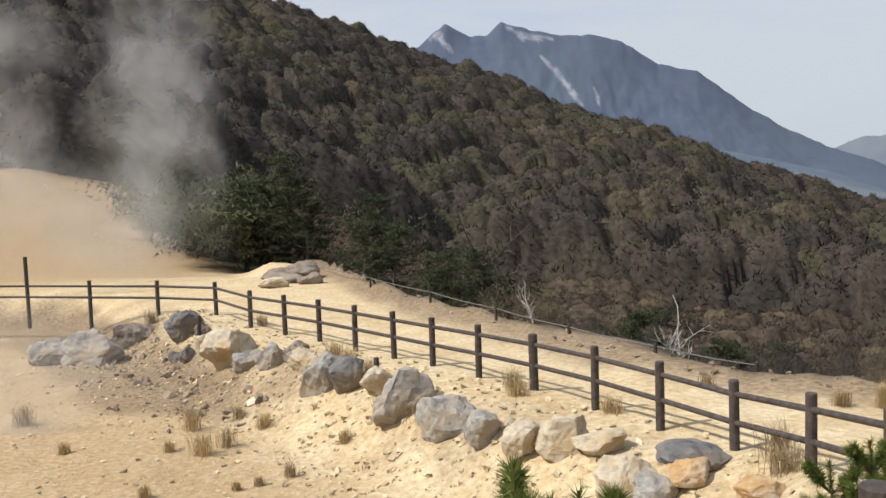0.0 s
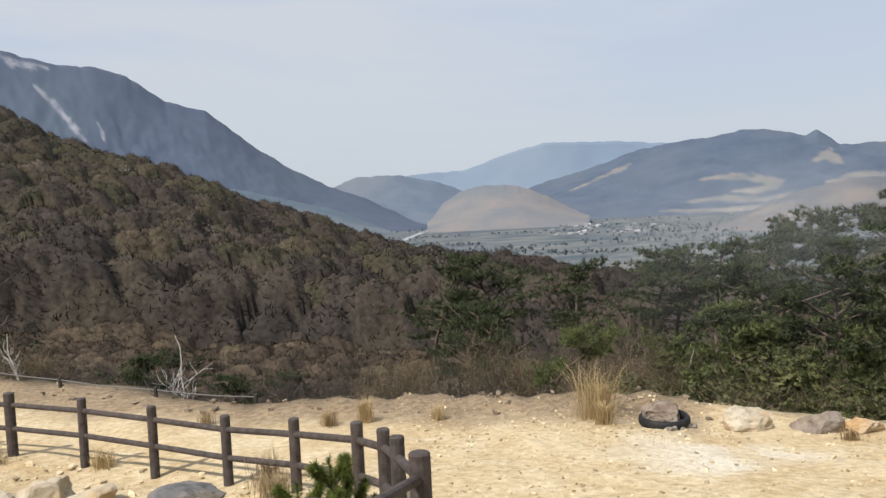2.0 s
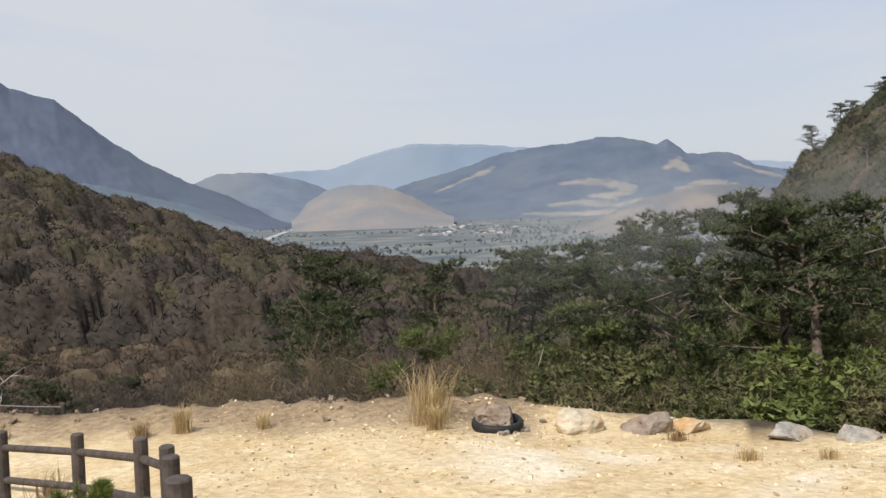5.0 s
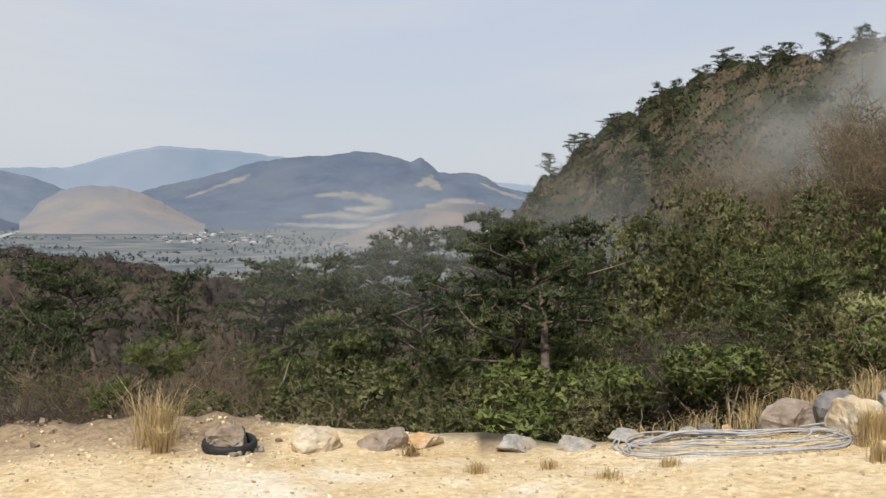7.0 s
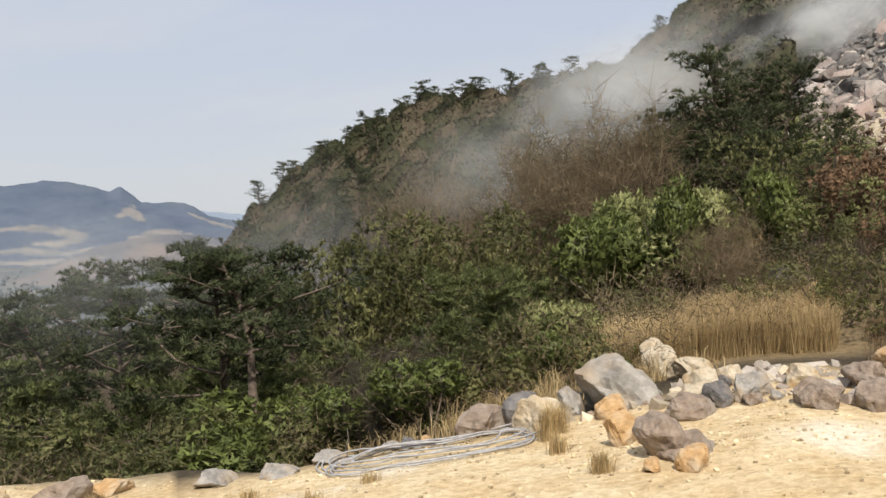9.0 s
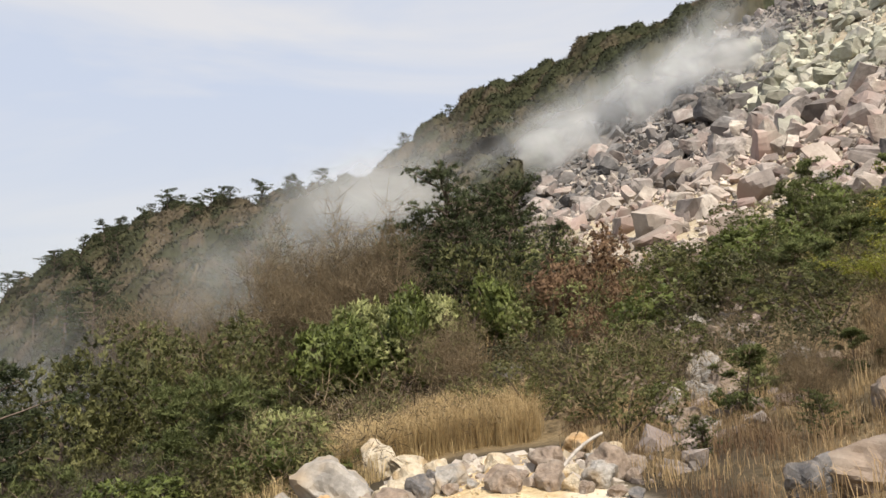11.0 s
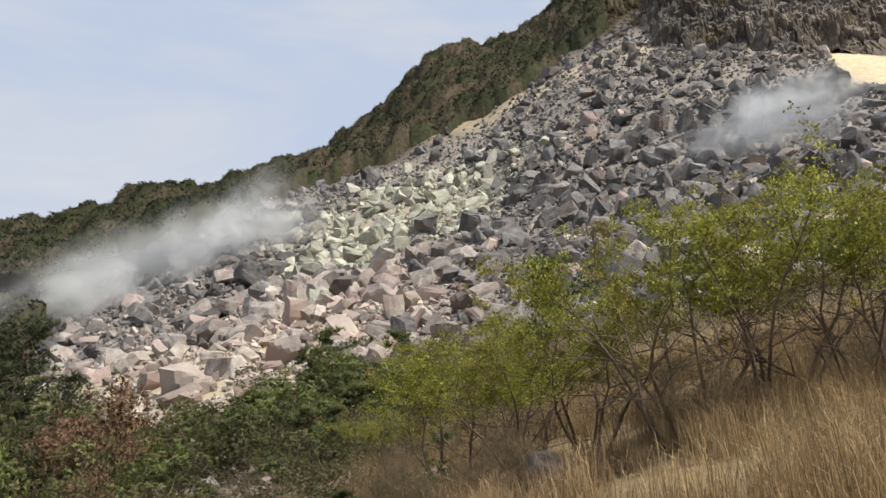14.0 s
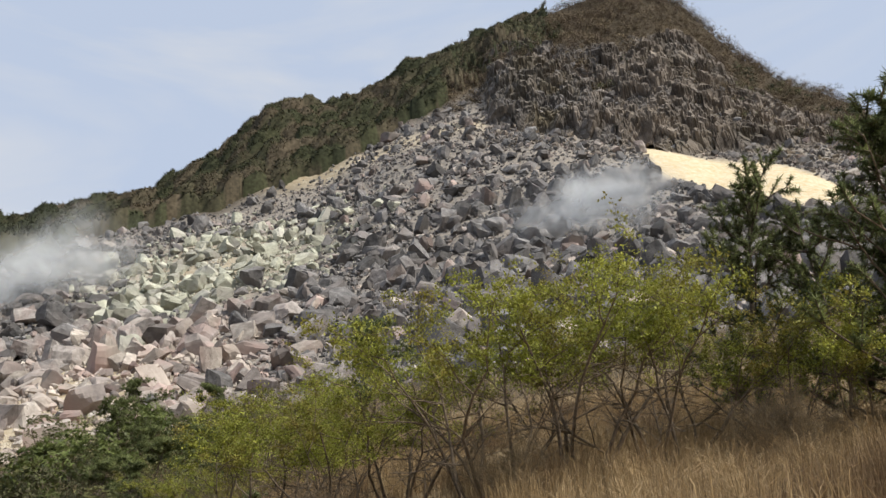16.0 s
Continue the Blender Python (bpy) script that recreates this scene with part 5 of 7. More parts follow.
def plant_slope():
    rng = np.random.default_rng(404)
    placed = []
    for az0, az1, r0, r1, n, gap, kinds in [(44, 103, 19, 62, 105, 2.5, "ookgyywoogyk"), (98, 124, 17, 46, 46, 2.1, "oPPykgPoPw"), (60, 96, 60, 100, 50, 4.0, "kkkook")]:
        tries = 0
        got = 0
        while got < n and tries < 4000:
            tries += 1
            az = az0 + (az1 - az0) * rng.random()
            r = math.sqrt(r0 * r0 + (r1 * r1 - r0 * r0) * rng.random())
            x, y = polar(az, r)
            if any((x - a) ** 2 + (y - b) ** 2 < gap * gap for a, b in placed):
                continue
            xa, ya = np.array([x]), np.array([y])
            if scree_mask(xa, ya)[0] > 0.1 or bare_mask(xa, ya)[0] > 0.05 or (85 < az < 99 and 18 < r < 26) or (101.5 < az < 108 and r > 34) or (107.5 < az < 111.5 and r < 24):
                continue
            if (az < 66 and rng.random() < 0.6) or (66 < az < 99 and r < 60 and fbm(x, y, 6.0, 3, 5.0) > -0.05):
                continue
            placed.append((x, y))
            got += 1
            h = (1.1 + 1.2 * rng.random()) * (1.0 + 0.006 * r) * (0.75 if az > 100 and r < 30 else 1.0)
            kind = kinds[int(rng.integers(len(kinds)))]
            (scrub_pine if kind == "P" else leaf_bush)(kind, x, y, h, 1.0 + 0.5 * rng.random(), rng.random() * 360)


plant_slope()


def bare_bush(az, r, top_el, kind="t", squash=1.0):
    mats = {"t": (M_TWIG2, "leafless ochre-brown shrub of fine twigs", 71), "g": (M_TWIG, "leafless grey-brown shrub of fine twigs", 72)}
    m, lab, seed = mats[kind]
    return stand("tw" + kind, lambda: twig_bush_parts(plant("bare_shrub", lab, "shrub", "bare shrubs"), 3.0, seed, m, 13, 3600, 0.011), 3.0, az, r, top_el, None, None, squash)


for kind, az, r, el in [("t", 84.4, 42, 5.6), ("t", 86.7, 44, 6.8), ("t", 88.6, 43, 7.0), ("t", 85.5, 40, 4.0), ("t", 93.9, 27, 0.8), ("g", 70.7, 55, 1.0), ("t", 78.5, 45, 2.4), ("g", 74.6, 19.5, -7.0), ("g", 72.5, 19, -8.5), ("t", 76.0, 60, 3.6), ("g", 101.0, 26, -0.5),
                        ("g", 26, 22, -10.5), ("g", 22, 24, -10.8), ("t", 29, 20, -10.6), ("g", 33, 19, -10.8), ("t", 36, 20, -10.2), ("g", 18, 26, -10.8), ("g", 40, 24, -9.6), ("t", 43, 22, -10.0), ("g", 9, 26, -8.8), ("t", 6, 27, -7.6), ("g", 12, 27, -9.3)]:
    bare_bush(az, r, el, kind)
for az, r, el in [(102.6, 36, 7.0), (101.0, 33, 4.6), (104.0, 36, 5.6), (102.2, 29, 1.6), (103.6, 33, 3.6)]:
    stand("rust", lambda: bush_parts(plant("withered_pine", "withered pine with rust-red needles", "shrub", "withered pines"), 3.0, 2.4, 64, M_RUST, 0.11, 460, 8, 9, None, 0.25), 3.0, az, r, el, None, None, 1.0)


for kind, az, r, h in [("t", 128, 13.5, 1.1), ("t", 140, 13.4, 1.2), ("t", 115, 15, 1.2), ("t", 121, 14.5, 1.3), ("t", 156, 13.2, 1.2)]:
    bush = bare_bush(az, r, 0.0, kind)
    bx, by = polar(az, r)
    bush.matrix_basis = pose(bx, by, lz(bx, by) - 0.05, 0, 0, az * 31)
    bush.scale = (h / 3.0, h / 3.0, h / 3.0)


# ---- spring-green shrubs on the near hillside ----
def spring_parts(root, h, seed, stems=7, lean=0.45):
    """Long slender stems fanning out from the foot, and an umbrella of fine twigs in small fresh leaves."""
    rng = np.random.default_rng(seed)
    paths, tips = [], []
    for k in range(stems):
        a = 6.28 * k / stems + rng.normal() * 0.3
        o = lean * (0.35 + 1.0 * rng.random())
        p = limb((0.22 * math.cos(a), 0.22 * math.sin(a), -0.3), (o * math.cos(a), o * math.sin(a), 1), h * (0.74 + 0.2 * rng.random()), 0.028 + 0.03 * rng.random(), rng, 8, 0.34, -0.05, 0.25)
        paths.append(p)
        for q in range(7):
            i = 3 + q % 5
            d = unit(rng.normal(size=3) * np.array([0.8, 0.8, 0.35]) + np.array([math.cos(a) * 0.5, math.sin(a) * 0.5, 0.45]))
            b = limb(p[min(i, 7), :3], d, h * (0.24 + 0.22 * rng.random()), 0.014, rng, 6, 0.4, 0.2)
            paths.append(b)
            for w in range(6):
                t = limb(b[1 + w % 5, :3], unit(d * 0.5 + rng.normal(size=3) * np.array([0.8, 0.8, 0.4]) + np.array([0, 0, 0.35])), h * (0.10 + 0.10 * rng.random()), 0.005, rng, 5, 0.4)
                paths.append(t)
                if t[-1, 2] > 0.56 * h:
                    tips.append(t[1:, :3])
            if b[-1, 2] > 0.58 * h:
                tips.append(b[3:, :3])
    v, f = tubes(paths, 5)
    add_part("stem", v, f, M_STEM, root, "", True)
    tips = np.concatenate(tips)
    n, per = 2100, 8
    tw = tips[rng.integers(0, len(tips), n)] + rng.normal(size=(n, 3)) * np.array([0.09, 0.09, 0.05])
    pos = np.repeat(tw, per, 0) + rng.normal(size=(n * per, 3)) * np.array([0.05, 0.05, 0.035])
    v, f = leaf_quads(pos, 0.035 + 0.04 * rng.random(n * per), rng, 0.5, 1.8)
    nn = unit(np.repeat(rng.normal(size=(n, 3)) * 0.5 + np.array([0, 0, 0.75]), per, 0) + 0.4 * rng.normal(size=(n * per, 3)))
    v, f, nn = face_along(v, f, nn)
    add_part("foliage", v, f, M_SPRING, root, "", False, nn)
    return root


for k, az, r, el, sq in [(0, 125.0, 17, 9.3, 1.15), (1, 129.5, 15, 9.8, 1.1), (1, 133.8, 15.5, 11.6, 1.1), (0, 139.7, 13.8, 16.6, 1.0), (1, 145.0, 14.0, 17.4, 1.0), (0, 151.0, 14.5, 17.0, 1.0), (1, 158.6, 14.5, 12.6, 1.1), (0, 164, 14, 12.5, 1.1), (1, 121.0, 22, 5.0, 1.1), (0, 127.0, 23, 10.0, 1.0)]:
    stand("spring%d" % k, lambda: spring_parts(plant("spring_shrub", "many-stemmed shrub in fresh yellow-green leaf", "shrub", "spring shrubs"), 4.2, 80 + k, 7 if k else 9, 0.5 if k else 0.6), 4.2, az, r, el, None, None, sq)


# ---- dead trees and snags ----
def dead_tree(az, r, top_el, seed, h_rel=1.0, label="bleached dead tree with bare forked limbs", mat=None, forks=7, lean=(0.0, 0.0)):
    rng = np.random.default_rng(seed)
    x, y, z = base_at(az, r, 0.1)
    h = seen_at(az, r, top_el)[2] - z
    root = plant("dead_tree", label, "dead tree")
    root.matrix_basis = pose(x, y, z)
    tr = limb((0, 0, -0.2), (lean[0], lean[1], 1), h * 1.08, 0.007 * h + 0.012, rng, 9, 0.5, 0.5, 0.3)
    paths = [tr]
    for k in range(forks):
        a = rng.random() * 6.28
        b = limb(tr[2 + k % 4, :3], (math.cos(a), math.sin(a), 0.1 + 0.9 * rng.random()), h * (0.12 + 0.3 * rng.random()), 0.003 * h + 0.006, rng, 7, 0.7, 0.3)
        paths.append(b)
        for q in range(3):
            paths.append(limb(b[2 + q, :3], unit(rng.normal(size=3) + np.array([0, 0, 0.8])), h * 0.16, 0.002 * h + 0.003, rng, 4, 0.5))
    v, f = tubes(paths, 6)
    add_part("trunk", v, f, mat or M_PALEBARK, root, "", True)
    return root


dead_tree(6.4, 20, -5.5, 91, forks=11)
dead_tree(16.9, 18, -6.9, 92, forks=10, lean=(0.15, 0))
dead_tree(15.4, 18.5, -6.7, 93, forks=10, lean=(-0.2, 0))
dead_tree(2.6, 40, -0.8, 94, label="dark bare snag standing above the pines", mat=M_BARK, forks=4, lean=(-0.15, 0))
dead_tree(34.6, 45, -3.0, 95, label="thin dark dead pine trunk", mat=M_BARK, forks=3, lean=(-0.1, 0))
dead_tree(71.0, 14.8, -10.6, 97, label="thin bleached dead sapling", forks=2)
dead_tree(46.5, 30, -9.6, 98, forks=3)
dead_tree(93.9, 21.5, -1.8, 99, label="slanting bleached stick in the dry grass", forks=1, lean=(0.2, -0.5))
dead_tree(87.0, 30, 0.5, 100, label="fallen bleached branch on the slope", forks=3, lean=(0.5, 0.5))


def leaning_pine():
    """A young pine leaning out over the edge, its few pads of needles at the tip."""
    rng = np.random.default_rng(961)
    x, y, z = base_at(37.9, 14.3, 0.1)
    root = plant("leaning_pine", "crooked young pine leaning over the terrace edge", "pine tree")
    root.matrix_basis = pose(x, y, z, 0, 0, -39)
    stem = np.array([[0, 0, -0.1, 0.042], [0.12, 0.05, 0.25, 0.036], [0.30, 0.02, 0.48, 0.032], [0.42, -0.05, 0.70, 0.026], [0.68, 0.0, 0.88, 0.02], [0.95, 0.06, 1.02, 0.012]])
    paths, ends = [stem], []
    for k in range(9):
        b = limb(stem[2 + k % 4, :3], unit(rng.normal(size=3) * np.array([0.9, 0.7, 0.3]) + np.array([0.1, 0, 0.6])), 0.45 + 0.3 * rng.random(), 0.011, rng, 5, 0.4, 0.3)
        paths.append(b)
        ends += [b[-1, :3], b[-2, :3]]
    v, f = tubes(paths, 6)
    add_part("trunk", v, f, M_STEM, root, "", True)
    c = np.repeat(np.array(ends), 16, 0) + rng.normal(size=(len(ends) * 16, 3)) * np.array([0.13, 0.13, 0.05])
    b0 = np.repeat(c, 16, 0)
    d = rand_dirs(rng, len(b0), 0.7)
    v, f = slivers(b0, b0 + d * 0.13, 0.014, rng)
    add_part("crown", v, f, M_NEEDLE_Y, root)


leaning_pine()
for az, r, el, sq in [(12.6, 22.5, -7.2, 0.8), (20.0, 21.5, -9.2, 0.9), (35.8, 24, -6.6, 0.8), (31.5, 30, -5.2, 0.9)]:
    pine("d", az, r, el, sq)


# ---- rocks ----
def hull_rock(seed, stretch=(1, 1, 0.75), n=13, bevel=False):
    """An angular broken block: the hull of a few scattered points, as numpy triangles."""
    rng = np.random.default_rng(seed)
    box = np.array([[x, y, z] for x in (-1, 1) for y in (-1, 1) for z in (-1, 1)], float)
    box = box * (0.48 + 0.52 * rng.random((8, 3))) + 0.10 * rng.normal(size=(8, 3))
    box = box[rng.random(8) > 0.14]
    d = unit(rng.normal(size=(max(n - 8, 2), 3))) * 1.02
    p = np.concatenate([box, d]) * 0.42 * np.array(stretch)
    bm = bmesh.new()
    for q in p:
        bm.verts.new(q)
    bmesh.ops.convex_hull(bm, input=bm.verts)
    if bevel:
        bmesh.ops.bevel(bm, geom=list(bm.edges), offset=0.03, segments=1, affect="EDGES", profile=0.5)
    bmesh.ops.triangulate(bm, faces=list(bm.faces))
    bmesh.ops.recalc_face_normals(bm, faces=list(bm.faces))
    loose = [v for v in bm.verts if not v.link_faces]
    bmesh.ops.delete(bm, geom=loose, context="VERTS")
    bm.verts.index_update()
    v = np.array([q.co[:] for q in bm.verts])
    f = np.array([[x.index for x in q.verts] for q in bm.faces])
    bm.free()
    return v, f


def crag(seed, stretch=(1, 0.8, 0.7), sub=2, cuts=9, rough=0.05):
    """A craggy block: a sphere cut flat by planes and roughened, as numpy triangles."""
    rng = np.random.default_rng(seed)
    bm = bmesh.new()
    bmesh.ops.create_cube(bm, size=0.86)
    bmesh.ops.subdivide_edges(bm, edges=list(bm.edges), cuts=2 * sub - 1, use_grid_fill=True)
    bmesh.ops.triangulate(bm, faces=list(bm.faces))
    v = np.array([q.co[:] for q in bm.verts])
    f = np.array([[x.index for x in q.verts] for q in bm.faces])
    bm.free()
    for _ in range(cuts):
        nrm, d = unit(rng.normal(size=3)), 0.26 + 0.14 * rng.random()
        k = np.maximum(v @ nrm - d, 0)
        v = v - k[:, None] * nrm
    v = v * (1 + rough * rng.normal(size=(len(v), 1))) * np.array(stretch)
    return v * 1.05, f


ROCKS = [hull_rock(300 + k, (1, 0.58 + 0.05 * (k % 8), 0.40 + 0.08 * (k % 6)), 10 + k % 4) for k in range(48)]
CRAGS = [crag(360 + k, (1, 0.65 + 0.05 * (k % 7), 0.5 + 0.07 * (k % 6)), 2, 9 + k % 6, 0.02) for k in range(14)]


def rock_chunks(pos, size, seed, normal_tilt=0.5, tall=1.0):
    rng = np.random.default_rng(seed)
    out = []
    for q, s in zip(pos, size):
        v, f = CRAGS[rng.integers(len(CRAGS))] if s > 2.1 else ROCKS[rng.integers(len(ROCKS))]
        e = Euler((rng.normal() * normal_tilt, rng.normal() * normal_tilt, rng.random() * 6.28)).to_matrix()
        v = v * np.array([1, 1, tall])
        out.append((v @ np.array(e).T * s + q, f))
    return out


def rock_material(name, c1, c2, c3, scale=2.0, s2=0.5, isl=0.0, obj=0.0, bump=0.7, deep=0.05):
    return material(name, c1, c2, scale, 0.92, bump, c3, s2, 9.0, isl, obj, bump_dist=deep)


M_TALUS = rock_material("talus_grey", (0.15, 0.136, 0.128), (0.37, 0.338, 0.315), (0.27, 0.215, 0.195), 1.3, 0.35, 0.40, 0, 0.9, 0.22)
M_TALUS_D = rock_material("talus_dark", (0.080, 0.079, 0.080), (0.240, 0.232, 0.228), (0.155, 0.142, 0.136), 1.3, 0.35, 0.45, 0, 0.9, 0.22)
M_TALUS_P = rock_material("talus_pale", (0.28, 0.245, 0.215), (0.56, 0.51, 0.45), (0.38, 0.295, 0.265), 1.3, 0.30, 0.32, 0, 0.9, 0.22)
M_TALUS_S = rock_material("talus_sulphur", (0.28, 0.282, 0.225), (0.52, 0.525, 0.425), (0.38, 0.365, 0.32), 1.3, 0.35, 0.35, 0, 0.9, 0.22)
M_TALUS_O = rock_material("talus_parts_grey", (0.13, 0.115, 0.108), (0.34, 0.30, 0.275), (0.27, 0.20, 0.18), 1.6, 0.6, 0, 0.45, 0.9, 0.16)
M_TALUS_OP = rock_material("talus_parts_pale", (0.25, 0.215, 0.19), (0.46, 0.405, 0.355), (0.33, 0.24, 0.215), 1.6, 0.6, 0, 0.28, 0.9, 0.16)

slope = tagged(new("boulder_slope"), "steep slope of broken grey, pinkish and sulphur-green boulders", "boulder field")


def scree_feet(n, r1, seed):
    rng = np.random.default_rng(seed)
    az = 98 + 70 * rng.random(n)
    r = np.sqrt(38 ** 2 + (r1 ** 2 - 38 ** 2) * rng.random(n))
    x, y = r * np.sin(np.radians(az)), r * np.cos(np.radians(az))
    sparse = 0.5 * sstep(80, 64, r) * sstep(122, 114, az) * sstep(0.5, -0.3, fbm(x, y, 7, 3, 4.0))
    ok = (rng.random(n) < scree_mask(x, y) * (1 - sulphur_mask(x, y)) * (1 - sparse)) & (az < 168)
    return az[ok], r[ok], x[ok], y[ok]


def rock_kind(az, r, rng):
    """0 grey, 1 dark, 2 pale, 3 sulphur-crusted, by where on the slope it lies."""
    n = len(az)
    u = rng.random(n)
    sul = 3.2 * np.exp(-((az - 120.5) / 5.2) ** 2 - ((r - 107 - 0.5 * (az - 121)) / 11.5) ** 2) + 0.5 * np.exp(-((az - 128) / 4.0) ** 2 - ((r - 110) / 9) ** 2)
    pale = sstep(88, 62, r) * sstep(130, 114, az) * 0.80 + 0.06
    dark = 0.08 + 0.77 * np.clip(sstep(76, 100, r) + sstep(121, 132, az), 0, 1)
    return np.where(u < sul, 3, np.where(u < np.maximum(sul, pale), 2, np.where(rng.random(n) < dark, 1, 0)))


TALUS = [(M_TALUS, "grey broken rocks"), (M_TALUS_D, "dark grey broken rocks"), (M_TALUS_P, "pale cream and pink broken rocks"), (M_TALUS_S, "rocks crusted pale sulphur green")]


def build_talus():
    rng = np.random.default_rng(55)
    az, r, x, y = scree_feet(29000, 152, 56)
    n = len(az)
    z = land(x, y)
    size = (0.28 + 0.58 * rng.random(n) ** 2.0 + 2.2 * rng.random(n) ** 14) * (0.9 + 0.003 * r) * (1 - 0.40 * sstep(106, 138, r + 0.5 * (az - 125)))
    kind = rock_kind(az, r, rng)
    near = (r < 70) & (az > 101) & (az < 127) & (size > 0.68)
    idx = np.where(near)[0][:280]
    chosen = np.zeros(n, bool)
    chosen[idx] = True
    meshes = {}
    for i in idx:
        pale = kind[i] == 2
        key = (int(rng.integers(14)), pale)
        if key not in meshes:
            v, f = CRAGS[key[0]]
            meshes[key] = mesh_np("rock", v, f, M_TALUS_OP if pale else M_TALUS_O)
        ob = new("rock", meshes[key])
        ob.parent = slope
        ob.location = (x[i], y[i], z[i] + 0.10 * size[i])
        ob.rotation_euler = (rng.normal() * 0.5, rng.normal() * 0.5, rng.random() * 6.28)
        s = size[i] * 1.15
        ob.scale = (s, s * (0.8 + 0.3 * rng.random()), s * (0.75 + 0.35 * rng.random()))
    # great boulders that stand out of the slope
    for a, rr, s, k, pale in [(114.0, 57, 3.2, 2, False), (108.2, 56, 3.3, 5, True), (112.2, 50, 3.0, 7, True), (118.0, 74, 3.4, 9, False), (121.0, 68, 2.8, 4, False), (128.0, 85, 3.2, 11, False), (136, 112, 3.4, 3, False), (146, 84, 3.6, 8, False), (133.6, 140, 3.6, 6, False), (124.5, 72, 3.4, 1, False), (109.9, 58, 2.4, 10, False)]:
        v, f = crag(900 + k, (1, 0.85, 0.8), 3, 10, 0.008)
        ob = new("rock", mesh_np("rock", v, f, M_TALUS_OP if pale else M_TALUS_O))
        ob.parent = slope
        px, py = polar(a, rr)
        ob.location, ob.scale = (px, py, lz(px, py) + s * 0.18), (s, s, s)
        ob.rotation_euler = (0.3 * math.sin(k), 0.35 * math.cos(k * 1.7), k * 1.3)
    az2, r2, x2, y2 = scree_feet(19000, 135, 57)
    kind2 = rock_kind(az2, r2, rng)
    size2 = 0.20 + 0.40 * rng.random(len(az2)) ** 2
    pos2 = np.stack([x2, y2, land(x2, y2) + 0.10], 1)
    for k, (m, lab) in enumerate(TALUS):
        sel = (kind == k) & ~chosen
        pos = np.stack([x, y, z + (0.05 + 0.25 * rng.random(n)) * size], 1)[sel]
        few = kind2 == k
        chunks = rock_chunks(pos, size[sel] * 1.25, 60 + k, 0.85) + rock_chunks(pos2[few], size2[few], 66 + k, 0.8)
        ob = joined("rubble", chunks, m, lab, "rocks")
        ob.parent = slope
        del ob["category"]


build_talus()

M_CLIFF = rock_material("cliff_rock", (0.034, 0.032, 0.031), (0.155, 0.144, 0.136), (0.085, 0.072, 0.050), 0.9, 0.10, 0.5, 0, 0.9, 0.35)
M_CLIFF_B = rock_material("cliff_rock_pale", (0.105, 0.094, 0.086), (0.29, 0.262, 0.24), (0.22, 0.175, 0.12), 0.9, 0.10, 0.45, 0, 0.9, 0.35)
# browner, paler rock colour for the cliff's sunlit side
with_patches(M_CLIFF, (0.078, 0.066, 0.056), (0.275, 0.235, 0.196), 0.22)
M_SCAR = rock_material("scar_rock", (0.20, 0.16, 0.13), (0.44, 0.36, 0.29), (0.36, 0.23, 0.15), 0.8, 0.08, 0.4, 0, 0.9, 0.3)


def joints(u, w, seed):
    """Blocks of uneven size over a plane: the offset of the block and how far its joint is."""
    rng = np.random.default_rng(seed)
    px, py, ph = rng.random((64, 64)), rng.random((64, 64)), rng.random((64, 64))
    iu, iw = np.floor(u).astype(int), np.floor(w).astype(int)
    best, second, val = np.full(u.shape, 9.0), np.full(u.shape, 9.0), np.zeros(u.shape)
    for a in (-1, 0, 1):
        for b in (-1, 0, 1):
            ca, cb = (iu + a) % 64, (iw + b) % 64
            d = np.hypot(iu + a + px[ca, cb] - u, iw + b + py[ca, cb] - w)
            closer = d < best
            second = np.where(closer, best, np.minimum(second, d))
            val = np.where(closer, ph[ca, cb], val)
            best = np.where(closer, d, best)
    return val, second - best


def cliff_ends(az):
    foot = np.interp(az, [139, 141.3, 144, 150.4, 156, 161.5, 164.5, 168], [27.5, 27.0, 25.8, 23.9, 22.9, 22.1, 21.8, 20.8])
    top = np.interp(az, [138, 141, 143, 147, 151, 155, 159, 162, 165, 168], [28.5, 31.0, 31.8, 31.6, 30.4, 29.8, 27.6, 25.0, 23.0, 21.5])
    return foot, top


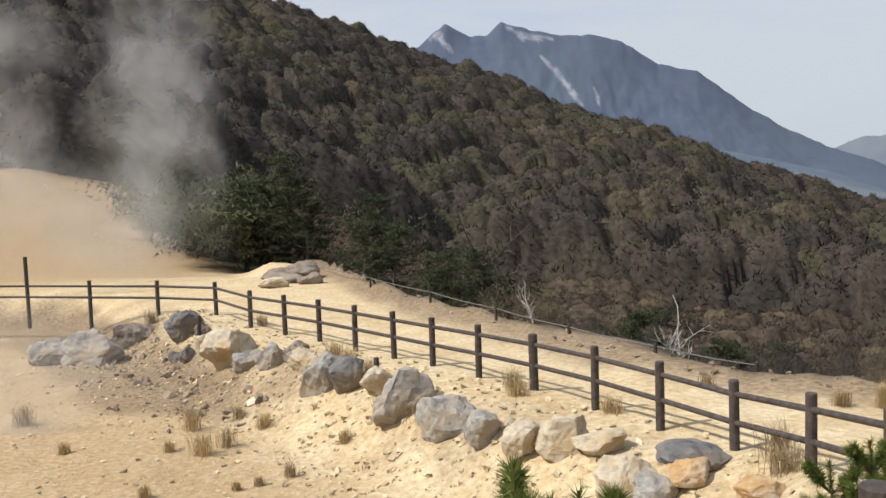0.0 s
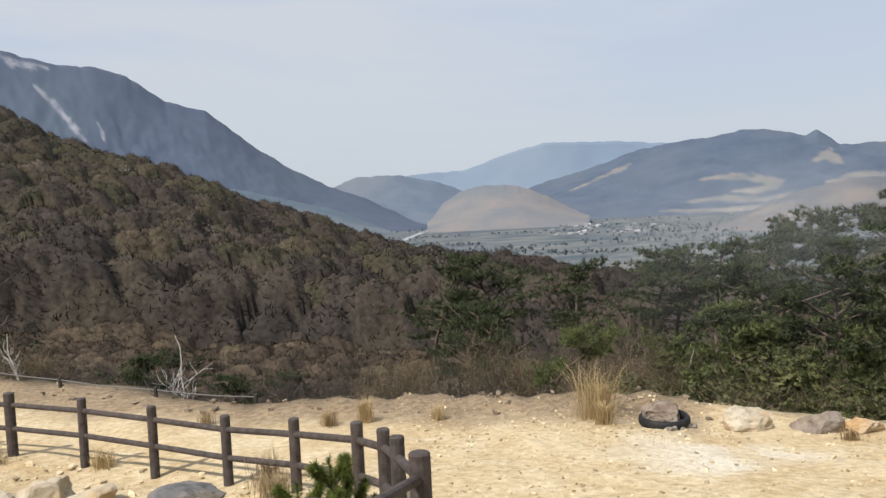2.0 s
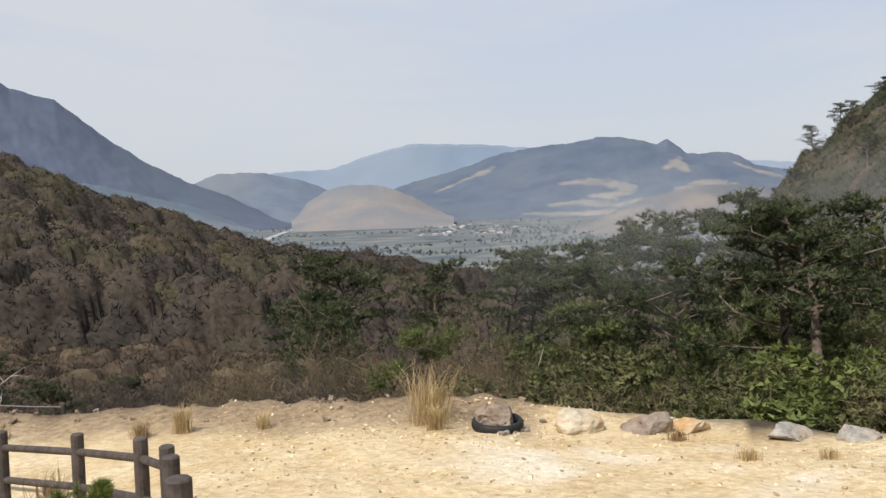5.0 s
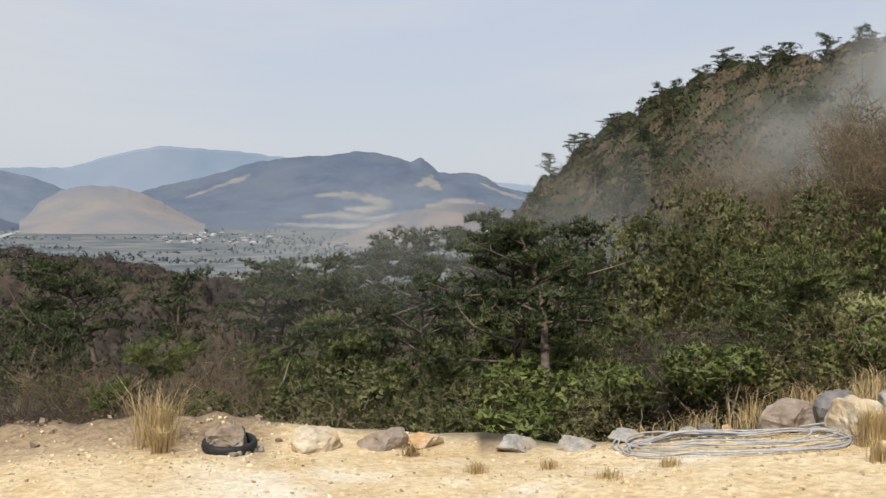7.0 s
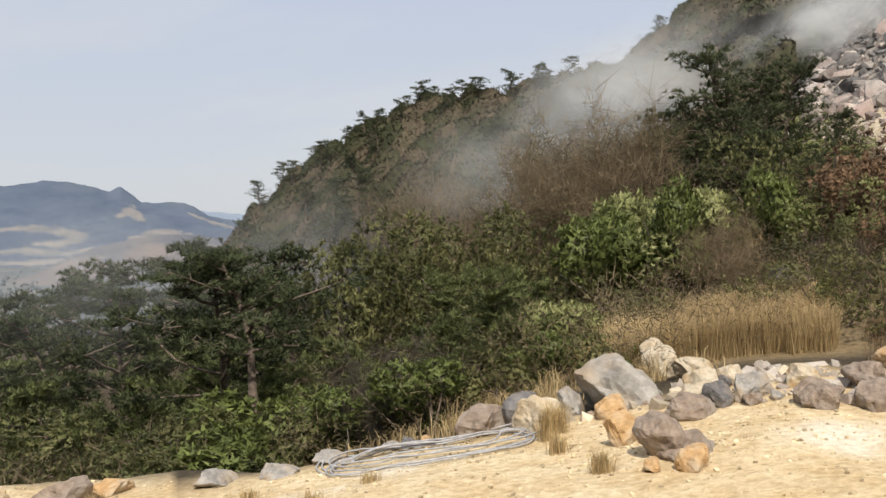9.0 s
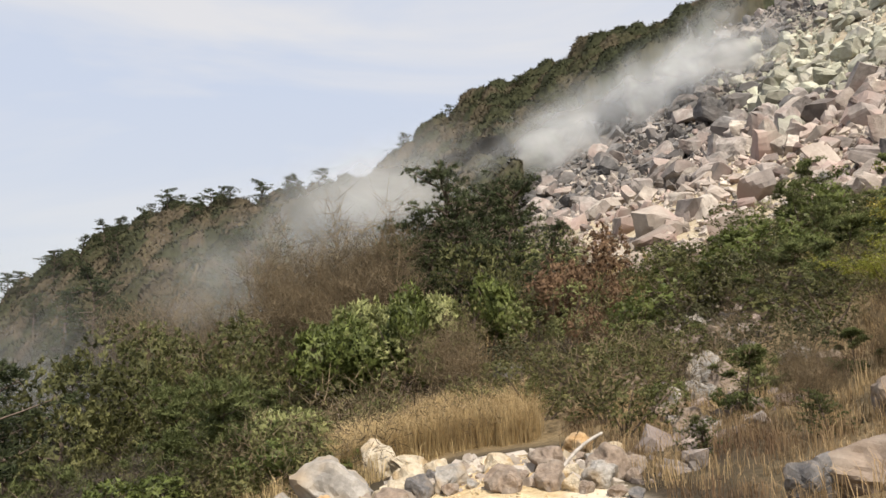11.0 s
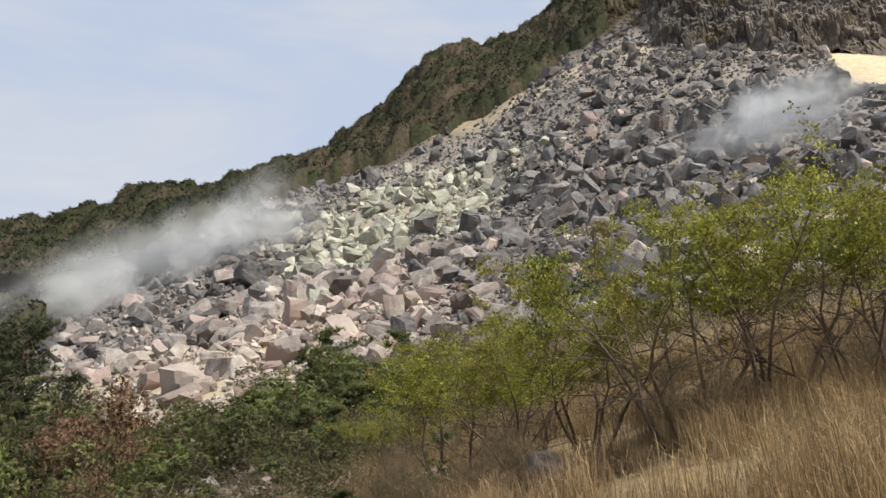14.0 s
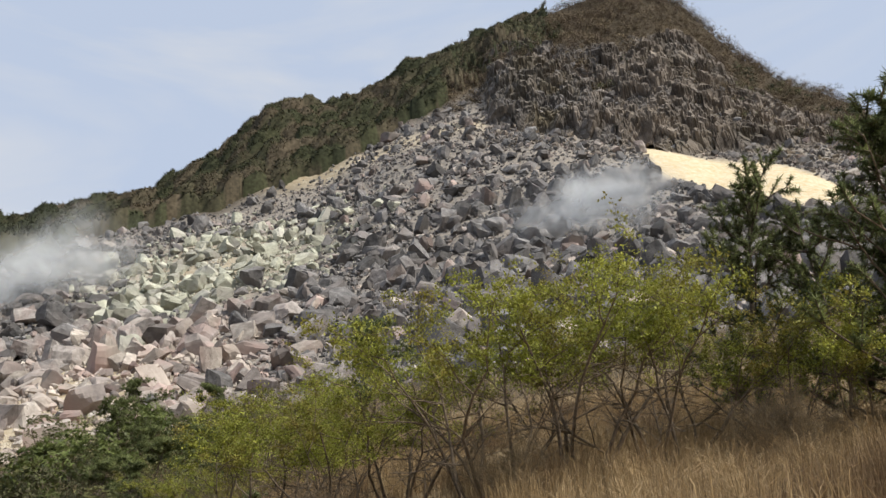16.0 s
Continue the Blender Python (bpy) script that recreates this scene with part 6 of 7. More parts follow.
def build_cliff():
    """The jointed rock face: upright blocks of many sizes standing proud of the slope, fading out under the brush above."""
    rng = np.random.default_rng(77)
    az, r = np.linspace(140.2, 167.5, 330), np.linspace(126, 179, 250)
    A, R = np.meshgrid(az, r, indexing="ij")
    X, Y = R * np.sin(np.radians(A)), R * np.cos(np.radians(A))
    Z = land(X, Y)
    E = np.degrees(np.arctan2(Z - 3.45, R))
    foot, top = cliff_ends(A)
    wob = 0.7 * fbm(X, Y, 7, 3, 3.0)
    inside = sstep(-0.5, 0.6, E - foot + 0.6 * wob) * sstep(0.8, -0.8, E - top + wob) * sstep(140.4, 141.3, A)
    side, up = np.radians(A) * 150, 1.15 * Z + 0.2 * R
    side = side + 0.5 * fbm(X, Y, 4, 3)
    v1, g1 = joints(side / 4.6 + 0.10 * up, up / 4.2 - 0.16 * side, 3)
    v2, g2 = joints(side / 1.8 - 0.2 * up, up / 1.7 + 0.2 * side, 5)
    v3, g3 = joints(side / 0.85 + 0.3 * up, up / 0.8 - 0.2 * side, 8)
    lift = 0.5 + 1.7 * v1 + 1.2 * v2 + 0.85 * v3 - 1.0 * (g1 < 0.08) - 0.5 * (g2 < 0.10) + 1.5 * fbm(X, Y, 8, 4, 6.0)
    Z = Z - 1.2 * (1 - inside) + 0.65 * lift * inside
    X, Y = X - 0.75 * lift * inside * np.sin(np.radians(A)), Y - 0.75 * lift * inside * np.cos(np.radians(A))
    keep = (inside > 0.02).reshape(-1)
    f = grid_faces(len(az), len(r))[:, ::-1]
    f = f[keep[f].any(1)]
    me = mesh_np("cliff_face", np.stack([X, Y, Z], -1).reshape(-1, 3), f, M_CLIFF)
    # shaded left and sunlit right are put into the colour, plus tone per block
    me.attributes.new("open", "FLOAT", "POINT").data.foreach_set("value", np.clip(sstep(145.5, 152, A + 3.0 * fbm(X, Y, 9, 3)) * 0.75 + 0.8 * (v2 - 0.5) + 0.5 * (v1 - 0.5), 0, 1).astype(np.float32).ravel())
    tagged(new("cliff_face", me), "jointed rock face below the summit, coloured browner and paler on its sunlit side", "cliff", kind="structure")
    # loose blocks at its foot
    az = 140.5 + 26 * rng.random(5200)
    r = 118 + 26 * rng.random(5200)
    x, y = r * np.sin(np.radians(az)), r * np.cos(np.radians(az))
    z = land(x, y)
    off = np.degrees(np.arctan2(z - 3.45, r)) - cliff_ends(az)[0]
    ok = (off > -1.6) & (off < 0.7) & (sulphur_mask(x, y) < 0.2)
    pos = np.stack([x, y, z], 1)[ok]
    joined("cliff_rocks", rock_chunks(pos, 0.3 + 0.5 * rng.random(len(pos)) ** 2 + 1.2 * rng.random(len(pos)) ** 9, 80, 0.5), M_CLIFF_B, "grey-brown broken rock at the foot of the rock face", "rocks")
    az = 71.5 + 7 * rng.random(900)
    r = 138 + 38 * rng.random(900)
    x, y = r * np.sin(np.radians(az)), r * np.cos(np.radians(az))
    z = land(x, y)
    ok = np.abs(az - 74.6 - 0.02 * (r - 150)) < 1.6 * rng.random(900) + 0.7
    ob = joined("rocky_scar", rock_chunks(np.stack([x, y, z], 1)[ok], 1.0 + 1.5 * rng.random(ok.sum()) ** 2, 79, 0.3, 1.3), M_SCAR, "reddish bare rock scar on the ridge", "cliff")
    ob["kind"] = "structure"


build_cliff()


# ---- boulders by the fence and on the terrace ----
def noisy_rock(seed, stretch=(1, 0.8, 0.7), cuts=5):
    """A weathered boulder: a sphere cut by a few planes, then roughened."""
    rng = np.random.default_rng(seed)
    bm = bmesh.new()
    bmesh.ops.create_icosphere(bm, subdivisions=4, radius=0.5)
    planes = [(unit(rng.normal(size=3)), 0.25 + 0.14 * rng.random()) for _ in range(cuts + int(rng.integers(0, 6)))]
    for v in bm.verts:
        c = np.array(v.co)
        for nrm, d in planes:
            k = c @ nrm - d
            if k > 0:
                c = c - nrm * k * 0.97
        v.co = c
        nv = noise.fractal(Vector(c) * 3.2 + Vector((seed, 0, 0)), 1.0, 2.0, 5)
        v.co += v.co.normalized() * nv * 0.085 + v.co.normalized() * noise.fractal(Vector(c) * 11 + Vector((0, seed, 0)), 1.0, 2.0, 3) * 0.016
        v.co.x, v.co.y, v.co.z = v.co.x * stretch[0], v.co.y * stretch[1], v.co.z * stretch[2]
    return bm


M_BGREY = rock_material("boulder_grey", (0.18, 0.172, 0.16), (0.44, 0.42, 0.39), (0.33, 0.27, 0.20), 5.0, 1.9)
M_BDARK = rock_material("boulder_dark", (0.085, 0.085, 0.09), (0.22, 0.21, 0.205), (0.20, 0.165, 0.13), 4.0, 1.4)
M_BPALE = rock_material("boulder_cream", (0.34, 0.29, 0.21), (0.62, 0.55, 0.44), (0.42, 0.31, 0.18), 5.0, 2.2)
M_BORANGE = rock_material("boulder_orange", (0.36, 0.22, 0.10), (0.58, 0.40, 0.22), (0.46, 0.38, 0.28), 4.0, 1.6)
M_BBROWN = rock_material("boulder_brown", (0.15, 0.115, 0.09), (0.36, 0.29, 0.235), (0.27, 0.235, 0.20), 4.0, 1.5)
BM = {"g": (M_BGREY, "weathered grey boulder"), "d": (M_BDARK, "dark grey angular boulder"), "c": (M_BPALE, "cream sulphur-bleached boulder"), "o": (M_BORANGE, "orange-stained boulder"), "b": (M_BBROWN, "brown rounded boulder")}


def boulder(kind, x, y, z, w, st=(1, 0.8, 0.75), seed=0, turn=0.0, tilt=0.0, where="beside the log fence", name="boulder"):
    m, lab = BM[kind]
    ob = part(name, noisy_rock(seed, st), m)
    ob.matrix_basis = pose(x, y, z, tilt, tilt * 0.6, turn)
    ob.scale = (w, w, w)
    return tagged(ob, lab + " " + where, "rock", "boulders")


def bed(kind, x, y, w, h, seed, where, name="boulder", depth=0.8):
    """Set a boulder into the ground at x, y; w wide and h high as it shows."""
    s = w * 1.25
    zz = h / s * 1.35
    ob = boulder(kind, x, y, lz(x, y) + h * 0.22, s, (1, depth, max(0.35, min(zz, 0.95))), seed, (seed * 47) % 60 - 30, (seed * 13) % 16 - 8, where, name)
    return ob


EMBANK = [("g", -10.3, 22.4, 0.85, 1.06), ("g", -9.16, 22.4, 1.4, 0.9), ("b", -8.46, 23.5, 1.0, 0.8), ("d", -6.5, 21.9, 0.9, 0.7), ("b", -6.05, 21.4, 0.42, 0.38), ("c", -5.8, 20.5, 0.42, 0.36), ("c", -4.7, 18.7, 1.15, 0.8), ("g", -4.2, 18.0, 0.54, 0.5), ("g", -3.6, 17.5, 0.56, 0.5)]
EMBANK2 = [("b", -3.1, 17.3, 0.5, 0.6), ("c", -2.85, 16.75, 0.54, 0.58), ("g", -2.45, 15.8, 0.8, 0.68), ("d", -1.86, 15.3, 0.68, 0.7), ("c", -1.3, 14.75, 0.55, 0.57), ("g", -0.9, 13.8, 0.9, 0.8), ("g", -0.2, 12.8, 0.72, 0.7), ("g", 0.24, 12.05, 0.55, 0.63), ("c", 0.8, 11.4, 0.5, 0.65)]
EMBANK3 = [("c", 1.28, 11.1, 0.64, 0.5), ("c", 1.7, 10.8, 0.58, 0.36), ("c", 1.74, 9.75, 0.62, 0.68), ("g", 2.04, 9.5, 0.5, 0.5), ("d", 2.6, 9.87, 0.74, 0.25), ("o", 2.83, 8.6, 0.52, 0.26), ("d", -6.5, 20.7, 0.32, 0.3), ("d", -6.1, 20.3, 0.34, 0.44), ("o", 2.43, 9.56, 0.48, 0.28)]
for k, (c, x, y, w, h) in enumerate(EMBANK + EMBANK2 + EMBANK3):
    bed(c, x, y, w, h, 400 + k, "in the bank below the log fence")
RIM = [("c", 9.6, 8.0, 0.60, 0.36), ("b", 10.1, 7.25, 0.62, 0.3), ("o", 10.55, 6.9, 0.45, 0.2), ("d", 13.2, 3.85, 0.30, 0.25), ("o", 13.0, 3.55, 0.22, 0.25), ("b", 13.3, 2.8, 0.82, 0.55), ("d", 13.6, 2.3, 0.64, 0.65), ("c", 12.9, 1.95, 0.74, 0.5), ("g", 11.6, 5.2, 0.5, 0.2), ("g", 11.2, 5.9, 0.6, 0.14)]
RIM2 = [("g", 12.2, 4.75, 0.52, 0.18), ("g", 12.9, 4.05, 0.3, 0.16), ("g", 14.6, 0.9, 1.25, 0.86), ("g", 14.6, 1.65, 0.56, 0.5), ("c", 17.9, 0.27, 0.9, 0.8), ("b", 12.65, 0.0, 0.64, 0.32), ("o", 11.3, 0.8, 0.48, 0.4), ("b", 10.5, 0.43, 0.53, 0.6), ("d", 13.0, -0.35, 0.45, 0.48), ("o", 13.1, 0.97, 0.5, 0.3), ("c", 16.6, -0.3, 0.8, 0.38)]
RIM3 = [("o", 9.95, 0.1, 0.36, 0.28), ("b", 10.5, 0.12, 0.7, 0.28), ("o", 9.95, 0.5, 0.2, 0.14), ("d", 24.5, -3.0, 0.9, 1.2), ("g", 23.4, -2.85, 0.72, 0.7), ("o", 15.9, -3.2, 0.52, 0.38), ("c", 14.3, -0.3, 0.62, 0.5), ("g", 13.2, -0.8, 0.58, 0.42), ("b", 12.6, -1.5, 0.54, 0.3), ("g", 12.9, -2.95, 0.65, 0.4), ("b", 13.2, -2.25, 0.58, 0.36)]
RIM4 = [("c", 12.3, -2.35, 0.4, 0.28), ("g", 12.4, -3.05, 0.36, 0.26), ("b", 12.6, -3.3, 0.36, 0.28), ("g", 21.8, -7.9, 0.9, 0.9), ("g", 19.5, -6.1, 0.66, 0.55), ("b", 17.0, -5.6, 0.6, 0.46), ("g", 20.5, -9.5, 0.8, 0.5), ("d", 9.0, -4.05, 0.62, 0.66), ("b", 8.75, -4.5, 0.9, 0.5), ("c", 15.0, -0.7, 0.5, 0.4), ("g", 20.0, -7.0, 0.7, 0.6), ("c", 14.0, -1.6, 0.5, 0.35)]
for k, (c, x, y, w, h) in enumerate(RIM + RIM2 + RIM3 + RIM4):
    bed(c, x, y, w, h, 450 + k, "at the edge of the bare terrace")

RUN = [("b", 20.35, -7.77, 1.3, 0.9), ("g", 21.2, -7.2, 0.7, 0.6), ("b", 15.2, -10.3, 1.3, 0.8), ("b", 16.0, -10.4, 0.9, 0.7), ("d", 10.2, -8.5, 1.5, 0.9), ("d", 8.63, -6.5, 0.62, 0.7), ("b", 19.0, -9.5, 0.8, 0.5), ("d", 30.0, -4.1, 1.6, 1.3), ("d", 23.8, -2.9, 1.0, 1.3), ("b", 19.65, -6.2, 0.9, 0.6), ("g", 22.9, -8.2, 1.3, 1.2)]
RUN2 = [("b", 16.2, -5.2, 0.6, 0.4), ("g", 20.5, -9.64, 0.9, 0.6), ("b", 18.5, -5.55, 0.6, 0.6), ("b", 12.4, -2.9, 0.72, 0.5), ("b", 16.7, -11.6, 0.8, 0.5), ("b", 24.5, -8.8, 1.2, 0.8), ("g", 26.5, -9.0, 1.0, 0.8), ("b", 28.5, -10.5, 1.4, 0.9), ("b", 25.5, -7.0, 0.8, 0.7), ("g", 31, -11, 1.3, 0.9), ("g", 34, -12.5, 1.5, 1.0), ("b", 37, -14.5, 1.5, 1.1)]
RUN3 = [("d", 8.9, -5.6, 0.6, 0.4), ("b", 9.6, -6.2, 0.8, 0.5), ("d", 10.4, -6.6, 0.8, 0.6), ("b", 8.1, -6.2, 0.6, 0.4), ("b", 11.0, -7.2, 1.0, 0.7), ("b", 11.8, -6.6, 0.8, 0.6), ("b", 12.6, -7.4, 0.9, 0.6), ("d", 13.2, -8.2, 0.9, 0.7), ("b", 9.2, -7.2, 0.7, 0.5)]
for k, (c, x, y, w, h) in enumerate(RUN + RUN2 + RUN3):
    bed(c, x, y, w * 0.8, h * 0.9, 560 + k, "in the scrub below the boulder slope")

PILE = [("b", 12.1, -2.1, 0.45, 0.41), ("b", 12.2, -1.5, 0.42, 0.30), ("c", 11.8, -2.3, 0.31, 0.25), ("g", 11.9, -2.7, 0.51, 0.34), ("b", 11.6, -2.4, 0.22, 0.17), ("b", 13.4, -3.5, 0.27, 0.22), ("b", 11.9, -3.1, 0.24, 0.22), ("o", 16.3, -3.3, 0.41, 0.28), ("c", 14.7, -3.6, 0.37, 0.24)]
PILE2 = [("c", 13.2, -0.2, 0.67, 0.44), ("d", 14.7, -0.6, 0.31, 0.21), ("b", 11.3, -2.7, 0.32, 0.16), ("d", 11.1, -2.9, 0.27, 0.13), ("c", 12.3, -2.0, 0.14, 0.11), ("g", 14.8, -2.5, 0.22, 0.14), ("b", 12.7, -1.8, 0.17, 0.12), ("g", 12.9, -1.1, 0.23, 0.13), ("b", 12.8, -0.8, 0.25, 0.20)]
for k, (c, x, y, w, h) in enumerate(PILE + PILE2):
    bed(c, x, y, w, h, 600 + k, "heaped at the end of the terrace")
pole = np.array([[*Vector(a).lerp(Vector(b), u), 0.028 - 0.006 * u] for a, b in [((12.35, -2.1, 1.42), (13.5, -3.1, 1.92))] for u in np.linspace(0, 1, 9)])
pole[:, 2] += 0.10 * np.sin(np.linspace(0, np.pi, 9))
pole_v, pole_f = tubes([pole], 8)
tagged(new("pole", mesh_np("pole", pole_v, pole_f, M_PALEBARK, True)), "bent bleached wooden pole leaning on the rock heap", "pole")


# ---- stone sitting in a black ring ----
def ring_stone():
    x, y = 8.75, 8.7
    z = lz(x, y)
    bm = bmesh.new()
    seg, tube = 28, 10
    rings = []
    for i in range(seg):
        a = 2 * math.pi * i / seg
        rings.append([bm.verts.new(((0.31 + 0.04 * math.cos(b)) * math.cos(a), (0.31 + 0.04 * math.cos(b)) * math.sin(a), 0.07 * math.sin(b))) for b in [2 * math.pi * j / tube for j in range(tube)]])
    for i in range(seg):
        for j in range(tube):
            bm.faces.new((rings[i][j], rings[(i + 1) % seg][j], rings[(i + 1) % seg][(j + 1) % tube], rings[i][(j + 1) % tube]))
    ring = part("rubber_ring", bm, M_BLACK, smooth=True)
    ring.matrix_basis = pose(x, y, z + 0.09, 4, -3, 0)
    tagged(ring, "black rubber ring lying half sunk in pale earth", "ring")
    boulder("b", x, y, z + 0.15, 0.66, (1, 0.9, 0.62), 520, 20, 3, "resting inside the black ring")
    for k in range(5):
        bed("g", x - 0.25 + 0.12 * k, y - 0.32 + 0.03 * (k % 2), 0.10, 0.07, 530 + k, "beside the black ring", "pebble")


M_BLACK = material("black_rubber", (0.012, 0.012, 0.013), (0.03, 0.03, 0.03), 20, 0.6, 0.2)
ring_stone()


# ---- coil of grey hose ----
def hose_coil():
    M_HOSE = material("grey_hose", (0.24, 0.245, 0.26), (0.44, 0.445, 0.46), 14, 0.45, 0.15)
    cx, cy = 12.15, 3.2
    e1 = unit(np.array([0.42, -0.91, 0.0]))
    e2 = unit(np.array([0.91, 0.42, 0.0]))
    coil = plant("hose_coil", "loose flat coil of grey plastic hose on the ground", "hose")
    rng = np.random.default_rng(12)
    for k in range(6):
        t = np.linspace(0, 2 * np.pi * 1.2, 90)
        ra, rb = 1.52 - 0.10 * k + 0.12 * rng.normal(), 0.86 - 0.08 * k + 0.10 * rng.normal()
        ox, oy = rng.normal() * 0.16, rng.normal() * 0.12
        ph = rng.random() * 6.28
        p = np.array([cx + ox, cy + oy, 0]) + np.outer(np.cos(t + ph) * (ra + 0.05 * np.sin(t * 0.6)), e1) + np.outer(np.sin(t + ph) * (rb + 0.04 * np.cos(t * 0.7)), e2)
        p[:, 2] = land(p[:, 0], p[:, 1]) + 0.02 + 0.016 * k + 0.02 * np.sin(3 * t + k)
        v, f = tubes([np.concatenate([p, np.full((len(p), 1), 0.012)], 1)], 8)
        add_part("hose", v, f, M_HOSE, coil, "", True)


hose_coil()


# ---- grass ----
def blades(feet, n, h, spread, rng, width=0.007, droop=0.35):
    """Arching blades, two pieces each, from every foot."""
    m = len(feet) * n
    b = np.repeat(feet, n, 0) + np.concatenate([rng.normal(size=(m, 2)) * spread * 0.25, np.full((m, 1), -0.02)], 1)
    a = rng.random(m) * 2 * np.pi
    o = rng.random(m) ** 0.7
    H = (np.repeat(np.asarray(h) * np.ones(len(feet)), n) * (0.55 + 0.55 * rng.random(m)))[:, None]
    out = np.stack([np.cos(a), np.sin(a), 0 * a], 1)
    mid = b + H * (np.array([0, 0, 0.6]) + out * (0.18 * o * spread / 0.25)[:, None])
    tip = mid + H * (np.array([0, 0, 0.42 - droop * 0.5]) + out * (droop * o + 0.08)[:, None])
    s = np.stack([-np.sin(a), np.cos(a), 0 * a], 1) * width / 2
    v = np.stack([b - s, b + s, mid + s * 0.8, mid - s * 0.8, tip], 1).reshape(-1, 3)
    base = np.arange(m)[:, None] * 5
    return v, np.concatenate([base + np.array([[0, 1, 2]]), base + np.array([[0, 2, 3]]), base + np.array([[3, 2, 4]])])


def tuft(x, y, h, spread, n, seed, mat=None, label="dry straw-coloured grass tuft on bare earth", width=0.007):
    rng = np.random.default_rng(seed)
    v, f = blades(np.array([[0.0, 0.0, 0.0]]), n, h, spread, rng, width)
    ob = new("grass_tuft", mesh_np("grass_tuft", v, f, mat or M_STRAW))
    ob.matrix_basis = pose(x, y, lz(x, y))
    return tagged(ob, label, "grass", "grass tufts")


for k, (x, y) in enumerate([(-8.0, 16.2), (-6.5, 14.4), (-4.7, 15.6), (-4.0, 16.1), (-3.4, 15.4), (-4.1, 14.0), (-3.8, 14.4), (-4.7, 14.2), (-1.8, 13.8), (-2.5, 12.8), (-4.4, 12.1), (-3.2, 12.4), (-2.9, 12.5)]):
    big = [0.55, 0.3, 0.62, 0.35, 0.42, 0.55, 0.48, 0.28, 0.32, 0.3, 0.24, 0.2, 0.2][k]
    tuft(x, y, big, 0.30 * big / 0.5, 150, 600 + k, M_STRAW if k % 3 else M_STRAWDK)
for k, (x, y, h) in enumerate([(-0.5, 13.2, 0.55), (-0.3, 12.9, 0.5), (0.9, 14.0, 0.4), (2.1, 12.2, 0.3), (3.35, 9.5, 0.55), (-10.0, 24.6, 0.7), (-8.2, 24.2, 0.6), (-2.3, 17.0, 0.5), (-1.5, 15.3, 0.5), (-1.9, 16.1, 0.5), (-4.6, 21.6, 0.4), (0.9, 13.3, 0.35), (3.2, 9.0, 0.4), (2.2, 8.7, 0.3), (-1.2, 14.0, 0.45)]):
    tuft(x, y, h, 0.3, 170, 620 + k, M_STRAW if k % 2 else M_STRAWDK, "dry grass tuft among the boulders by the fence")
for k, (x, y, h, n) in enumerate([(8.45, 9.75, 0.98, 240), (8.65, 9.85, 0.6, 260), (8.1, 9.2, 0.42, 260), (5.8, 11.9, 0.5, 200), (5.3, 12.1, 0.35, 160), (6.7, 11.3, 0.3, 140), (9.3, 5.4, 0.2, 130), (10.1, 4.9, 0.18, 110), (9.9, 6.7, 0.22, 140), (12.2, 1.75, 0.62, 330), (12.5, 1.65, 0.5, 200), (9.7, 4.0, 0.16, 120), (13.6, 2.0, 0.75, 60), (10.1, 1.0, 0.32, 230), (10.5, 3.6, 0.2, 110), (11.2, 1.55, 0.3, 200), (3.9, 13.6, 0.3, 120)]):
    tuft(x, y, h, 0.22 + 0.33 * (h > 0.8), n, 640 + k, M_STRAW if k % 4 or h > 0.5 else M_STRAWMID, "pale dry grass tuft on the bare terrace")


def grass_field(name, n, az0, az1, r0, r1, seed, h, per, mat, label, keep=None, width=0.012):
    feet = scatter(n, az0, az1, r0, r1, seed, keep)
    rng = np.random.default_rng(seed + 1)
    v, f = blades(feet, per, h * (0.45 + 0.75 * rng.random(len(feet))), 0.34, rng, width, 0.6)
    return tagged(new(name, mesh_np(name, v, f, mat)), label, "grass", kind="stuff")


def off_scree(x, y, r, az, rng):
    return (scree_mask(x, y) < 0.3) & (bare_mask(x, y) < 0.4)


grass_field("dry_grass", 1700, 85, 99, 18.5, 26, 700, 1.2, 32, M_STRAW, "tall dry golden grass beyond the terrace", off_scree, 0.009)
grass_field("hillside_grass", 9000, 119, 170, 6.0, 26, 702, 1.1, 19, M_STRAWMID, "tall dry brown grass on the near hillside", lambda x, y, r, az, rng: off_scree(x, y, r, az, rng) & (fbm(x, y, 1.6, 3, 2.0) + 0.8 * fbm(x, y, 4.0, 2, 7.0) > -0.35) & ~((az < 127) & (r < 10.2)) & (rng.random(len(az)) < sstep(116, 130, az + 0.3 * (r - 8))), 0.0065)
grass_field("scree_grass", 420, 103.5, 107.0, 42, 52, 709, 1.0, 16, M_STRAW, "golden grass clumps at the foot of the boulder slope", None, 0.02)
grass_field("low_grass", 900, 101, 121, 7, 24, 703, 0.5, 16, M_STRAWMID, "short dry grass beside the rubble", off_scree, 0.009)
grass_field("brown_grass", 2000, 118, 170, 16.0, 40, 704, 0.75, 14, M_STRAWDK, "brown withered grass between the shrubs", off_scree, 0.012)
grass_field("slope_grass", 2400, 60, 112, 26, 90, 706, 1.1, 12, M_STRAW, "dry grass in openings of the scrub", lambda x, y, r, az, rng: off_scree(x, y, r, az, rng) & (fbm(x, y, 11, 3, 9.0) > 0.35), 0.03)
grass_field("opening_grass", 4600, 64, 99, 16, 60, 711, 0.8, 13, M_STRAW, "dry golden grass in openings between the bushes", lambda x, y, r, az, rng: off_scree(x, y, r, az, rng) & (fbm(x, y, 6.0, 3, 5.0) > 0.0), 0.014)
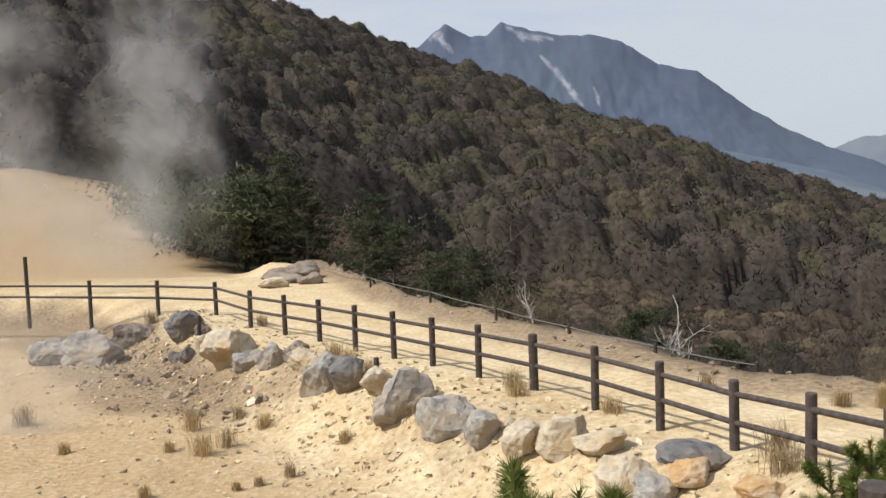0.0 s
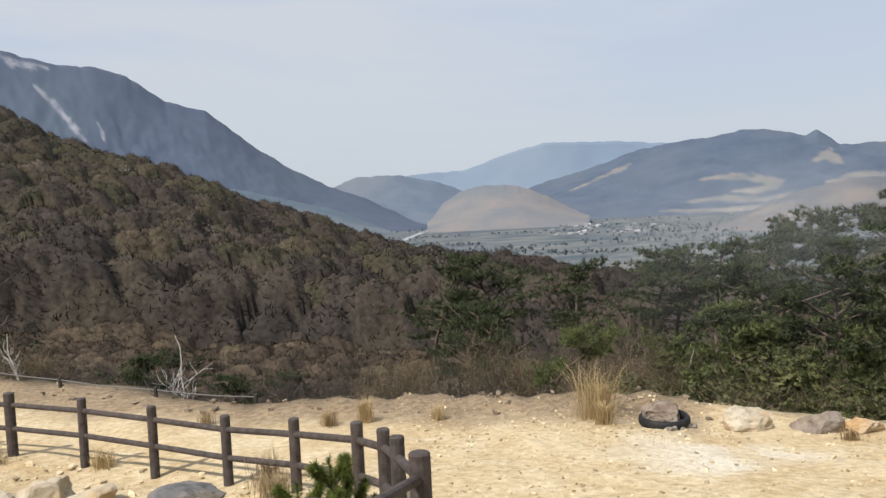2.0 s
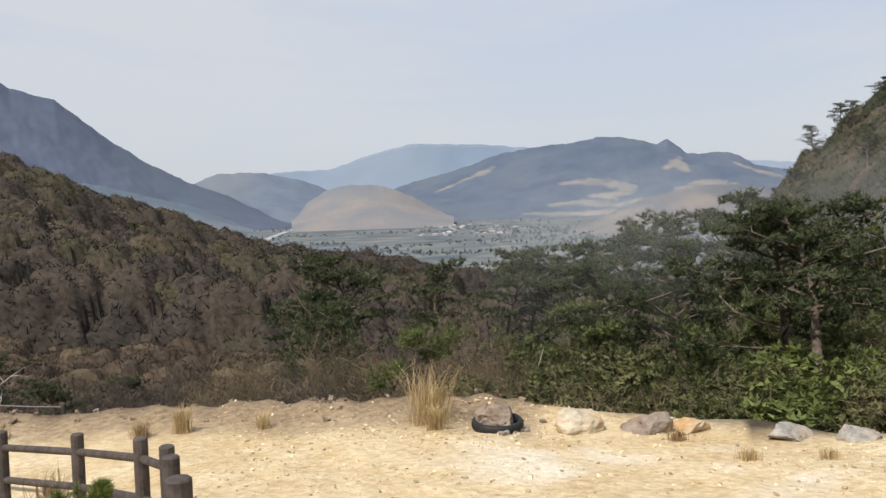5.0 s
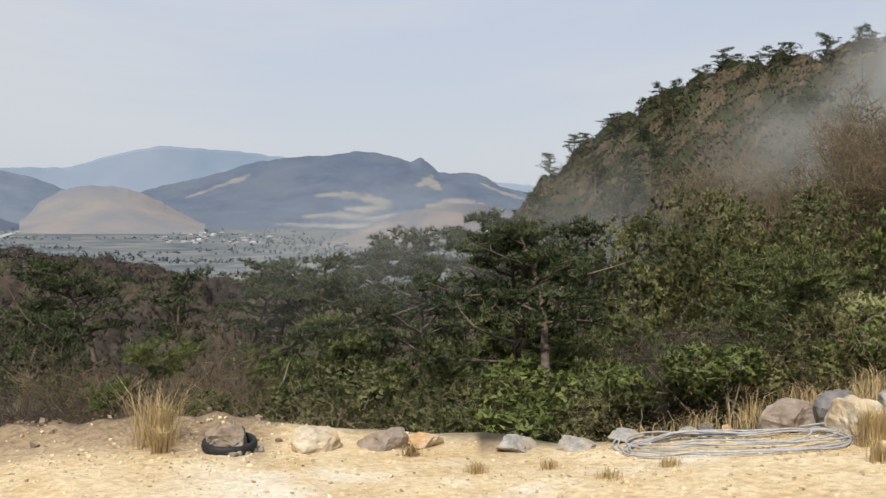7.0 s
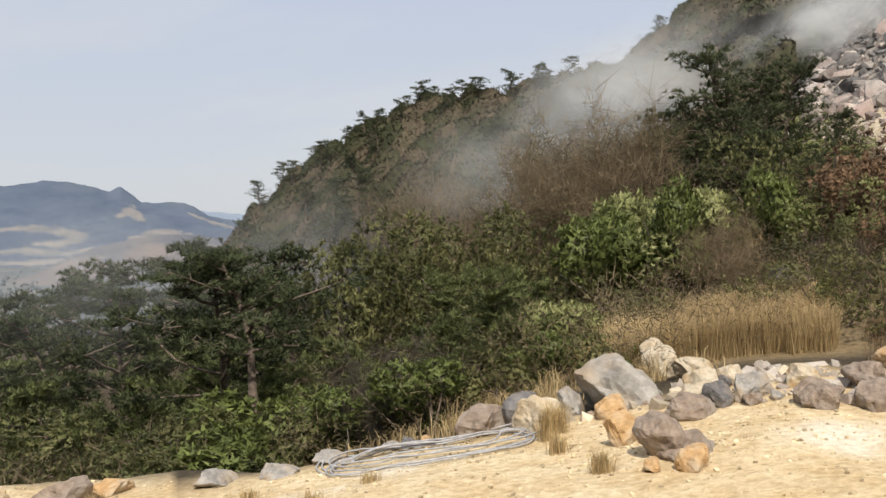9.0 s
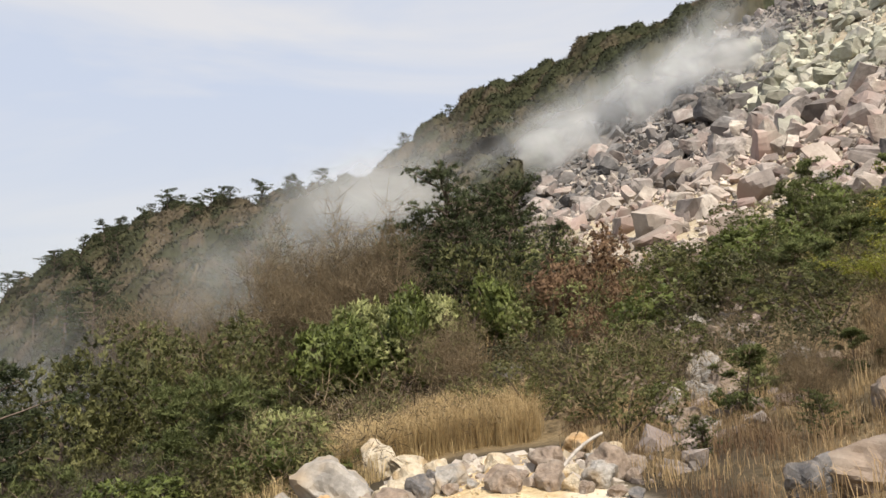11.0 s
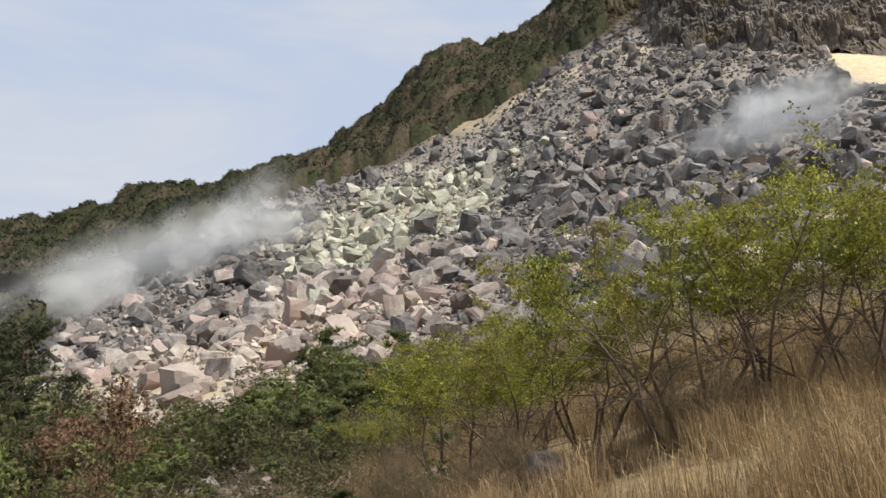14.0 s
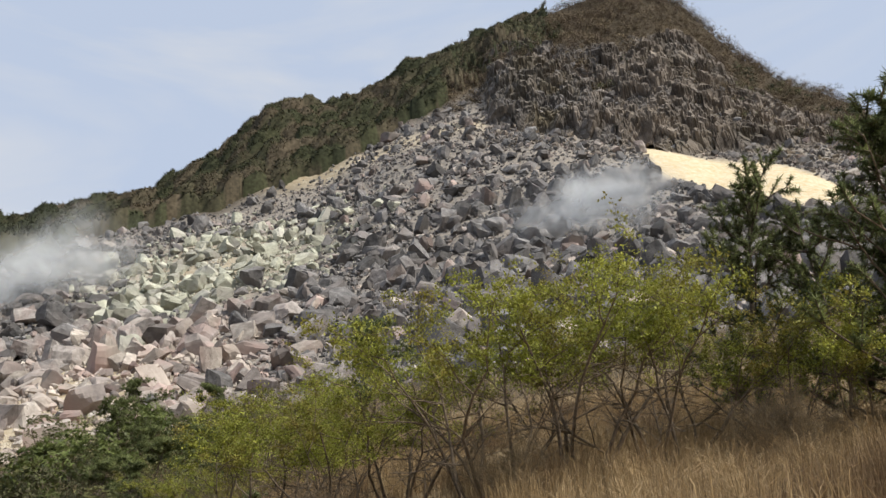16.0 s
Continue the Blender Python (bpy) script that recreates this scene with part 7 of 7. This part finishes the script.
grass_field("basin_wisps", 260, -27, 4, 9, 24, 708, 0.10, 16, M_STRAWDK, "tiny dry grass wisps on the basin floor", lambda x, y, r, az, rng: fence_side(x, y) > 2.0, 0.006)


# ---- gravel ----
def gravel(name, n, az0, az1, r0, r1, seed, s0, s1, mat, label, keep):
    pos = scatter(n, az0, az1, r0, r1, seed, keep)
    rng = np.random.default_rng(seed + 1)
    size = s0 + (s1 - s0) * rng.random(len(pos)) ** 4
    boxf = np.array([[0, 1, 3, 2], [4, 6, 7, 5], [0, 4, 5, 1], [2, 3, 7, 6], [1, 5, 7, 3]])
    cube = np.array([[x, y, z] for x in (-0.5, 0.5) for y in (-0.5, 0.5) for z in (-0.35, 0.35)])
    m = len(pos)
    v = (cube[None] * (0.6 + 0.6 * rng.random((m, 8, 1))) + 0.13 * rng.normal(size=(m, 8, 3))) * size[:, None, None]
    a = rng.random(m) * 6.28
    c, s = np.cos(a)[:, None], np.sin(a)[:, None]
    v = np.stack([v[..., 0] * c - v[..., 1] * s, v[..., 0] * s + v[..., 1] * c, v[..., 2] + 0.25 * v[..., 0]], -1)
    v = v + pos[:, None] + np.array([0, 0, 0.1]) * size[:, None, None]
    f = (boxf[None] + np.arange(m)[:, None, None] * 8).reshape(-1, 4)
    return tagged(new(name, mesh_np(name, v.reshape(-1, 3), f, mat)), label, "gravel", kind="stuff")


M_GRAV = material("pale_gravel", (0.38, 0.30, 0.18), (0.66, 0.56, 0.39), 5, 0.95, 0.3, island=0.42)
M_BANKST = material("bank_stone", (0.34, 0.29, 0.22), (0.60, 0.52, 0.40), 5, 0.95, 0.4, island=0.4)
M_GRAVD = material("dark_gravel", (0.14, 0.11, 0.085), (0.34, 0.27, 0.20), 5, 0.95, 0.3, island=0.45)


def on_bank(x, y, r, az, rng):
    s = fence_side(x, y)
    return (rng.random(len(x)) < np.clip(np.exp(-((s - 1.6) / 1.5) ** 2) + 0.10, 0, 1)) & (s > -0.4)


gravel("bank_gravel", 26000, -27, 32, 5, 26, 720, 0.012, 0.085, M_GRAV, "pale gravel and clods on the bank and basin", on_bank)
gravel("terrace_gravel", 36000, 28, 104, 5.5, 17, 722, 0.008, 0.045, M_GRAV, "pale gravel scattered over the terrace", lambda x, y, r, az, rng: (bare_mask(x, y) > 0.8) & (rng.random(len(x)) < 0.25 + 0.5 * sstep(-0.3, 0.8, fbm(x, y, 2.0))))
gravel("rim_gravel", 5500, -9, 48, 11.5, 34, 724, 0.02, 0.12, M_GRAVD, "brown gravel along the outer edge of the road", lambda x, y, r, az, rng: np.abs(r - edge_at(az, 1)) < 0.8)
def rubble(name, n, az0, az1, r0, r1, seed, s0, s1, mat, label, keep):
    pos = scatter(n, az0, az1, r0, r1, seed, keep)
    rng = np.random.default_rng(seed + 1)
    return joined(name, rock_chunks(pos, s0 + (s1 - s0) * rng.random(len(pos)) ** 4, seed + 2), mat, label, "rubble")


rubble("dark_rubble", 2600, -27, -2, 12, 25, 726, 0.04, 0.34, M_GRAVD, "dark rubble at the foot of the bank", lambda x, y, r, az, rng: (np.abs(fence_side(x, y) - 2.7) < 1.6 * rng.random(len(x))) & (az < -4) & (y > 15.0 + rng.random(len(x))))
rubble("run_rubble", 2600, 100, 122, 12, 46, 732, 0.10, 0.9, M_TALUS, "grey rubble running down through the scrub", lambda x, y, r, az, rng: (np.abs(az - np.interp(r, [12, 20, 30, 46], [105, 109.5, 110, 111]) + 1.5 * fbm(x, y, 4)) < 2.2 + 1.6 * rng.random(len(x))))
for seed, m, lab in [(734, M_BANKST, "pale broken stones heaped along the terrace rim"), (736, M_BBROWN, "brown broken stones heaped along the terrace rim")]:
    rubble("rim_rubble", 900, 62, 103, 10.5, 18, seed, 0.07, 0.5, m, lab, lambda x, y, r, az, rng: (np.abs(r - np.interp(az, [60, 76, 90, 98, 105], [12.5, 12.9, 13.8, 15.4, 14.5])) < 0.9 * rng.random(len(x))) & (rng.random(len(x)) < sstep(62, 84, az)) & (np.hypot(x - 11.95, y - 3.35) > 1.9))
rubble("foot_rubble", 1900, 90, 112, 12, 22, 728, 0.06, 0.5, M_TALUS_P, "pale rubble at the end of the terrace", lambda x, y, r, az, rng: (bare_mask(x, y) > 0.1) & (r > 13.2 - 0.1 * (az - 90)))
rubble("bank_stones", 1500, -27, 34, 6, 26, 730, 0.05, 0.30, M_BANKST, "pale and grey stones along the bank", lambda x, y, r, az, rng: np.abs(fence_side(x, y) - 1.7) < 1.2 * rng.random(len(x)))


# ---- rope barrier at the outer edge of the road ----
def rope_barrier():
    M_STAKE = material("dark_stake", (0.03, 0.027, 0.025), (0.08, 0.07, 0.06), 12, 0.8, 0.3)
    M_ROPE = material("grey_rope", (0.12, 0.115, 0.11), (0.22, 0.21, 0.20), 40, 0.9, 0.3)
    bar = plant("rope_barrier", "low barrier of dark stakes and a single grey rope", "barrier")
    pts = [(-7.94, 36.0, -4.45), (-4.4, 27.4, -5.45), (-0.43, 23.0, -6.5), (3.93, 20.0, -7.7), (8.75, 17.8, -8.99), (14.1, 16.1, -10.22), (20.0, 15.1, -11.3)]
    tops = []
    for az, r, el in pts:
        x, y, z = seen_at(az, r, el)
        part("stake", log_between((x, y, min(z - 0.7, lz(x, y) - 0.1)), (x, y, z), 0.035, 8), M_STAKE, bar)
        tops.append(Vector((x, y, z - 0.06)))
    for a, b in zip(tops[:-1], tops[1:]):
        p = np.array([[*(a.lerp(b, k / 10)), 0.012] for k in range(11)])
        p[:, 2] -= 0.03 * np.sin(np.linspace(0, np.pi, 11))
        v, f = tubes([p], 5)
        add_part("rope", v, f, M_ROPE, bar, "", True)


rope_barrier()
for az, r, h in [(-16.0, 22.0, 0.55), (-5.2, 15.0, 0.5)]:
    x, y = polar(az, r)
    tagged(part("stake", log_between((x, y, lz(x, y) - 0.2), (x + 0.03, y, lz(x, y) + h), 0.05, 10), M_FENCE), "short brown wooden stake in the bank", "stake")
# road-edge boulders where the road bends away
for k, (az, r, w, h, c) in enumerate([(-10.4, 33, 1.3, 0.6, "b"), (-9.2, 34, 1.4, 0.7, "b"), (-11.0, 31, 1.0, 0.5, "c"), (-8.6, 32, 0.8, 0.5, "b"), (-10.0, 35, 1.0, 0.5, "g")]):
    x, y = polar(az, r)
    bed(c, x, y, w, h, 540 + k, "at the bend of the road")


# ---- steam from the vents: thin drifting veils ----
def steam_material(name, density, scale, seed, aspect=1.0):
    m = bpy.data.materials.new(name)
    m.use_nodes = True
    N, L = m.node_tree.nodes, m.node_tree.links
    N.remove(N["Principled BSDF"])
    tc = N.new("ShaderNodeTexCoord")
    flat = N.new("ShaderNodeVectorMath")
    flat.operation = "MULTIPLY"
    flat.inputs[1].default_value = (1, 0, 1)
    L.new(tc.outputs["Object"], flat.inputs[0])
    ln = N.new("ShaderNodeVectorMath")
    ln.operation = "LENGTH"
    L.new(flat.outputs["Vector"], ln.inputs[0])
    nz = N.new("ShaderNodeTexNoise")
    nz.noise_dimensions = "4D"
    nz.inputs["W"].default_value = seed
    nz.inputs["Scale"].default_value, nz.inputs["Detail"].default_value, nz.inputs["Distortion"].default_value = scale, 5.0, 0.6
    even = N.new("ShaderNodeVectorMath")
    even.operation = "MULTIPLY"
    even.inputs[1].default_value = (1.0, 0.5, aspect)
    L.new(tc.outputs["Object"], even.inputs[0])
    L.new(even.outputs["Vector"], nz.inputs["Vector"])
    # soft edge, torn by the noise
    a = N.new("ShaderNodeMath")
    a.operation = "MULTIPLY_ADD"
    a.inputs[1].default_value, a.inputs[2].default_value = 2.2, -1.1
    L.new(nz.outputs["Fac"], a.inputs[0])
    s = N.new("ShaderNodeMath")
    s.operation = "ADD"
    L.new(ln.outputs["Value"], s.inputs[0])
    L.new(a.outputs[0], s.inputs[1])
    mr = N.new("ShaderNodeMapRange")
    mr.interpolation_type = "SMOOTHSTEP"
    mr.inputs["From Min"].default_value, mr.inputs["From Max"].default_value = -0.25, 0.85
    mr.inputs["To Min"].default_value, mr.inputs["To Max"].default_value = density, 0.0
    L.new(s.outputs[0], mr.inputs["Value"])
    rim = N.new("ShaderNodeMapRange")
    rim.interpolation_type = "SMOOTHSTEP"
    rim.inputs["From Min"].default_value, rim.inputs["From Max"].default_value = 0.35, 0.98
    rim.inputs["To Min"].default_value, rim.inputs["To Max"].default_value = 1.0, 0.0
    L.new(ln.outputs["Value"], rim.inputs["Value"])
    thin = N.new("ShaderNodeMath")
    thin.operation = "MULTIPLY"
    L.new(mr.outputs["Result"], thin.inputs[0])
    L.new(rim.outputs["Result"], thin.inputs[1])
    d = N.new("ShaderNodeBsdfDiffuse")
    d.inputs["Color"].default_value = (0.90, 0.93, 0.95, 1)
    t = N.new("ShaderNodeBsdfTranslucent")
    t.inputs["Color"].default_value = (0.90, 0.93, 0.95, 1)
    mx = N.new("ShaderNodeMixShader")
    L.new(d.outputs[0], mx.inputs[1])
    L.new(t.outputs[0], mx.inputs[2])
    tr = N.new("ShaderNodeBsdfTransparent")
    out = N.new("ShaderNodeMixShader")
    L.new(thin.outputs[0], out.inputs[0])
    L.new(tr.outputs[0], out.inputs[1])
    L.new(mx.outputs[0], out.inputs[2])
    L.new(out.outputs[0], N["Material Output"].inputs["Surface"])
    return m


def veil_mesh(name, mat, seed, nu=28):
    """A billowing sheet about 2 x 2, bulged and rippled."""
    u = np.linspace(-1, 1, nu)
    X, Z = np.meshgrid(u, u, indexing="ij")
    Y = 0.12 * (X * X + Z * Z) + 0.06 * fbm(X * 3 + seed, Z * 3, 1.6, 3, seed)
    return mesh_np(name, np.stack([X, Y, Z], -1).reshape(-1, 3), grid_faces(nu, nu), mat, True)


def plume(label, az, r, el, w, h, veils, density, seed, scale=2.2, lean=0.0, deep=1.5):
    x, y, z = seen_at(az, r, el)
    root = plant("steam_plume", label, "steam")
    root.matrix_basis = pose(x, y, z, 0, 0, -az)
    rng = np.random.default_rng(seed)
    for k in range(veils):
        m = steam_material("steam", density * (0.8 + 0.4 * rng.random()), scale, seed + k * 3.7, h / w)
        ob = new("veil", veil_mesh("veil", m, seed + k))
        ob.parent = root
        ob.matrix_basis = pose(rng.normal() * w * 0.12, (k - veils / 2) * deep, rng.normal() * h * 0.08, 0, lean + rng.normal() * 6, rng.normal() * 12)
        ob.scale = (w * (0.85 + 0.3 * rng.random()), w * 0.5, h * (0.85 + 0.3 * rng.random()))


plume("white steam plume rising from the vent behind the fence", -16.2, 37, 4.6, 3.9, 8.6, 2, 0.6, 3, 1.6, -6)
plume("thin white steam drifting over the bare bank", -27.5, 35, 5.0, 4.2, 9.0, 2, 0.5, 5, 1.6, -5)
plume("low steam hanging over the bare slope", -22.5, 36, -0.5, 6.5, 3.0, 2, 0.3, 6, 1.6, 4)
plume("low steam hanging over the basin rocks", -25.5, 17.5, -8.5, 5.0, 3.0, 1, 0.38, 8, 1.6, 0, 0.8)
plume("white steam streaming across the top of the boulder slope", 104.5, 112, 15.2, 27.0, 8.0, 3, 0.42, 11, 1.5, -19, 2.5)
plume("dense white steam at the vent of the boulder slope", 110.6, 108, 17.0, 16.0, 6.5, 3, 0.5, 14, 2.4, -22, 2.5)
plume("white steam puff drifting off the boulder slope", 101.2, 106, 12.9, 15.0, 7.0, 2, 0.5, 23, 2.4, -10, 2.5)
plume("pale steam bank drifting over the ridge", 88.0, 80, 9.2, 20.0, 8.0, 3, 0.40, 17, 1.4, -12, 3)
plume("thin steam drifting over the scrub slope", 81.5, 48, 5.0, 13.0, 7.5, 2, 0.22, 31, 1.3, -10, 3)
plume("thin steam drifting along the scrub slope", 67.0, 46, -1.0, 9.0, 6.5, 2, 0.14, 53, 1.2, -14, 2)
plume("thin steam drifting up from the ravine", 54.0, 33, -3.5, 9.0, 5.2, 2, 0.085, 37, 1.2, 6, 2)
plume("pale steam hanging over the valley mouth", 53.0, 85, -1.0, 24.0, 10.0, 2, 0.11, 41, 1.2, 4, 4)
plume("small white steam cloud by the yellow vent", 148.3, 88, 20.4, 13.5, 6.6, 4, 0.85, 20, 2.2, -8, 1.5)


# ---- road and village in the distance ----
# road surface, its grey blued as if through haze
M_HAZED_ROAD = material("hazed_road", (0.27, 0.29, 0.32), (0.35, 0.36, 0.38), 0.03, 1, 0)


def plain_point(az, el):
    r = (3.45 + 44.95) / math.tan(radians(-el))
    x, y = polar(az, r)
    return x, y, -44.95


RP = np.random.default_rng(33)


def valley_woods():
    """Clumps of trees and hedges over the valley floor."""
    rng = np.random.default_rng(88)
    n = 3600
    az = 20 + 50 * rng.random(n)
    el = -0.75 - 2.6 * rng.random(n) ** 1.3
    feet = np.array([plain_point(a, e) for a, e in zip(az, el)])
    feet = feet[fbm(feet[:, 0], feet[:, 1], 130, 4, 2.0) > 0.1]
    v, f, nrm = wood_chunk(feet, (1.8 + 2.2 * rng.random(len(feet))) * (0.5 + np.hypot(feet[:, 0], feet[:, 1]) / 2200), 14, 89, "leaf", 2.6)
    return joined("valley_woods", [(v, f)], M_VALE, "tree clumps and hedges on the valley floor, tinted blue-grey as haze", "wood", nrm)


# tree green replaced by the blue-grey that haze gives at this distance
M_VALE = material("hazed_valley_trees", (0.125, 0.155, 0.178), (0.165, 0.190, 0.205), 0.01, 1, 0, island=0.2)
valley_woods()


def village():
    v0 = np.array([[-1, -1, 0], [1, -1, 0], [1, 1, 0], [-1, 1, 0], [-1, -1, 1], [1, -1, 1], [1, 1, 1], [-1, 1, 1], [-1, 0, 1.7], [1, 0, 1.7]], float)
    f0 = np.array([[0, 1, 5, 4], [1, 2, 6, 5], [2, 3, 7, 6], [3, 0, 4, 7], [4, 5, 9, 8], [6, 7, 8, 9]])
    out = []
    for k in range(44):
        az, el = 38.5 + 9 * RP.random(), -1.35 - 0.75 * RP.random()
        p = np.array(plain_point(az, el))
        a = RP.random() * 3.1
        rot = np.array([[math.cos(a), -math.sin(a), 0], [math.sin(a), math.cos(a), 0], [0, 0, 1]])
        s = np.array([3 + 3 * RP.random(), 2.5 + 1.5 * RP.random(), 2.0])
        out.append(((v0 * s) @ rot.T + p, f0))
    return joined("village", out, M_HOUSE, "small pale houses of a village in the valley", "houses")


# house walls take the same bluish haze tint
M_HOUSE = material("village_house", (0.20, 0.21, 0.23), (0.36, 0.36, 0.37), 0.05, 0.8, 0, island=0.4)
village()


def valley_road():
    line = [(29.6, -2.0), (30.6, -1.62), (31.6, -1.3), (32.3, -1.08), (32.3, -0.95), (31.7, -0.85), (31.0, -0.78)]
    L = np.array(line)
    t = np.linspace(0, len(L) - 1, 40)
    az, el = np.interp(t, np.arange(len(L)), L[:, 0]), np.interp(t, np.arange(len(L)), L[:, 1])
    c = np.array([plain_point(a, e) for a, e in zip(az, el)]) + np.array([0, 0, 0.3])
    d = unit(np.gradient(c, axis=0))
    s = np.stack([-d[:, 1], d[:, 0], 0 * d[:, 0]], 1) * 6.5
    v = np.stack([c - s, c + s], 1).reshape(-1, 3)
    return tagged(new("road", mesh_np("road", v, grid_faces(40, 2), M_HAZED_ROAD)), "pale road winding across the valley floor", "road", kind="structure")


valley_road()
